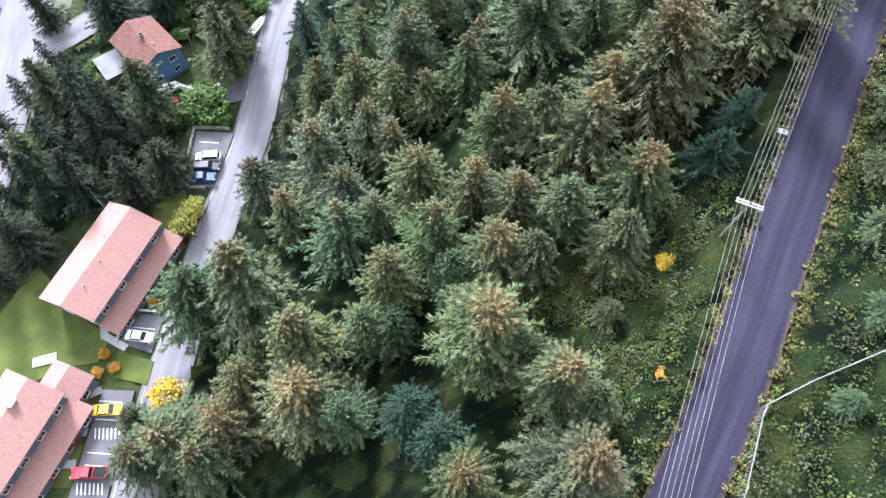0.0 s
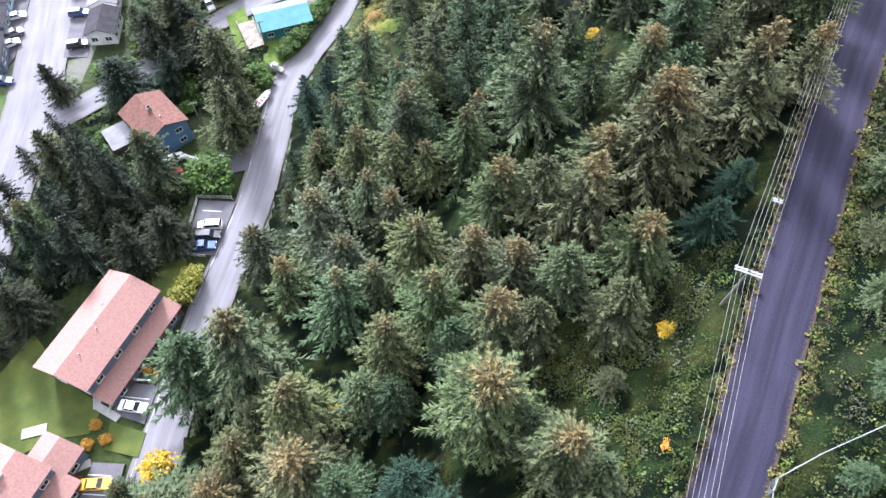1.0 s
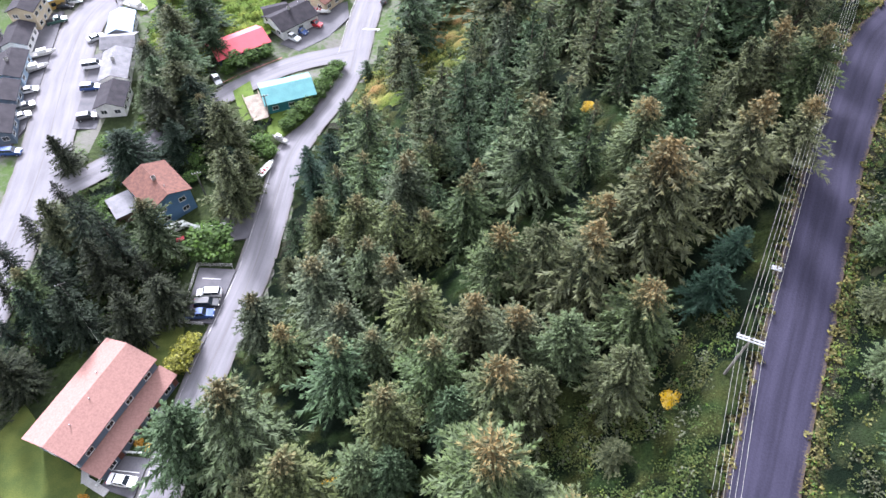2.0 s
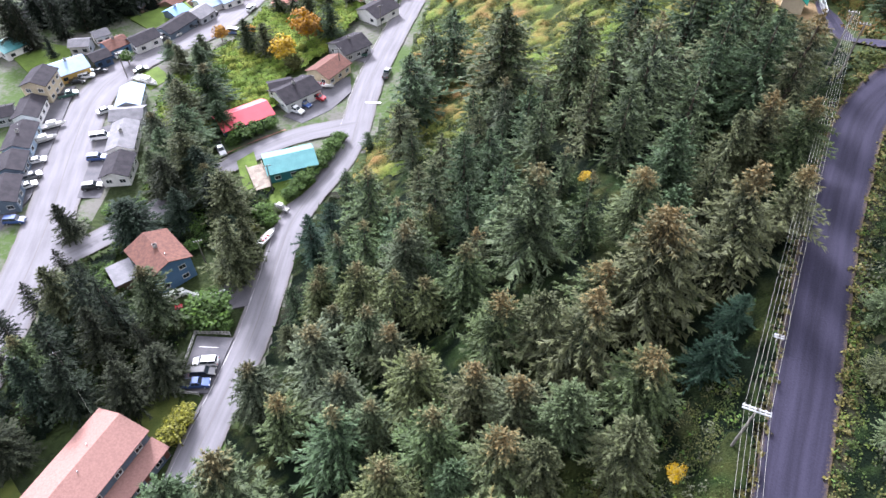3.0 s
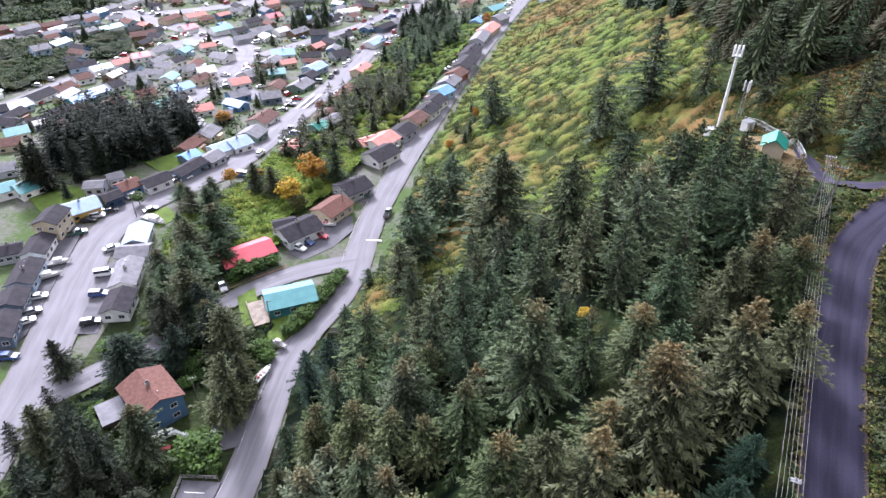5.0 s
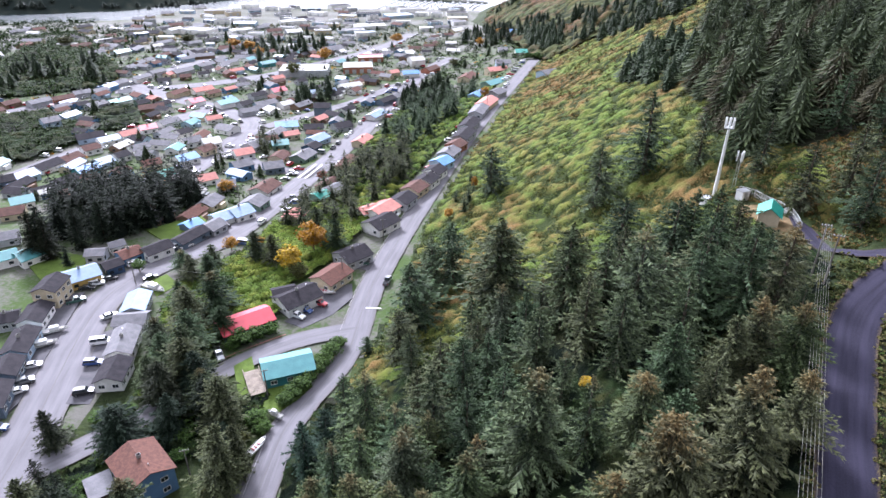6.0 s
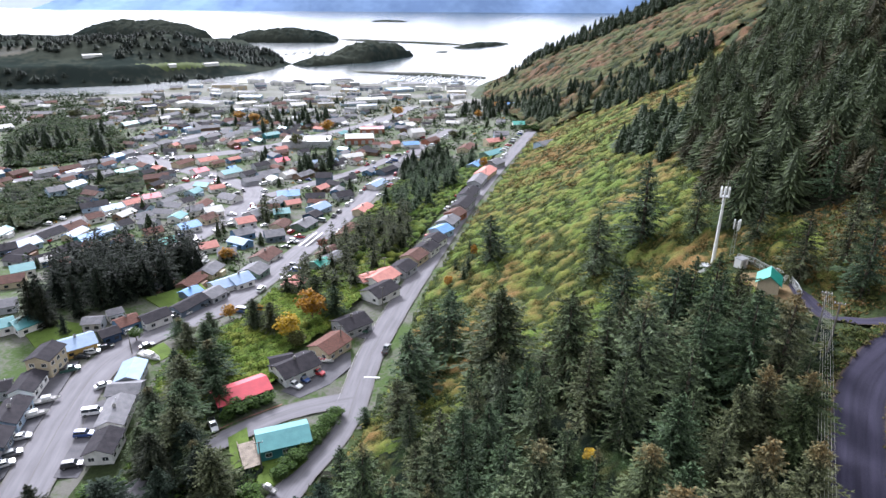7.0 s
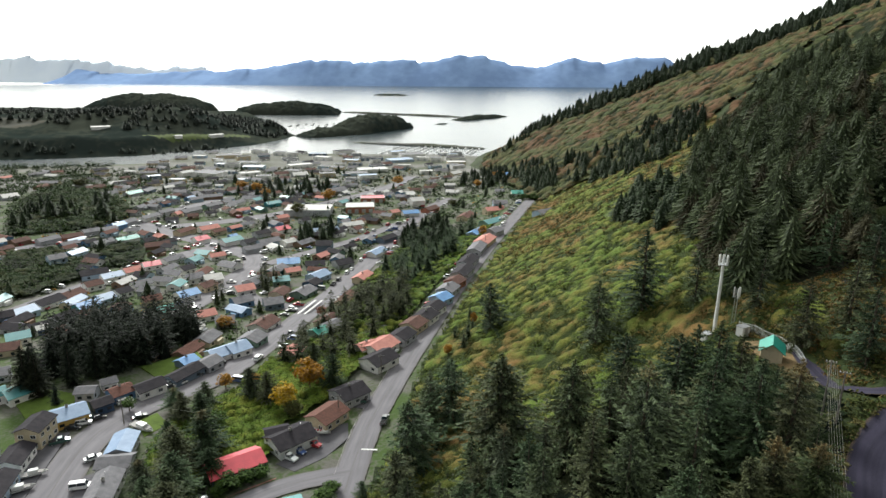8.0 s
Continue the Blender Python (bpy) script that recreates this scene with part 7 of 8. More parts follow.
bay_two, z_two = patch("parking_bay", [(-51.4, 35.4), (-46.4, 34.9), (-47.2, 28.6), (-52.8, 30.2)], LOT_ASPHALT, "asphalt parking bay with a white barrier", "parking")
bay_three, z_three = patch("parking_bay", [(-53.6, 22.6), (-48.6, 22.4), (-49.6, 0), (-55.6, 0)], LOT_ASPHALT, "asphalt parking strip with white hatching", "parking")
for y in (69.8, 67.4, 65.0, 62.6):
    stripe(bay_one, (-46.3, y), (-42.6, y - 0.2), 0.12, z_one + 0.002)
for y in (33.0,):
    stripe(bay_two, (-51.6, y), (-47.4, y - 0.4), 0.12, z_two + 0.002)
for k in range(7):
    stripe(bay_three, (-53.4 + 0.62 * k, 16.6), (-53.1 + 0.62 * k, 15.0), 0.18, z_three + 0.002)
    stripe(bay_three, (-54.2 + 0.62 * k, 8.6), (-53.9 + 0.62 * k, 7.0), 0.18, z_three + 0.002)
for y in (20.8, 18.0, 13.0, 11.2):
    stripe(bay_three, (-53.8, y), (-50.2, y - 0.2), 0.12, z_three + 0.002)
PATHS = [((-52.2, 48.0), (-46.4, 47.2)), ((-53.6, 43.6), (-46.0, 42.6)), ((-56.6, 35.2), (-55.4, 31.0)), ((-55.4, 31.4), (-51.5, 29.4)), ((-58.8, 20.4), (-54.0, 22.6)), ((-59.6, 16.4), (-54.6, 16.0)), ((-60.4, 11.0), (-55.2, 11.4))]
for a, b in PATHS:
    d = Vector((b[0] - a[0], b[1] - a[1])).normalized() * 0.6
    patch("pavement", [(a[0] - d.y, a[1] + d.x), (b[0] - d.y, b[1] + d.x), (b[0] + d.y, b[1] - d.x), (a[0] + d.y, a[1] - d.x)], CONCRETE, "grey concrete footpath to the flats", "path", 0.24)
patch("pavement", [(-66.2, 27.6), (-62.6, 28.6), (-62.2, 27.0), (-65.8, 26.0)], CONCRETE, "small concrete slab in the lawn", "slab", 0.3)
patch("driveway", [(-99.5, 100), (-97.5, 112), (-104, 150), (-106, 160), (-112, 158), (-108, 128), (-106, 100)], LOT_ASPHALT, "grey paved forecourts before the houses", "driveway", 0.08)
patch("driveway", [(-86.5, 112), (-91.0, 140), (-88, 142), (-82.5, 126), (-81.0, 112)], LOT_ASPHALT, "grey paved forecourts before the houses", "driveway", 0.08)
patch("driveway", [(-43.5, 145.5), (-38.0, 155.5), (-33.5, 163), (-27.6, 166), (-26.4, 158), (-31, 149), (-38, 142.5)], LOT_ASPHALT, "grey gravel driveway before the white house", "driveway", 0.08)
patch("driveway", [(-30.0, 176), (-24.0, 183.5), (-21.8, 181), (-23.4, 174)], LOT_ASPHALT, "dark asphalt driveway beside the street", "driveway", 0.08)
patch("lawn", [(-112, 170), (-118, 162), (-132, 176), (-130, 186), (-116, 182)], GARDEN_LAWN, "bright green lawn behind the houses", "lawn", 0.1)
patch("lawn", [(-84, 158), (-80, 165), (-86, 171), (-90, 166)], GARDEN_LAWN, "bright green lawn beside a boat", "lawn", 0.1)
patch("lawn", [(-97, 196), (-84, 208), (-92, 218), (-106, 204)], GARDEN_LAWN, "bright green lawn behind the row of houses", "lawn", 0.1)
patch("lawn", [(-46.5, 113.5), (-37.5, 109), (-33.5, 114), (-31, 118.5), (-34, 121.5), (-44, 116.8)], GARDEN_LAWN, "bright green lawn before the teal-roofed house", "lawn", 0.1)
patch("lawn", [(-52, 126), (-48.5, 130), (-43.6, 117.4), (-47.5, 114.8)], GARDEN_LAWN, "grass beside the wooden deck", "lawn", 0.1)
patch("pavement", [(-45.6, 93), (-39.6, 95), (-39.2, 80), (-46, 78)], LOT_ASPHALT, "worn dark pull-off beside the valley road", "parking", 0.1)


FENCE_PALE = surface("pale_galvanised_steel", (0.58, 0.59, 0.59), (0.46, 0.47, 0.47), 1.0, 8.0, 0.6, 0.1)
FENCE_STEEL = surface("dull_fence_steel", (0.27, 0.28, 0.28), (0.2, 0.21, 0.21), 1.0, 8.0, 0.7, 0.1)


def railing(points, high, label, slats=2, material=None, post_gap=2.0, name="railing", wire=False, thick=0.05):
    """A fence along a polyline: posts, rails and, with wire, a mesh of thin wires."""
    material = material or TRIM
    base = Vector((*points[0], at_land(*points[0])))
    f = thing(name, Matrix.Translation(base), label, "fence")
    for (x0, y0), (x1, y1) in zip(points[:-1], points[1:]):
        n = max(1, round(math.hypot(x1 - x0, y1 - y0) / post_gap))
        marks = [Vector((x0 + (x1 - x0) * k / n, y0 + (y1 - y0) * k / n, at_land(x0 + (x1 - x0) * k / n, y0 + (y1 - y0) * k / n) + 0.1)) - base for k in range(n + 1)]
        for p in marks:
            part("post", rod(bmesh.new(), p - Vector((0, 0, 0.4)), p + Vector((0, 0, high)), 0.06, sides=6), material, f)
        for s in range(slats):
            up = Vector((0, 0, high * (1 - s / max(1, slats)) - 0.05))
            bm = bmesh.new()
            for p, q in zip(marks[:-1], marks[1:]):
                rod(bm, p + up, q + up, thick, sides=5)
            part("rail", bm, material, f)
        if wire:
            bm = bmesh.new()
            for p, q in zip(marks[:-1], marks[1:]):
                for k in range(12):
                    a, b = p.lerp(q, k / 12), p.lerp(q, (k + 1) / 12)
                    rod(bm, a + Vector((0, 0, 0.05)), b + Vector((0, 0, high)), 0.012, sides=3)
                    rod(bm, b + Vector((0, 0, 0.05)), a + Vector((0, 0, high)), 0.012, sides=3)
            part("wire_mesh", bm, material, f)
    return f


railing([(-41.0, 72.6), (-47.7, 72.8), (-48.0, 59.8), (-43.5, 59.4)], 1.1, "grey wooden railing round the parking bay", 3, CONCRETE)
railing([(-47.2, 35.6), (-51.7, 35.8), (-53.2, 30.4)], 1.0, "white wooden barrier round the parking bay", 3)
railing([(28.0, 3.0), (28.9, 4.9), (31.5, 11.9), (32.3, 13.2), (36.7, 15.3), (42.5, 17.5), (50, 20)], 1.7, "grey chain-link fence on the bank above the road", 1, FENCE_STEEL, 3.0, "chain_fence", True)
railing([(66.8, 133.5), (69.3, 131.0), (70.6, 127.1), (70.8, 117.7), (68.5, 109.7)], 1.8, "pale galvanised chain-link fence round the mast compound", 2, FENCE_PALE, 2.4, "chain_fence", True, 0.045)

# lines on the streets
WORN_LINE = surface("worn_road_paint", (0.42, 0.41, 0.41), (0.22, 0.21, 0.22), 0.8, 6.0, 0.8, 0.1)
for road_name, off in (("valley_road", -2.9), ("hillside_street", -4.2)):
    line, wide = ROADS[road_name]
    d = np.gradient(line, axis=0)
    d /= np.hypot(d[:, 0], d[:, 1])[:, None]
    ribbon("road_marking", line + np.stack([d[:, 1], -d[:, 0]], 1) * off, 0.1, WORN_LINE, 0.085, "thin worn white line painted on the street", "marking", 1)
CURB_RED = paint("red_curb_paint", (0.26, 0.11, 0.1))
ribbon("curb", ribbon_points([(-56.5, 128.0), (-50.5, 133.5), (-42, 139.5)]), 0.22, CURB_RED, 0.16, "red painted curb of the branch street", "curb", 1)
ribbon("curb", ribbon_points([(-27.4, 131.0), (-29.0, 126.0), (-34.0, 117.4)]), 0.22, CURB_RED, 0.16, "red painted curb at the street corner", "curb", 1)
for a, b, w in (((-22.0, 152.6), (-17.6, 152.4), 0.6), ((-62.4, 268.5), (-57.6, 286.0), 1.0), ((-65.4, 268.5), (-60.6, 286.0), 1.0), ((-113.4, 272.0), (-119.0, 286.0), 0.8)):
    marking = stripe(None, a, b, w, max(at_land(*a), at_land(*b)) + 0.14)
    tagged(marking, "broad white line painted across the street", "marking", kind="structure")


# ---- bushes and broad-leaved trees ----
def leaf_mesh(seed, clumps, leaves, leaf, material, flat=1.0):
    """A crown of leaf clumps within a unit ball."""
    rng = np.random.default_rng(seed)
    d = rng.normal(size=(clumps, 3))
    d /= np.linalg.norm(d, axis=1, keepdims=True)
    places = d * rng.uniform(0.35, 0.8, (clumps, 1))
    places[:, 2] = places[:, 2] * flat
    r = rng.uniform(0.22, 0.42, clumps)
    corners, outer = clump_leaves(rng, places, r, r * 0.9, leaves, leaf)
    ob = sheet("crown", corners, outer, outer, material, "", "")
    data = ob.data
    bpy.data.objects.remove(ob)
    return data


LEAF_MESHES = {m.name: [leaf_mesh(s, 50, 32, 0.08, m) for s in (1, 2)] for m in (BROADLEAF, UNDERGROWTH, LIME, GOLD, ORANGE, RUST)}
bush_count = 0


def bush(x, y, radius, height, material, label, name="bush", category="bush", stem=0.15):
    global bush_count
    bush_count += 1
    rng = random.Random(bush_count)
    b = thing(name, pose(x, y, at_land(x, y) - 0.05, 0, 0, rng.uniform(0, 360)), label, category, "garden bushes" if name == "bush" else "broad-leaved trees")
    crown = part("crown", LEAF_MESHES[material.name][bush_count % 2], None, b)
    lift = height * (0.5 if name == "bush" else 0.6)
    crown.matrix_basis = Matrix.Translation((0, 0, lift)) @ Matrix.Diagonal((radius, radius, height - lift + 0.05, 1))
    bm = bmesh.new()
    rod(bm, (0, 0, -0.3), (0, 0, lift), stem, stem * 0.6, 6)
    for k in range(5):
        a = k * 1.3 + rng.random()
        rod(bm, (0, 0, lift * 0.5), (radius * 0.55 * math.cos(a), radius * 0.55 * math.sin(a), lift * 1.15), stem * 0.45, stem * 0.12, 5)
    part("trunk", bm, BARK, b)
    return b


def broadleaf(x, y, height, radius, material, label):
    return bush(x, y, radius, height, material, label, "broadleaf_tree", "tree", 0.2)


broadleaf(-42.5, 21.3, 4.8, 3.0, GOLD, "small tree with bright yellow leaves by the road")
bush(-45.4, 51.4, 2.9, 4.6, LIME, "pale yellow-green bush beside the flats")
bush(-44.6, 54.6, 2.4, 3.8, LIME, "pale yellow-green bush beside the flats")
bush(25.7, 30.0, 1.5, 1.5, GOLD, "low bush with bright yellow leaves in the clearing")
bush(24.9, 85.6, 1.4, 1.6, GOLD, "low bush with bright yellow leaves among spruces")
bush(-15.0, 27.6, 1.6, 1.8, GOLD, "golden bush on the forest floor")
bush(23.0, 16.5, 0.9, 0.9, ORANGE, "small orange bush in the clearing")
bush(-46.2, 77.6, 5.6, 4.6, BROADLEAF, "wide round bright green bush by the road")
bush(-42.2, 74.6, 1.8, 2.2, BROADLEAF, "bright green bush by the parking bay")
for x, y in ((-52.4, 26.0), (-55.0, 25.2), (-54.6, 28.2), (-55.8, 14.8), (-55.2, 19.8)):
    bush(x, y, 1.1, 1.5, RUST if x < -55 else ORANGE, "rust and orange garden bush before the flats")
for x, y in ((-48.6, 45.0), (-47.6, 40.8), (-48.8, 37.4), (-47.0, 36.6), (-48.2, 46.0)):
    bush(x, y, 0.9, 1.1, ORANGE if y < 38 else UNDERGROWTH, "small garden bush by a footpath")
for x, y, r, leaf in ((-69.8, 88.4, 2.2, "B"), (-71.8, 84.5, 2.6, "B"), (-68.6, 83.8, 1.8, "B"), (-55.1, 101.2, 2.4, "B"), (-54.2, 95.9, 2.2, "B"), (-58.4, 103.9, 2.6, "B"), (-41.0, 106.7, 3.0, "B"), (-39.1, 104.1, 2.2, "B"), (-45.6, 86.3, 1.6, "U"), (-70.3, 108.5, 2.4, "B"), (-76.1, 106.5, 2.4, "B"), (-65.0, 112.5, 2.4, "B"), (-60.0, 109.5, 2.0, "B"), (-42.4, 101.3, 1.6, "U")):
    bush(x, y, r, r * 1.1, BROADLEAF if leaf == "B" else UNDERGROWTH, "green bush in the rough beside the blue house")
broadleaf(-42.4, 184.6, 12.0, 5.6, ORANGE, "broad tree in orange autumn leaf behind the houses")
broadleaf(-47.2, 171.8, 10.0, 4.2, GOLD, "tree in golden autumn leaf behind the houses")
broadleaf(-44.2, 168.0, 6.0, 3.4, UNDERGROWTH, "yellow-green tree behind the houses")
broadleaf(-70.6, 187.5, 5.4, 2.8, ORANGE, "small orange autumn tree by the lower street")
broadleaf(-61.5, 190.0, 4.6, 1.8, ORANGE, "slim orange autumn tree")
broadleaf(-63.5, 159.4, 8.0, 3.0, BROADLEAF, "rounded green tree on the bank")
broadleaf(-95.0, 172.6, 4.6, 2.6, BROADLEAF, "rounded green tree beside a house")
broadleaf(-53.4, 263.0, 5.6, 2.9, RUST, "dark red tree beside the lower street")
for x, y, r in ((-26.9, 134.7, 1.7), (-28.5, 131.2, 1.9), (-29.7, 127.4, 1.9), (-31.0, 124.2, 2.0), (-32.3, 120.9, 1.9), (-33.5, 117.8, 2.0), (-34.8, 115.1, 1.8), (-36.3, 112.8, 1.6), (-52.5, 135.6, 2.6), (-49.6, 138.4, 2.2), (-46.4, 140.8, 2.0), (-54.6, 133.4, 1.6)):
    bush(x, y, r * 1.5, r * 1.75, BROADLEAF, "dense clipped green hedge bush beside a house")
for x, y, h, r, m in ((-106, 580, 11, 6, ORANGE), (-120, 515, 10, 5.5, UNDERGROWTH), (-170, 600, 9, 5, ORANGE), (-190, 640, 9, 6, ORANGE), (-210, 660, 9, 6, ORANGE), (-268, 690, 9, 6, UNDERGROWTH), (-380, 660, 10, 7, UNDERGROWTH), (-50, 700, 10, 6, ORANGE),
                      (-120, 250, 5, 3, ORANGE), (25, 390, 7, 2.6, ORANGE), (35, 640, 8, 4, ORANGE), (60, 690, 8, 6, ORANGE), (8, 560, 6, 4, UNDERGROWTH), (-92, 250, 5, 3, ORANGE), (2, 205, 4, 1.5, ORANGE), (12, 228, 5, 1.3, ORANGE)):
    broadleaf(x, y, h * 1.2, r * 1.25, m, "broad-leaved tree in autumn colour in the town")

# ---- vehicles ----
CAR_COLOURS = {"white": (0.75, 0.75, 0.74), "black": (0.02, 0.02, 0.022), "blue": (0.03, 0.07, 0.22), "red": (0.42, 0.02, 0.03), "silver": (0.42, 0.43, 0.44), "yellow": (0.75, 0.42, 0.02), "grey": (0.13, 0.135, 0.14), "green": (0.03, 0.09, 0.07)}


def car_paint(name, colour):
    m = bpy.data.materials.new("car_paint_" + name)
    m.use_nodes = True
    n, l = m.node_tree.nodes, m.node_tree.links
    skin = n["Principled BSDF"]
    skin.inputs["Base Color"].default_value, skin.inputs["Roughness"].default_value = (*colour, 1), 0.32
    skin.inputs["Coat Weight"].default_value, skin.inputs["Coat Roughness"].default_value = 0.5, 0.08
    dirt = n.new("ShaderNodeTexNoise")
    dirt.inputs["Scale"].default_value = 3.0
    span = n.new("ShaderNodeMapRange")
    span.inputs["To Min"].default_value, span.inputs["To Max"].default_value = 0.22, 0.45
    l.new(dirt.outputs["Fac"], span.inputs["Value"])
    l.new(span.outputs["Result"], skin.inputs["Roughness"])
    return m


PAINTS = {k: car_paint(k, v) for k, v in CAR_COLOURS.items()}
RUBBER = surface("rubber", (0.02, 0.02, 0.021), (0.013, 0.013, 0.013), 2.0, 20.0, 0.9, 0.2)
LAMP_GLASS = paint("lamp_glass", (0.7, 0.68, 0.6), 0.15)
TAIL_RED = paint("tail_lamp_red", (0.35, 0.01, 0.01), 0.2)
VEHICLES = {}


def shell(profile, half, tuck=0.0):
    """A body extruded across y from a side profile (x, z), narrowed at its upper edge."""
    bm = bmesh.new()
    zs = [z for _, z in profile]
    low, top = min(zs), max(zs)
    rings = []
    for sgn in (-1, 1):
        rings.append([bm.verts.new((x, sgn * (half - tuck * (z - low) / (top - low + 1e-6)), z)) for x, z in profile])
    n = len(profile)
    for k in range(n):
        j = (k + 1) % n
        bm.faces.new((rings[0][k], rings[0][j], rings[1][j], rings[1][k]))
    bm.faces.new(rings[0][::-1]), bm.faces.new(rings[1])
    bmesh.ops.recalc_face_normals(bm, faces=bm.faces)
    bmesh.ops.bevel(bm, geom=[e for e in bm.edges if e.calc_face_angle(0) > 0.4], offset=0.05, segments=1, affect="EDGES")
    return bm


def vehicle(kind, colour, far=False):
    key = (kind, colour, far)
    if key in VEHICLES:
        return VEHICLES[key]
    car = thing("car" if kind != "pickup" else "pickup_truck", Matrix.Identity(4), f"parked {colour} {dict(sedan='saloon car', suv='sport utility vehicle', pickup='pickup truck', van='panel van')[kind]} on the pavement", "car", "parked vehicles")
    length, high = {"sedan": (4.6, 0.95), "suv": (4.7, 1.1), "pickup": (5.4, 1.1), "van": (5.2, 1.25)}[kind]
    a = length / 2
    body = part("body", shell([(-a, 0.35), (-a + 0.05, high - 0.05), (-a + 0.3, high), (a - 1.2, high), (a - 0.1, high - 0.22), (a, 0.65), (a - 0.02, 0.35)], 0.9, 0.07), PAINTS[colour], car)
    roof = {"sedan": (-1.55, -0.9, 0.45, 1.15, 1.45), "suv": (-2.2, -1.95, 0.55, 1.2, 1.75), "pickup": (-0.55, -0.35, 0.75, 1.35, 1.8), "van": (-2.5, -2.4, 1.2, 1.8, 2.1)}[kind]
    part("cabin", shell([(roof[0], high - 0.04), (roof[1], roof[4] - 0.06), (roof[2], roof[4] - 0.06), (roof[3], high - 0.04)], 0.84, 0.16), GLASS, car, "dark tinted windows")
    part("roof", boxes((roof[1] - 0.05, -0.68, roof[4] - 0.07, roof[2] + 0.05, 0.68, roof[4]), bevel=0.03), PAINTS[colour], car)
    for sgn in () if far else (-1, 1):
        for k, x in enumerate((roof[1] * 0.98, (roof[1] + roof[2]) / 2, roof[2] * 0.98)):
            part("pillar", rod(bmesh.new(), (x if k == 1 else (roof[0] + 0.03 if k == 0 else roof[3] - 0.03), sgn * 0.84, high - 0.03), (x, sgn * 0.69, roof[4] - 0.04), 0.045, sides=5), PAINTS[colour], car)
    if kind == "pickup":
        part("cargo_bed", boxes((-a + 0.12, -0.76, high - 0.01, -0.75, 0.76, high + 0.012)), RUBBER, car, "dark lined cargo bed")
    for x in (-a + 0.85, a - 0.9):
        for sgn in (-1, 1):
            wheel = part("wheel", rod(bmesh.new(), (x, sgn * 0.72, 0.33), (x, sgn * 0.93, 0.33), 0.33, sides=14), RUBBER, car)
            if far:
                continue
            part("rim", rod(bmesh.new(), (x, sgn * 0.925, 0.33), (x, sgn * 0.945, 0.33), 0.2, sides=10), METAL, wheel)
    for sgn in () if far else (-1, 1):
        part("headlight", boxes((a - 0.1, sgn * 0.62 - 0.16, 0.66, a + 0.015, sgn * 0.62 + 0.16, 0.82)), LAMP_GLASS, car)
        part("tail_light", boxes((-a - 0.015, sgn * 0.7 - 0.12, 0.68, -a + 0.08, sgn * 0.7 + 0.12, 0.88)), TAIL_RED, car)
    VEHICLES[key] = car
    car["unplaced"] = 1
    return car


def park(kind, colour, x, y, yaw, z=None, far=False):
    car = vehicle(kind, colour, far)
    m = pose(x, y, (at_land(x, y) + 0.1 if z is None else z), 0, 0, yaw)
    if "unplaced" in car:
        del car["unplaced"]
        car.matrix_basis = m
        return car
    return copy_thing(car, m)


park("suv", "white", -43.9, 66.0, 184, z_one)
park("suv", "black", -43.8, 63.8, 3, z_one)
park("pickup", "blue", -44.6, 61.4, 5, z_one)
park("sedan", "white", -49.4, 31.2, -8, z_two)
park("sedan", "yellow", -51.9, 19.3, 3, z_three)
park("pickup", "red", -52.4, 10.0, 182, z_three)
park("suv", "white", -54.6, 81.8, 40)
park("suv", "red", -35.4, 154.1, -25)
park("sedan", "blue", -38.8, 150.8, -30)
park("pickup", "white", -40.7, 147.9, -30)
park("pickup", "silver", -56.8, 130.0, -60)
park("pickup", "green", -26.2, 178.0, 175)
park("pickup", "grey", -16.9, 167.0, 80)
for kind, colour, x, y, yaw in (("pickup", "green", -105.8, 154.7, 30), ("sedan", "black", -106.1, 161.9, 10), ("suv", "white", -104.6, 164.5, 20), ("sedan", "green", -103.7, 166.9, 25), ("suv", "white", -98.5, 177.2, 40), ("sedan", "black", -90.0, 168.4, 40), ("suv", "black", -89.6, 186.6, 40), ("sedan", "white", -86.6, 190.2, 50), ("sedan", "black", -102.0, 167.6, 30), ("van", "white", -89.2, 135.0, 15),
                                ("sedan", "silver", -92.6, 147.0, 40), ("suv", "blue", -87.0, 126.4, 8), ("suv", "black", -84.0, 115.5, 15), ("sedan", "white", -101.6, 125.2, 20), ("suv", "grey", -100.0, 119.0, 35), ("sedan", "white", -99.6, 115.6, 35),
                                ("suv", "blue", -97.0, 103.6, 5), ("suv", "white", -89.6, 189.6, 35), ("sedan", "black", -83.6, 196.6, 45)):
    park(kind, colour, x, y, yaw)
car_rng = random.Random(8)
for road_name, gap in (("hillside_street", 9.0), ("lower_street", 8.5), ("middle_street", 8.0), ("west_street", 7.5), ("far_west_street", 9.0), ("centre_street", 12.0), ("short_street", 8.0), ("cross_street", 9.0)):
    line, wide = ROADS[road_name]
    s = 0.0
    for (x0, y0), (x1, y1) in zip(line[:-1], line[1:]):
        s += math.hypot(x1 - x0, y1 - y0)
        if s < gap * 0.84 or y0 < 195 or (road_name == "hillside_street" and y0 < 200):
            continue
        s = car_rng.uniform(-3, 2)
        yaw = math.degrees(math.atan2(y1 - y0, x1 - x0))
        side = 1 if road_name == "hillside_street" else car_rng.choice((-1, 1))
        off = side * (wide / 2 + car_rng.choice((-1.0, 2.6, 3.4)))
        turn = yaw if abs(off) < wide / 2 else yaw + 90 + car_rng.uniform(-12, 12)
        nx, ny = -math.sin(radians(yaw)), math.cos(radians(yaw))
        park(car_rng.choice(("sedan", "suv", "pickup", "suv", "van")), car_rng.choice(("white", "white", "silver", "black", "grey", "red", "blue", "white")), x0 + nx * off, y0 + ny * off, turn, None, True)


# ---- boats ----
HULL = paint("boat_white", (0.72, 0.72, 0.7), 0.35)


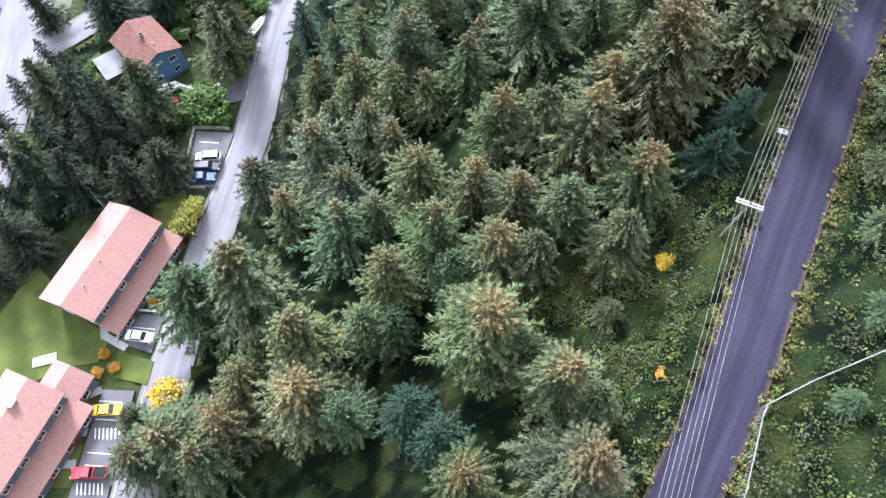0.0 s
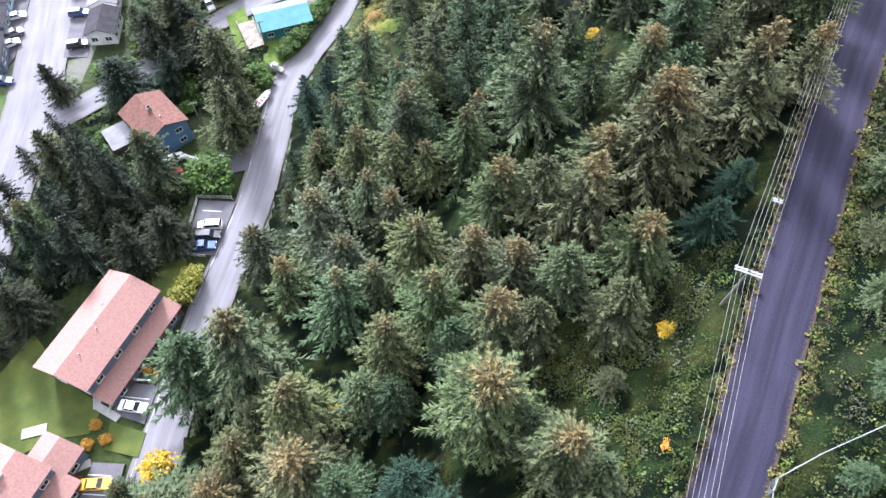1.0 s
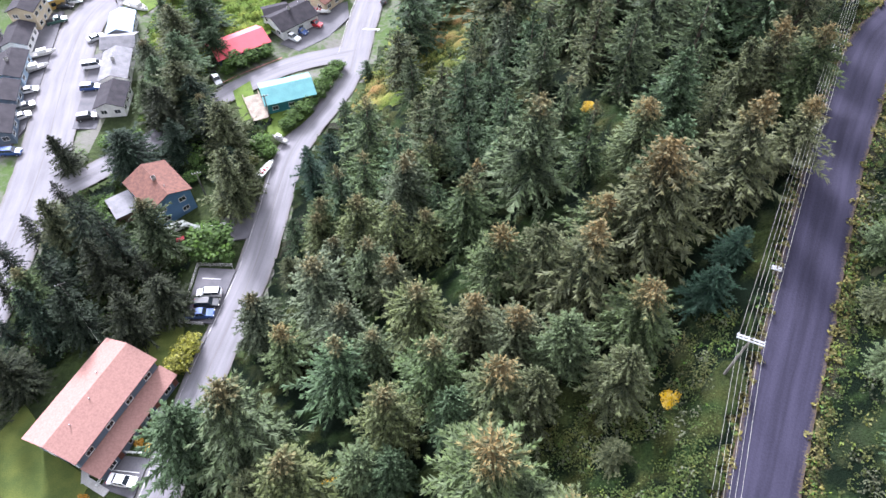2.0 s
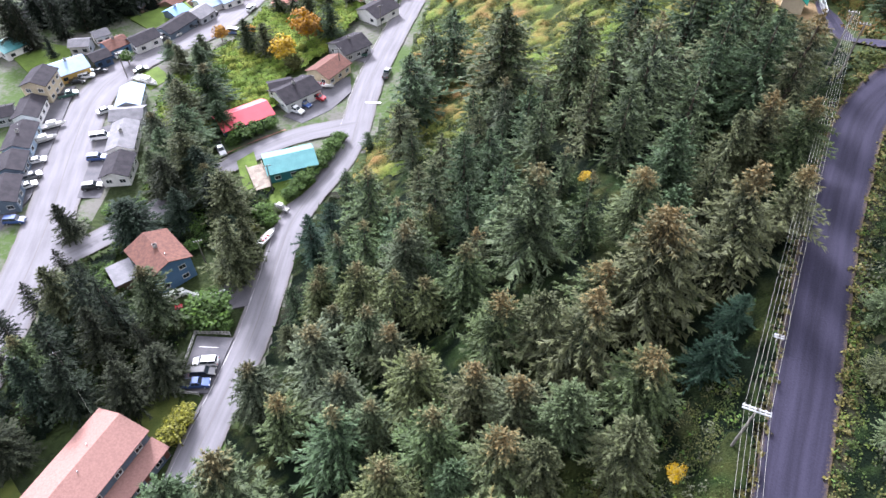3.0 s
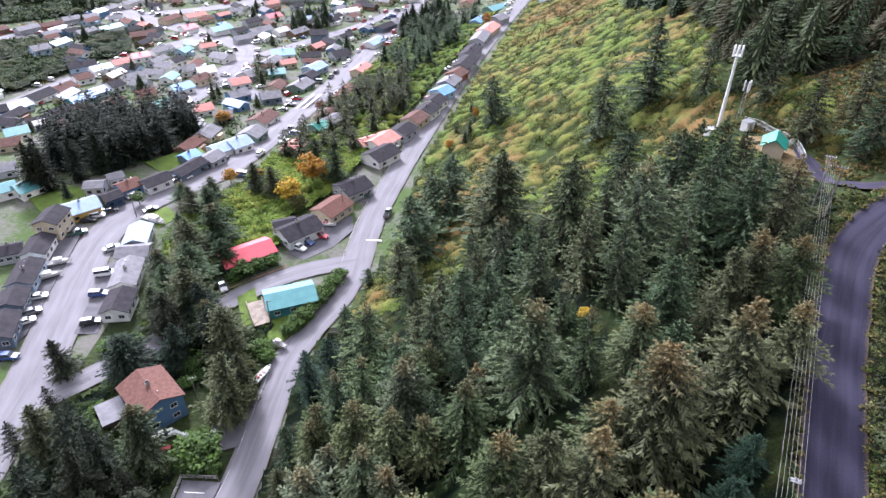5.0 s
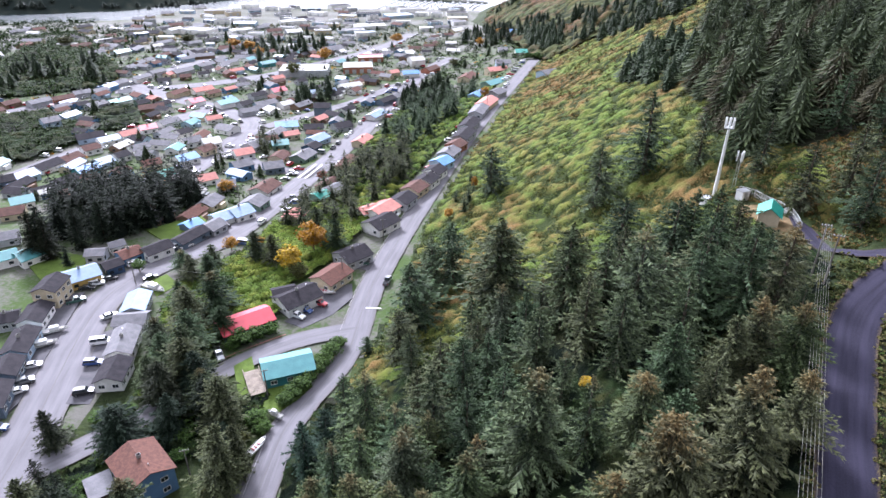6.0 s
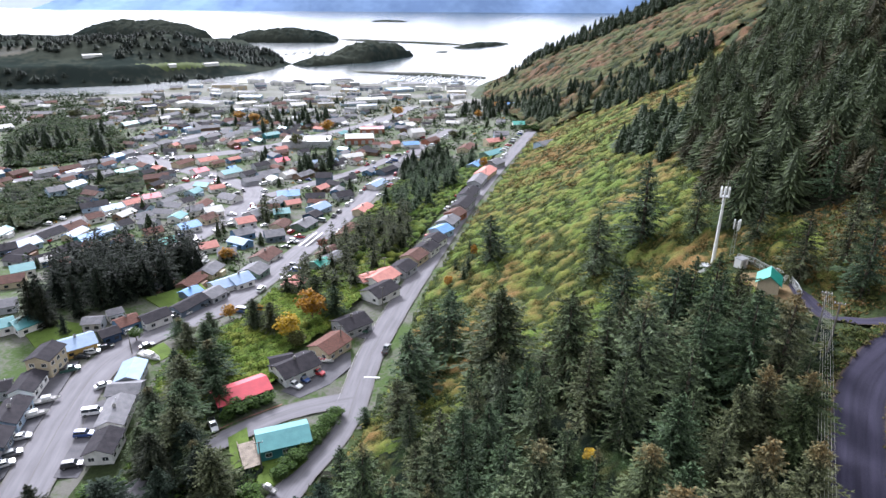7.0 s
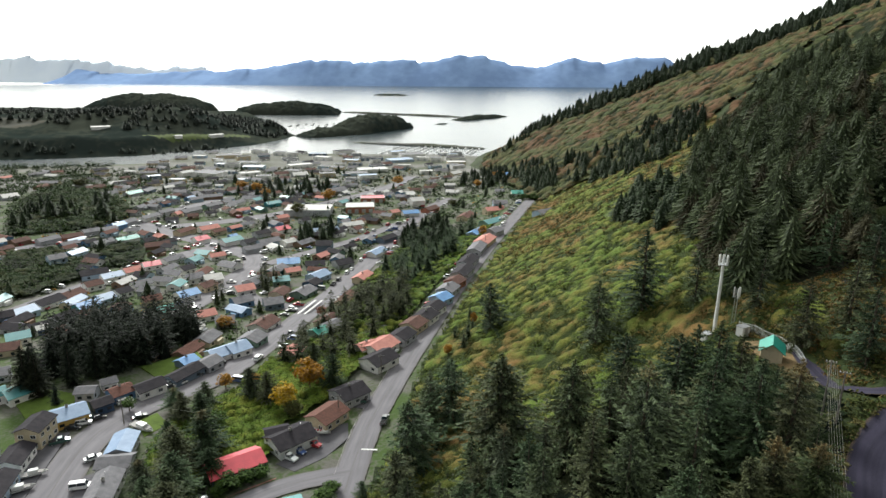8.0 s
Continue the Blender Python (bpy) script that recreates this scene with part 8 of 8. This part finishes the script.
def boat(x, y, yaw, length, label, mast=0.0, z=None, group="", seats=False):
    b = thing("boat", pose(x, y, at_land(x, y) + 0.35 if z is None else z, 0, 0, yaw), label, "boat", group)
    a, w = length / 2, length * 0.17
    bm = bmesh.new()
    rings = []
    for q, wide, keel in ((-1, 0.85, 0.0), (-0.4, 1.0, 0.0), (0.3, 0.9, 0.05), (0.75, 0.5, 0.2), (1.0, 0.04, 0.45)):
        rings.append([bm.verts.new(p) for p in ((q * a, -w * wide, 0.75 + 0.1 * (q > 0.5)), (q * a, -w * wide * 0.7, 0.15 + keel * 0.5), (q * a, 0, keel), (q * a, w * wide * 0.7, 0.15 + keel * 0.5), (q * a, w * wide, 0.75 + 0.1 * (q > 0.5)))])
    for r0, r1 in zip(rings[:-1], rings[1:]):
        for k in range(4):
            bm.faces.new((r0[k], r1[k], r1[k + 1], r0[k + 1]))
    bm.faces.new(rings[0])
    part("hull", bm, HULL, b)
    part("deck", boxes((-a * 0.95, -w * 0.75, 0.52, a * 0.45, w * 0.75, 0.6), (a * 0.1, -w * 0.5, 0.6, a * 0.7, w * 0.5, 0.85), bevel=0.04), CONCRETE if not seats else HULL, b)
    if seats:
        for k in range(3):
            part("seat", boxes((-a * 0.6 + k * 0.9, -0.35, 0.6, -a * 0.6 + k * 0.9 + 0.4, 0.35, 0.95), bevel=0.04), PAINTS["red"], b, "red boat seat")
        part("outboard_motor", boxes((-a - 0.45, -0.2, 0.5, -a + 0.05, 0.2, 1.15), bevel=0.08), PAINTS["black"], b)
    else:
        part("cabin", boxes((-a * 0.35, -w * 0.6, 0.6, a * 0.35, w * 0.6, 1.7), bevel=0.12), HULL, b)
    if mast:
        part("mast", rod(bmesh.new(), (0, 0, 0.6), (0, 0, mast), 0.09, 0.05, 5), METAL, b)
    return b


boat(-38.9, 98.8, 65, 5.6, "white open motor boat with red seats on the verge", seats=True)
boat(-34.6, 160.3, -15, 6.2, "white motor boat parked beside a house", seats=True)
boat(-37.5, 108.3, 150, 4.2, "small white covered boat beside the valley road")
boat(-86.4, 162.2, -28, 9.0, "long white covered boat on the lawn by the street")
boat(-103.8, 133.6, 30, 7.6, "white cabin boat parked before a house")
boat(-103.9, 139.9, 25, 6.6, "white cabin boat parked before a house")
harbour = random.Random(4)
for row in range(9):
    for k in range(13):
        if harbour.random() < 0.9:
            boat(-110 + k * 13 + harbour.uniform(-2, 2) + row * 3, 1092 + row * 12, 90 + harbour.uniform(-6, 6), harbour.uniform(9, 15), "white fishing boat moored in the harbour", harbour.uniform(7, 13), -0.2, "moored boats")
for row in range(4):
    for k in range(12):
        if harbour.random() < 0.8:
            boat(-390 + k * 17 + row * 14, 1560 + row * 28 + k * 4, 80 + harbour.uniform(-8, 8), harbour.uniform(12, 18), "white boat moored in the outer harbour", harbour.uniform(9, 15), -0.2, "moored boats")


# ---- poles, wires and masts ----
CERAMIC = paint("insulator_grey", (0.55, 0.56, 0.57), 0.3)
CABLE = surface("cable_aluminium", (0.36, 0.36, 0.3), (0.28, 0.28, 0.24), 1.0, 8.0, 0.7, 0.0)
LINE_TURN = 26.5


def utility_pole(x, y, high, yaw=0.0, arms=2, span=2.6, label="weathered wooden power pole with double crossarms"):
    p = thing("power_pole", pose(x, y, at_land(x, y), 0, 0, yaw), label, "pole", "power poles")
    part("pole", rod(bmesh.new(), (0, 0, -1.0), (0, 0, high), 0.17, 0.11, 8), POLE_WOOD, p)
    for k in range(arms):
        z = high - 0.35 - 0.0 * k
        off = 0.17 if k == 0 else -0.17
        arm = part("crossarm", boxes((-span / 2, off - 0.06, z - 0.07, span / 2, off + 0.06, z + 0.07), bevel=0.015), CERAMIC if arms > 1 else POLE_WOOD, p)
        for j in range(6 if span > 2 else 4):
            xx = -span / 2 + 0.1 + j * (span - 0.2) / (5 if span > 2 else 3)
            part("insulator", rod(bmesh.new(), (xx, off, z + 0.07), (xx, off, z + 0.3), 0.06, 0.04, 6), CERAMIC, arm)
    return p


POLES = [(x, y, top - at_land(x, y)) for x, y, top in ((17.6, -1.2, 92.0), (30.5, 31.3, 94.8), (38.6, 43.2, 90.4), (62.2, 93.0, 104.8))]
utility_pole(*POLES[0], LINE_TURN - 50)
utility_pole(*POLES[1], LINE_TURN - 50, 2, 2.7)
utility_pole(POLES[2][0], POLES[2][1], POLES[2][2], LINE_TURN - 50, 2, 1.1, "short power pole below the line beside the road")
utility_pole(*POLES[3], LINE_TURN - 50, 1, 1.6)
utility_pole(62.0, 89.0, 104.9 - at_land(62.0, 89.0), LINE_TURN - 50, 1, 1.6, "second weathered power pole beside the road bend")


def cable(a, b, sag, r=0.011, name="power_cable", label="thin sagging bare power cable"):
    a, b = Vector(a), Vector(b)
    n = 10
    pts = [a.lerp(b, k / n) - Vector((0, 0, sag * 4 * (k / n) * (1 - k / n))) for k in range(n + 1)]
    bm = tube([p - a for p in pts], r)
    ob = part(name, bm, CABLE, None, label)
    ob.location = a
    return tagged(ob, category="cable", group="power cables")


def arm_point(pole, j, count=6, span=2.6):
    x, y, high = pole
    off = -span / 2 + 0.1 + j * (span - 0.2) / (count - 1)
    c, s = math.cos(radians(LINE_TURN - 50)), math.sin(radians(LINE_TURN - 50))
    return x + c * off, y + s * off, at_land(x, y) + high - 0.05


for j in range(6):
    cable(arm_point(POLES[0], j), arm_point(POLES[1], j), 0.35)
    cable(arm_point(POLES[1], j), arm_point(POLES[3], j, 6, 1.5), 1.0)
for x, y, high, yaw in ((-50.1, 90.4, 8.0, 20), (-40.7, 114.8, 8.0, 20), (-93.0, 165.0, 8.5, 30), (-66.5, 62.0, 9.5, 30), (-30.6, 168.0, 8.0, 10), (-22.0, 222.0, 8.0, 20), (-20.5, 195, 8.0, 20), (3.0, 300.0, 8.5, 20), (-236.0, 486.0, 20.0, 0), (-148.0, 530.0, 17.0, 0), (25.0, 365.0, 8.5, 20), (-82.0, 235, 8.5, 20), (-134, 320, 8.5, 10)):
    utility_pole(x, y, high, yaw, 1, 1.8, "wooden street pole with a single crossarm")
cable((-93.0, 165.0, at_land(-93, 165) + 8.2), (-61.0, 158.0, at_land(-61, 158) + 7.0), 0.5)
cable((-93.3, 165.6, at_land(-93, 165) + 7.6), (-60.4, 159.0, at_land(-61, 158) + 6.6), 0.5)
cable((-66.5, 62.0, at_land(-66.5, 62) + 9.1), (-57.5, 52.0, at_land(-57.5, 52) + 6.5), 0.4)


def lattice_mast(x, y, high, wide, label):
    m = thing("lattice_mast", pose(x, y, at_land(x, y)), label, "mast")
    legs = [(wide / 2 * math.cos(a), wide / 2 * math.sin(a)) for a in (0.5, 2.6, 4.7)]
    for lx, ly in legs:
        part("leg", rod(bmesh.new(), (lx, ly, -0.5), (lx * 0.7, ly * 0.7, high), 0.05, 0.04, 5), METAL, m)
    n = int(high / 0.9)
    for k in range(n):
        f0, f1 = 1 - 0.3 * k / n, 1 - 0.3 * (k + 1) / n
        for j in range(3):
            (ax, ay), (bx, by) = legs[j], legs[(j + 1) % 3]
            part("brace", rod(bmesh.new(), (ax * f0, ay * f0, high * k / n), (bx * f1, by * f1, high * (k + 1) / n), 0.025, sides=4), METAL, m)
    return m


def antenna_cluster(mast, z, count, reach, tall):
    for k in range(count):
        a = k * math.tau / count + 0.4
        c, s = math.cos(a), math.sin(a)
        part("antenna_arm", rod(bmesh.new(), (0, 0, z), (c * reach, s * reach, z), 0.05, sides=5), METAL, mast)
        bm = boxes((-0.12, -0.2, -tall / 2, 0.12, 0.2, tall / 2), bevel=0.03)
        panel = part("antenna_panel", bm, TRIM, mast, "white antenna panel")
        panel.matrix_basis = pose(c * reach, s * reach, z, 0, 0, math.degrees(a))


MAST_HIGH = 19.0
monopole = thing("cell_mast", pose(63.2, 137.4, at_land(63.2, 137.4)), "tall pale steel monopole mast with white antenna panels", "mast")
part("shaft", rod(bmesh.new(), (0, 0, -1), (0, 0, MAST_HIGH), 0.44, 0.26, 14), TRIM, monopole)
part("platform", rod(bmesh.new(), (0, 0, MAST_HIGH - 2.3), (0, 0, MAST_HIGH - 2.1), 1.0, sides=12), METAL, monopole)
antenna_cluster(monopole, MAST_HIGH - 1.2, 4, 1.15, 2.1)
part("whip", rod(bmesh.new(), (0.3, 0, MAST_HIGH), (0.3, 0, MAST_HIGH + 1.9), 0.05, 0.02, 5), METAL, monopole)
second_mast = lattice_mast(67.1, 136.9, 8.6, 0.9, "short lattice mast with white antenna panels")
antenna_cluster(second_mast, 7.8, 3, 0.7, 2.4)
cabin_hut = house(64.4, 114.4, 62, 4.6, 3.8, "cream", "green", 1, rise=1.4, sides=(1, 1), z=at_land(64.4, 114.4) - 0.6, detail=0, group="mast compound huts", label="small equipment hut with a green metal roof")
for x, y, s in ((60.6, 135.0, 2.0), (66.4, 130.6, 2.2)):
    box_thing = thing("equipment_cabinet", pose(x, y, at_land(x, y) - 0.2, 0, 0, 25), "white equipment cabinet at the foot of the mast", "cabinet", "mast compound cabinets")
    part("body", boxes((-s / 2, -0.9, 0, s / 2, 0.9, 2.2), bevel=0.04), TRIM, box_thing)
    part("roof", boxes((-s / 2 - 0.1, -1.0, 2.2, s / 2 + 0.1, 1.0, 2.32)), METAL, box_thing)
    part("door", boxes((-0.45, -0.94, 0.15, 0.45, -0.9, 2.0)), METAL, box_thing)

# the yard of the blue house
lean_to = thing("shed", pose(-66.0, 86.6, at_land(-66, 86.6), 0, 0, -52), "low shed with a pale flat roof beside the blue house", "shed")
part("wall", boxes((-3.0, -2.2, -0.5, 3.0, 2.2, 2.4)), WALLS["brown"], lean_to)
part("roof", boxes((-3.3, -2.5, 2.4, 3.3, 2.5, 2.56), bevel=0.02), ROOFS["grey"], lean_to)
part("door", boxes((-0.6, -2.26, 0, 0.6, -2.2, 2.0)), DOOR_PAINT, lean_to)
low_wall = thing("garden_wall", pose(0, 0, 0), "curving white low garden wall before the blue house", "wall")
wall_line = ribbon_points([(-53.5, 83.6), (-50.9, 82.4), (-47.4, 82.0), (-44.4, 83.2)], 0.8)
wall_bm = tube([Vector((x, y, at_land(x, y) + 0.4)) for x, y in wall_line], 0.55, 6)
part("wall", wall_bm, TRIM, low_wall)
junk = random.Random(12)
for k in range(26):
    x, y, s = -67.4 + junk.uniform(-2.6, 2.6), 79.6 + junk.uniform(-3.2, 3.2), junk.uniform(0.4, 1.3)
    heap = thing("crate", pose(x, y, at_land(x, y) + 0.05, junk.uniform(-8, 8), junk.uniform(-8, 8), junk.uniform(0, 180)), "discarded pale crate in the cluttered yard", "crate", "yard clutter")
    part("body", boxes((-s / 2, -s / 3, 0, s / 2, s / 3, s * 0.5), bevel=0.03), junk.choice((TRIM, PLANKS, METAL, PLANKS)), heap)
    part("lid", boxes((-s / 2 - 0.03, -s / 3 - 0.03, s * 0.5, s / 2 + 0.03, s / 3 + 0.03, s * 0.5 + 0.05)), junk.choice((TRIM, PLANKS)), heap)
cart = thing("garden_cart", pose(-52.8, 79.1, at_land(-52.8, 79.1) + 0.3, 0, 0, 20), "red garden cart on the driveway", "cart")
part("tray", boxes((-0.8, -0.5, 0, 0.8, 0.5, 0.45), bevel=0.05), PAINTS["red"], cart)
for sgn in (-1, 1):
    part("wheel", rod(bmesh.new(), (-0.3, sgn * 0.5, 0.0), (-0.3, sgn * 0.6, 0.0), 0.3, sides=10), RUBBER, cart)
deck = thing("deck", pose(-44.8, 119.1, at_land(-44.8, 119.1), 0, 0, 26), "large weathered wooden deck beside the teal-roofed house", "deck")
for k in range(31):
    part("plank", boxes((-1.95, -4.65 + 0.3 * k, 0.9, 1.95, -4.38 + 0.3 * k, 0.95)), PLANKS, deck)
for sx in (-1.9, 1.9):
    for sy in (-4.5, -1.5, 1.5, 4.5):
        part("post", boxes((sx - 0.07, sy - 0.07, -0.4, sx + 0.07, sy + 0.07, 1.85)), PLANKS, deck)
    part("handrail", boxes((sx - 0.08, -4.6, 1.85, sx + 0.08, 4.6, 1.93)), PLANKS, deck)


# ---- harbour side ----
def hall(x, y, yaw, length, width, high, wall, roof, label, bays=4):
    """A flat-roofed hall with a parapet and loading doors."""
    h = thing("warehouse", pose(x, y, at_land(x, y), 0, 0, yaw), label, "warehouse", "harbour buildings")
    a, b = length / 2, width / 2
    part("wall", boxes((-a, -b, -3, a, b, high)), WALLS[wall], h)
    part("roof", boxes((-a + 0.25, -b + 0.25, high, a - 0.25, b - 0.25, high + 0.08)), ROOFS[roof], h)
    part("parapet", boxes((-a, -b, high + 0.002, a, -b + 0.25, high + 0.5), (-a, b - 0.25, high + 0.002, a, b, high + 0.5), (-a, -b + 0.25, high + 0.002, -a + 0.25, b - 0.25, high + 0.5), (a - 0.25, -b + 0.25, high + 0.002, a, b - 0.25, high + 0.5)), TRIM, h)
    for k in range(bays):
        xx = -a + (k + 0.5) * length / bays
        part("loading_door", boxes((xx - 1.6, -b - 0.05, 0.2, xx + 1.6, -b, 3.4)), METAL, h)
    return h


hall(-113, 525, 3, 38, 24, 5.5, "grey", "white", "long grey hall with a white flat roof")
hall(-72, 540, 8, 24, 20, 5.0, "brick", "white", "brick red hall with a pale flat roof")
hall(-66, 585, 8, 22, 14, 4.5, "brick", "red", "low red-trimmed store with a flat roof", 3)
town_rng = random.Random(21)
HARBOUR_WALLS, HARBOUR_ROOFS = ("white", "grey", "pale_blue", "white", "cream", "white", "slate"), ("grey", "dark", "white", "pale_blue", "grey", "white", "grey", "dark")
placed_halls = []
LOW_HOUSES = []
tries = 0
while len(placed_halls) < 150 and tries < 6000:
    tries += 1
    y = town_rng.uniform(610, 1085)
    x = town_rng.uniform(max(-330 - (y - 610) * 0.35, float(np.interp(y, (600, 800, 884, 943, 1065, 1085), (-600, -600, -600, -420, -395, -370)))), 15 + (y - 610) * 0.02)
    size = town_rng.uniform(10, 18) if y < 760 else town_rng.uniform(14, 40)
    if any(math.hypot(x - px, y - py) < (size + ps) * 0.62 for px, py, ps in placed_halls) or math.hypot(x + 66, y - 585) < 30 or min(np.hypot(line[:, 0] - x, line[:, 1] - y).min() - wide for line, wide in ROADS.values()) < size * 0.4:
        continue
    placed_halls.append((x, y, size))
    if y > 720 and town_rng.random() < 0.5:
        hall(x, y, town_rng.uniform(-25, 35), size, size * town_rng.uniform(0.4, 0.7), town_rng.uniform(3.5, 6), town_rng.choice(HARBOUR_WALLS), town_rng.choice(HARBOUR_ROOFS), "pale harbour hall with a flat roof", 2)
    else:
        LOW_HOUSES.append((x, y, town_rng.uniform(-40, 60), min(size, 22) * 0.8, min(size, 22) * 0.5, town_rng.choice(("white", "grey", "pale_blue", "cream", "white")), town_rng.choice(("dark", "grey", "rust", "grey", "white"))))



def far_houses(rows, label):
    """Small gabled houses far off, in one mesh: (x, y, yaw, length, width, wall, roof), each with eaves, a lower porch and dark windows."""
    tones = [WALLS[k] for k in WALLS] + [ROOFS[k] for k in ROOFS] + [GLASS]
    order = list(WALLS) + ["roof " + k for k in ROOFS] + ["glass"]
    verts, faces, slots = [], [], []

    def add(points, loops, slot, m):
        k = len(verts)
        verts.extend(tuple(m @ Vector(p)) for p in points)
        faces.extend(tuple(k + i for i in loop) for loop in loops)
        slots.extend([slot] * len(loops))

    cuboid = ((0, 2, 6, 4), (1, 5, 7, 3), (0, 4, 5, 1), (2, 3, 7, 6), (0, 1, 3, 2), (4, 6, 7, 5))
    for x, y, yaw, length, width, wall, roof in rows:
        m = pose(x, y, min(at_land(x + a, y + b) for a in (-3, 3) for b in (-3, 3)), 0, 0, yaw)
        a, b, high, rise = length / 2, width / 2, 2.9, width * 0.22
        add([(p, q, z) for p in (-a, a) for q, z in ((-b, -2), (b, -2), (b, high), (0, high + rise), (-b, high))], ((0, 4, 3, 2, 1), (5, 6, 7, 8, 9), (1, 2, 7, 6), (4, 0, 5, 9)), order.index(wall), m)
        o, t = 0.45, 0.18
        for sgn in (-1, 1):
            add([(p, q, z + lift) for p in (-a - o, a + o) for q, z in ((sgn * (b + o), high - rise / b * o), (0, high + rise)) for lift in (0.02, t)], ((1, 5, 7, 3), (0, 2, 6, 4), (0, 4, 5, 1), (0, 1, 3, 2), (4, 6, 7, 5)), order.index("roof " + roof), m)
        for px, py, wx, wy in ((-a * 0.5, -b, 0.7, 0.05), (a * 0.45, -b, 0.9, 0.05), (-a, b * 0.1, 0.05, 0.8), (a, -b * 0.3, 0.05, 0.7), (a * 0.3, b, 0.8, 0.05)):
            add([(px + i * wx, py + j * wy, 1.6 + k * 0.5) for i in (-1, 1) for j in (-1, 1) for k in (-1, 1)], cuboid, len(tones) - 1, m)
        add([(a * 0.2 + i * a * 0.35, -b - 0.9 + j * 0.9, 1.0 + k * 1.3) for i in (-1, 1) for j in (-1, 0.99) for k in (-1, 1)], cuboid, order.index(wall), m)
    data = mesh_of("far_houses", verts, faces, tones)
    data.polygons.foreach_set("material_index", np.array(slots, np.int32))
    return tagged(new("far_houses", data), label, "houses", kind="stuff")


# more houses between the streets
HOUSE_SPOTS = [(o.matrix_basis.translation.x, o.matrix_basis.translation.y) for o in scene.objects if o.name.split(".")[0] == "house"]
tries = filled = 0
while filled < 190 and tries < 16000:
    tries += 1
    y = town_rng.uniform(215, 640)
    x = town_rng.uniform(-380, min(-62 + 0.1 * (y - 300), -20 + 0.1 * (y - 300)))
    if x < -200 and 430 < y < 620 and x < -262:
        continue
    spot = (np.array([x]), np.array([y]))
    if any(inside(*spot, wood)[0] for wood in (WEST_BRUSH, MIDDLE_BRUSH, WEST_RISE)):
        continue
    if any(math.hypot(x - a, y - b) < 10.5 for a, b in HOUSE_SPOTS) or math.hypot(x + 113, y - 525) < 30 or math.hypot(x + 72, y - 545) < 28 or math.hypot(x + 66, y - 585) < 24:
        continue
    gaps = [(np.hypot(line[:, 0] - x, line[:, 1] - y) - wide / 2, line) for line, wide in ROADS.values()]
    away, line = min(((g.min(), l) for g, l in gaps), key=lambda g: g[0])
    if away < 7.5 or away > 42:
        continue
    k = int(np.hypot(line[:, 0] - x, line[:, 1] - y).argmin())
    d = line[min(k + 1, len(line) - 1)] - line[max(k - 1, 0)]
    HOUSE_SPOTS.append((x, y))
    filled += 1
    LOW_HOUSES.append((x, y, math.degrees(math.atan2(d[1], d[0])) + town_rng.choice((0, 0, 90)), town_rng.uniform(7.5, 11.5), town_rng.uniform(6.0, 7.6), town_rng.choice(("white", "grey", "pale_blue", "cream", "brown", "white", "white", "green", "blue")), town_rng.choice(("dark", "grey", "rust", "grey", "white", "dark", "grey", "pale_blue", "dark", "brown", "rust", "dark", "grey", "salmon", "teal", "dark", "brown"))))
far_houses(LOW_HOUSES, "small gabled houses of the town with grey, brown and coloured roofs")


# scattered houses on the low shore west of the town
shore_rng = random.Random(21)
for x, y in ((-330, 655), (-352, 690), (-378, 660), (-400, 720), (-350, 750), (-430, 690), (-372, 800), (-420, 780), (-470, 760), (-340, 810), (-450, 830), (-500, 800)):
    house(x, y, shore_rng.uniform(-40, 60), shore_rng.uniform(11, 20), shore_rng.uniform(8, 11), shore_rng.choice(("white", "grey", "cream")), shore_rng.choice(("grey", "white", "dark")), detail=0)
for x, y, yaw, wall_tone, roof_tone in ((-141, 177, 40, "white", "teal"), (-150, 193, 30, "grey", "grey"), (-140, 203, 45, "grey", "dark"), (-147, 168, 60, "cream", "dark")):
    house(x, y, yaw, 9.5, 7.0, wall_tone, roof_tone, detail=2)
for x, y, h in ((-131.4, 180.8, 17), (-129.6, 182.6, 16), (-126.8, 180.1, 15), (-134.5, 190, 15), (-119, 176, 7), (-122, 190, 15), (-117, 196, 15)):
    spruce(x, y, h, h * 0.3, "deep", "spruces between the houses")
for x, y, r in ((64.5, 517.5, 2.6), (68.5, 518.5, 3.0), (72.5, 519.5, 2.8), (76.5, 517.0, 2.6), (66.0, 521.5, 3.2), (74.5, 522.5, 3.2)):
    bush(x, y, r, r * 1.6, BROADLEAF, "green bush at the end of the street")
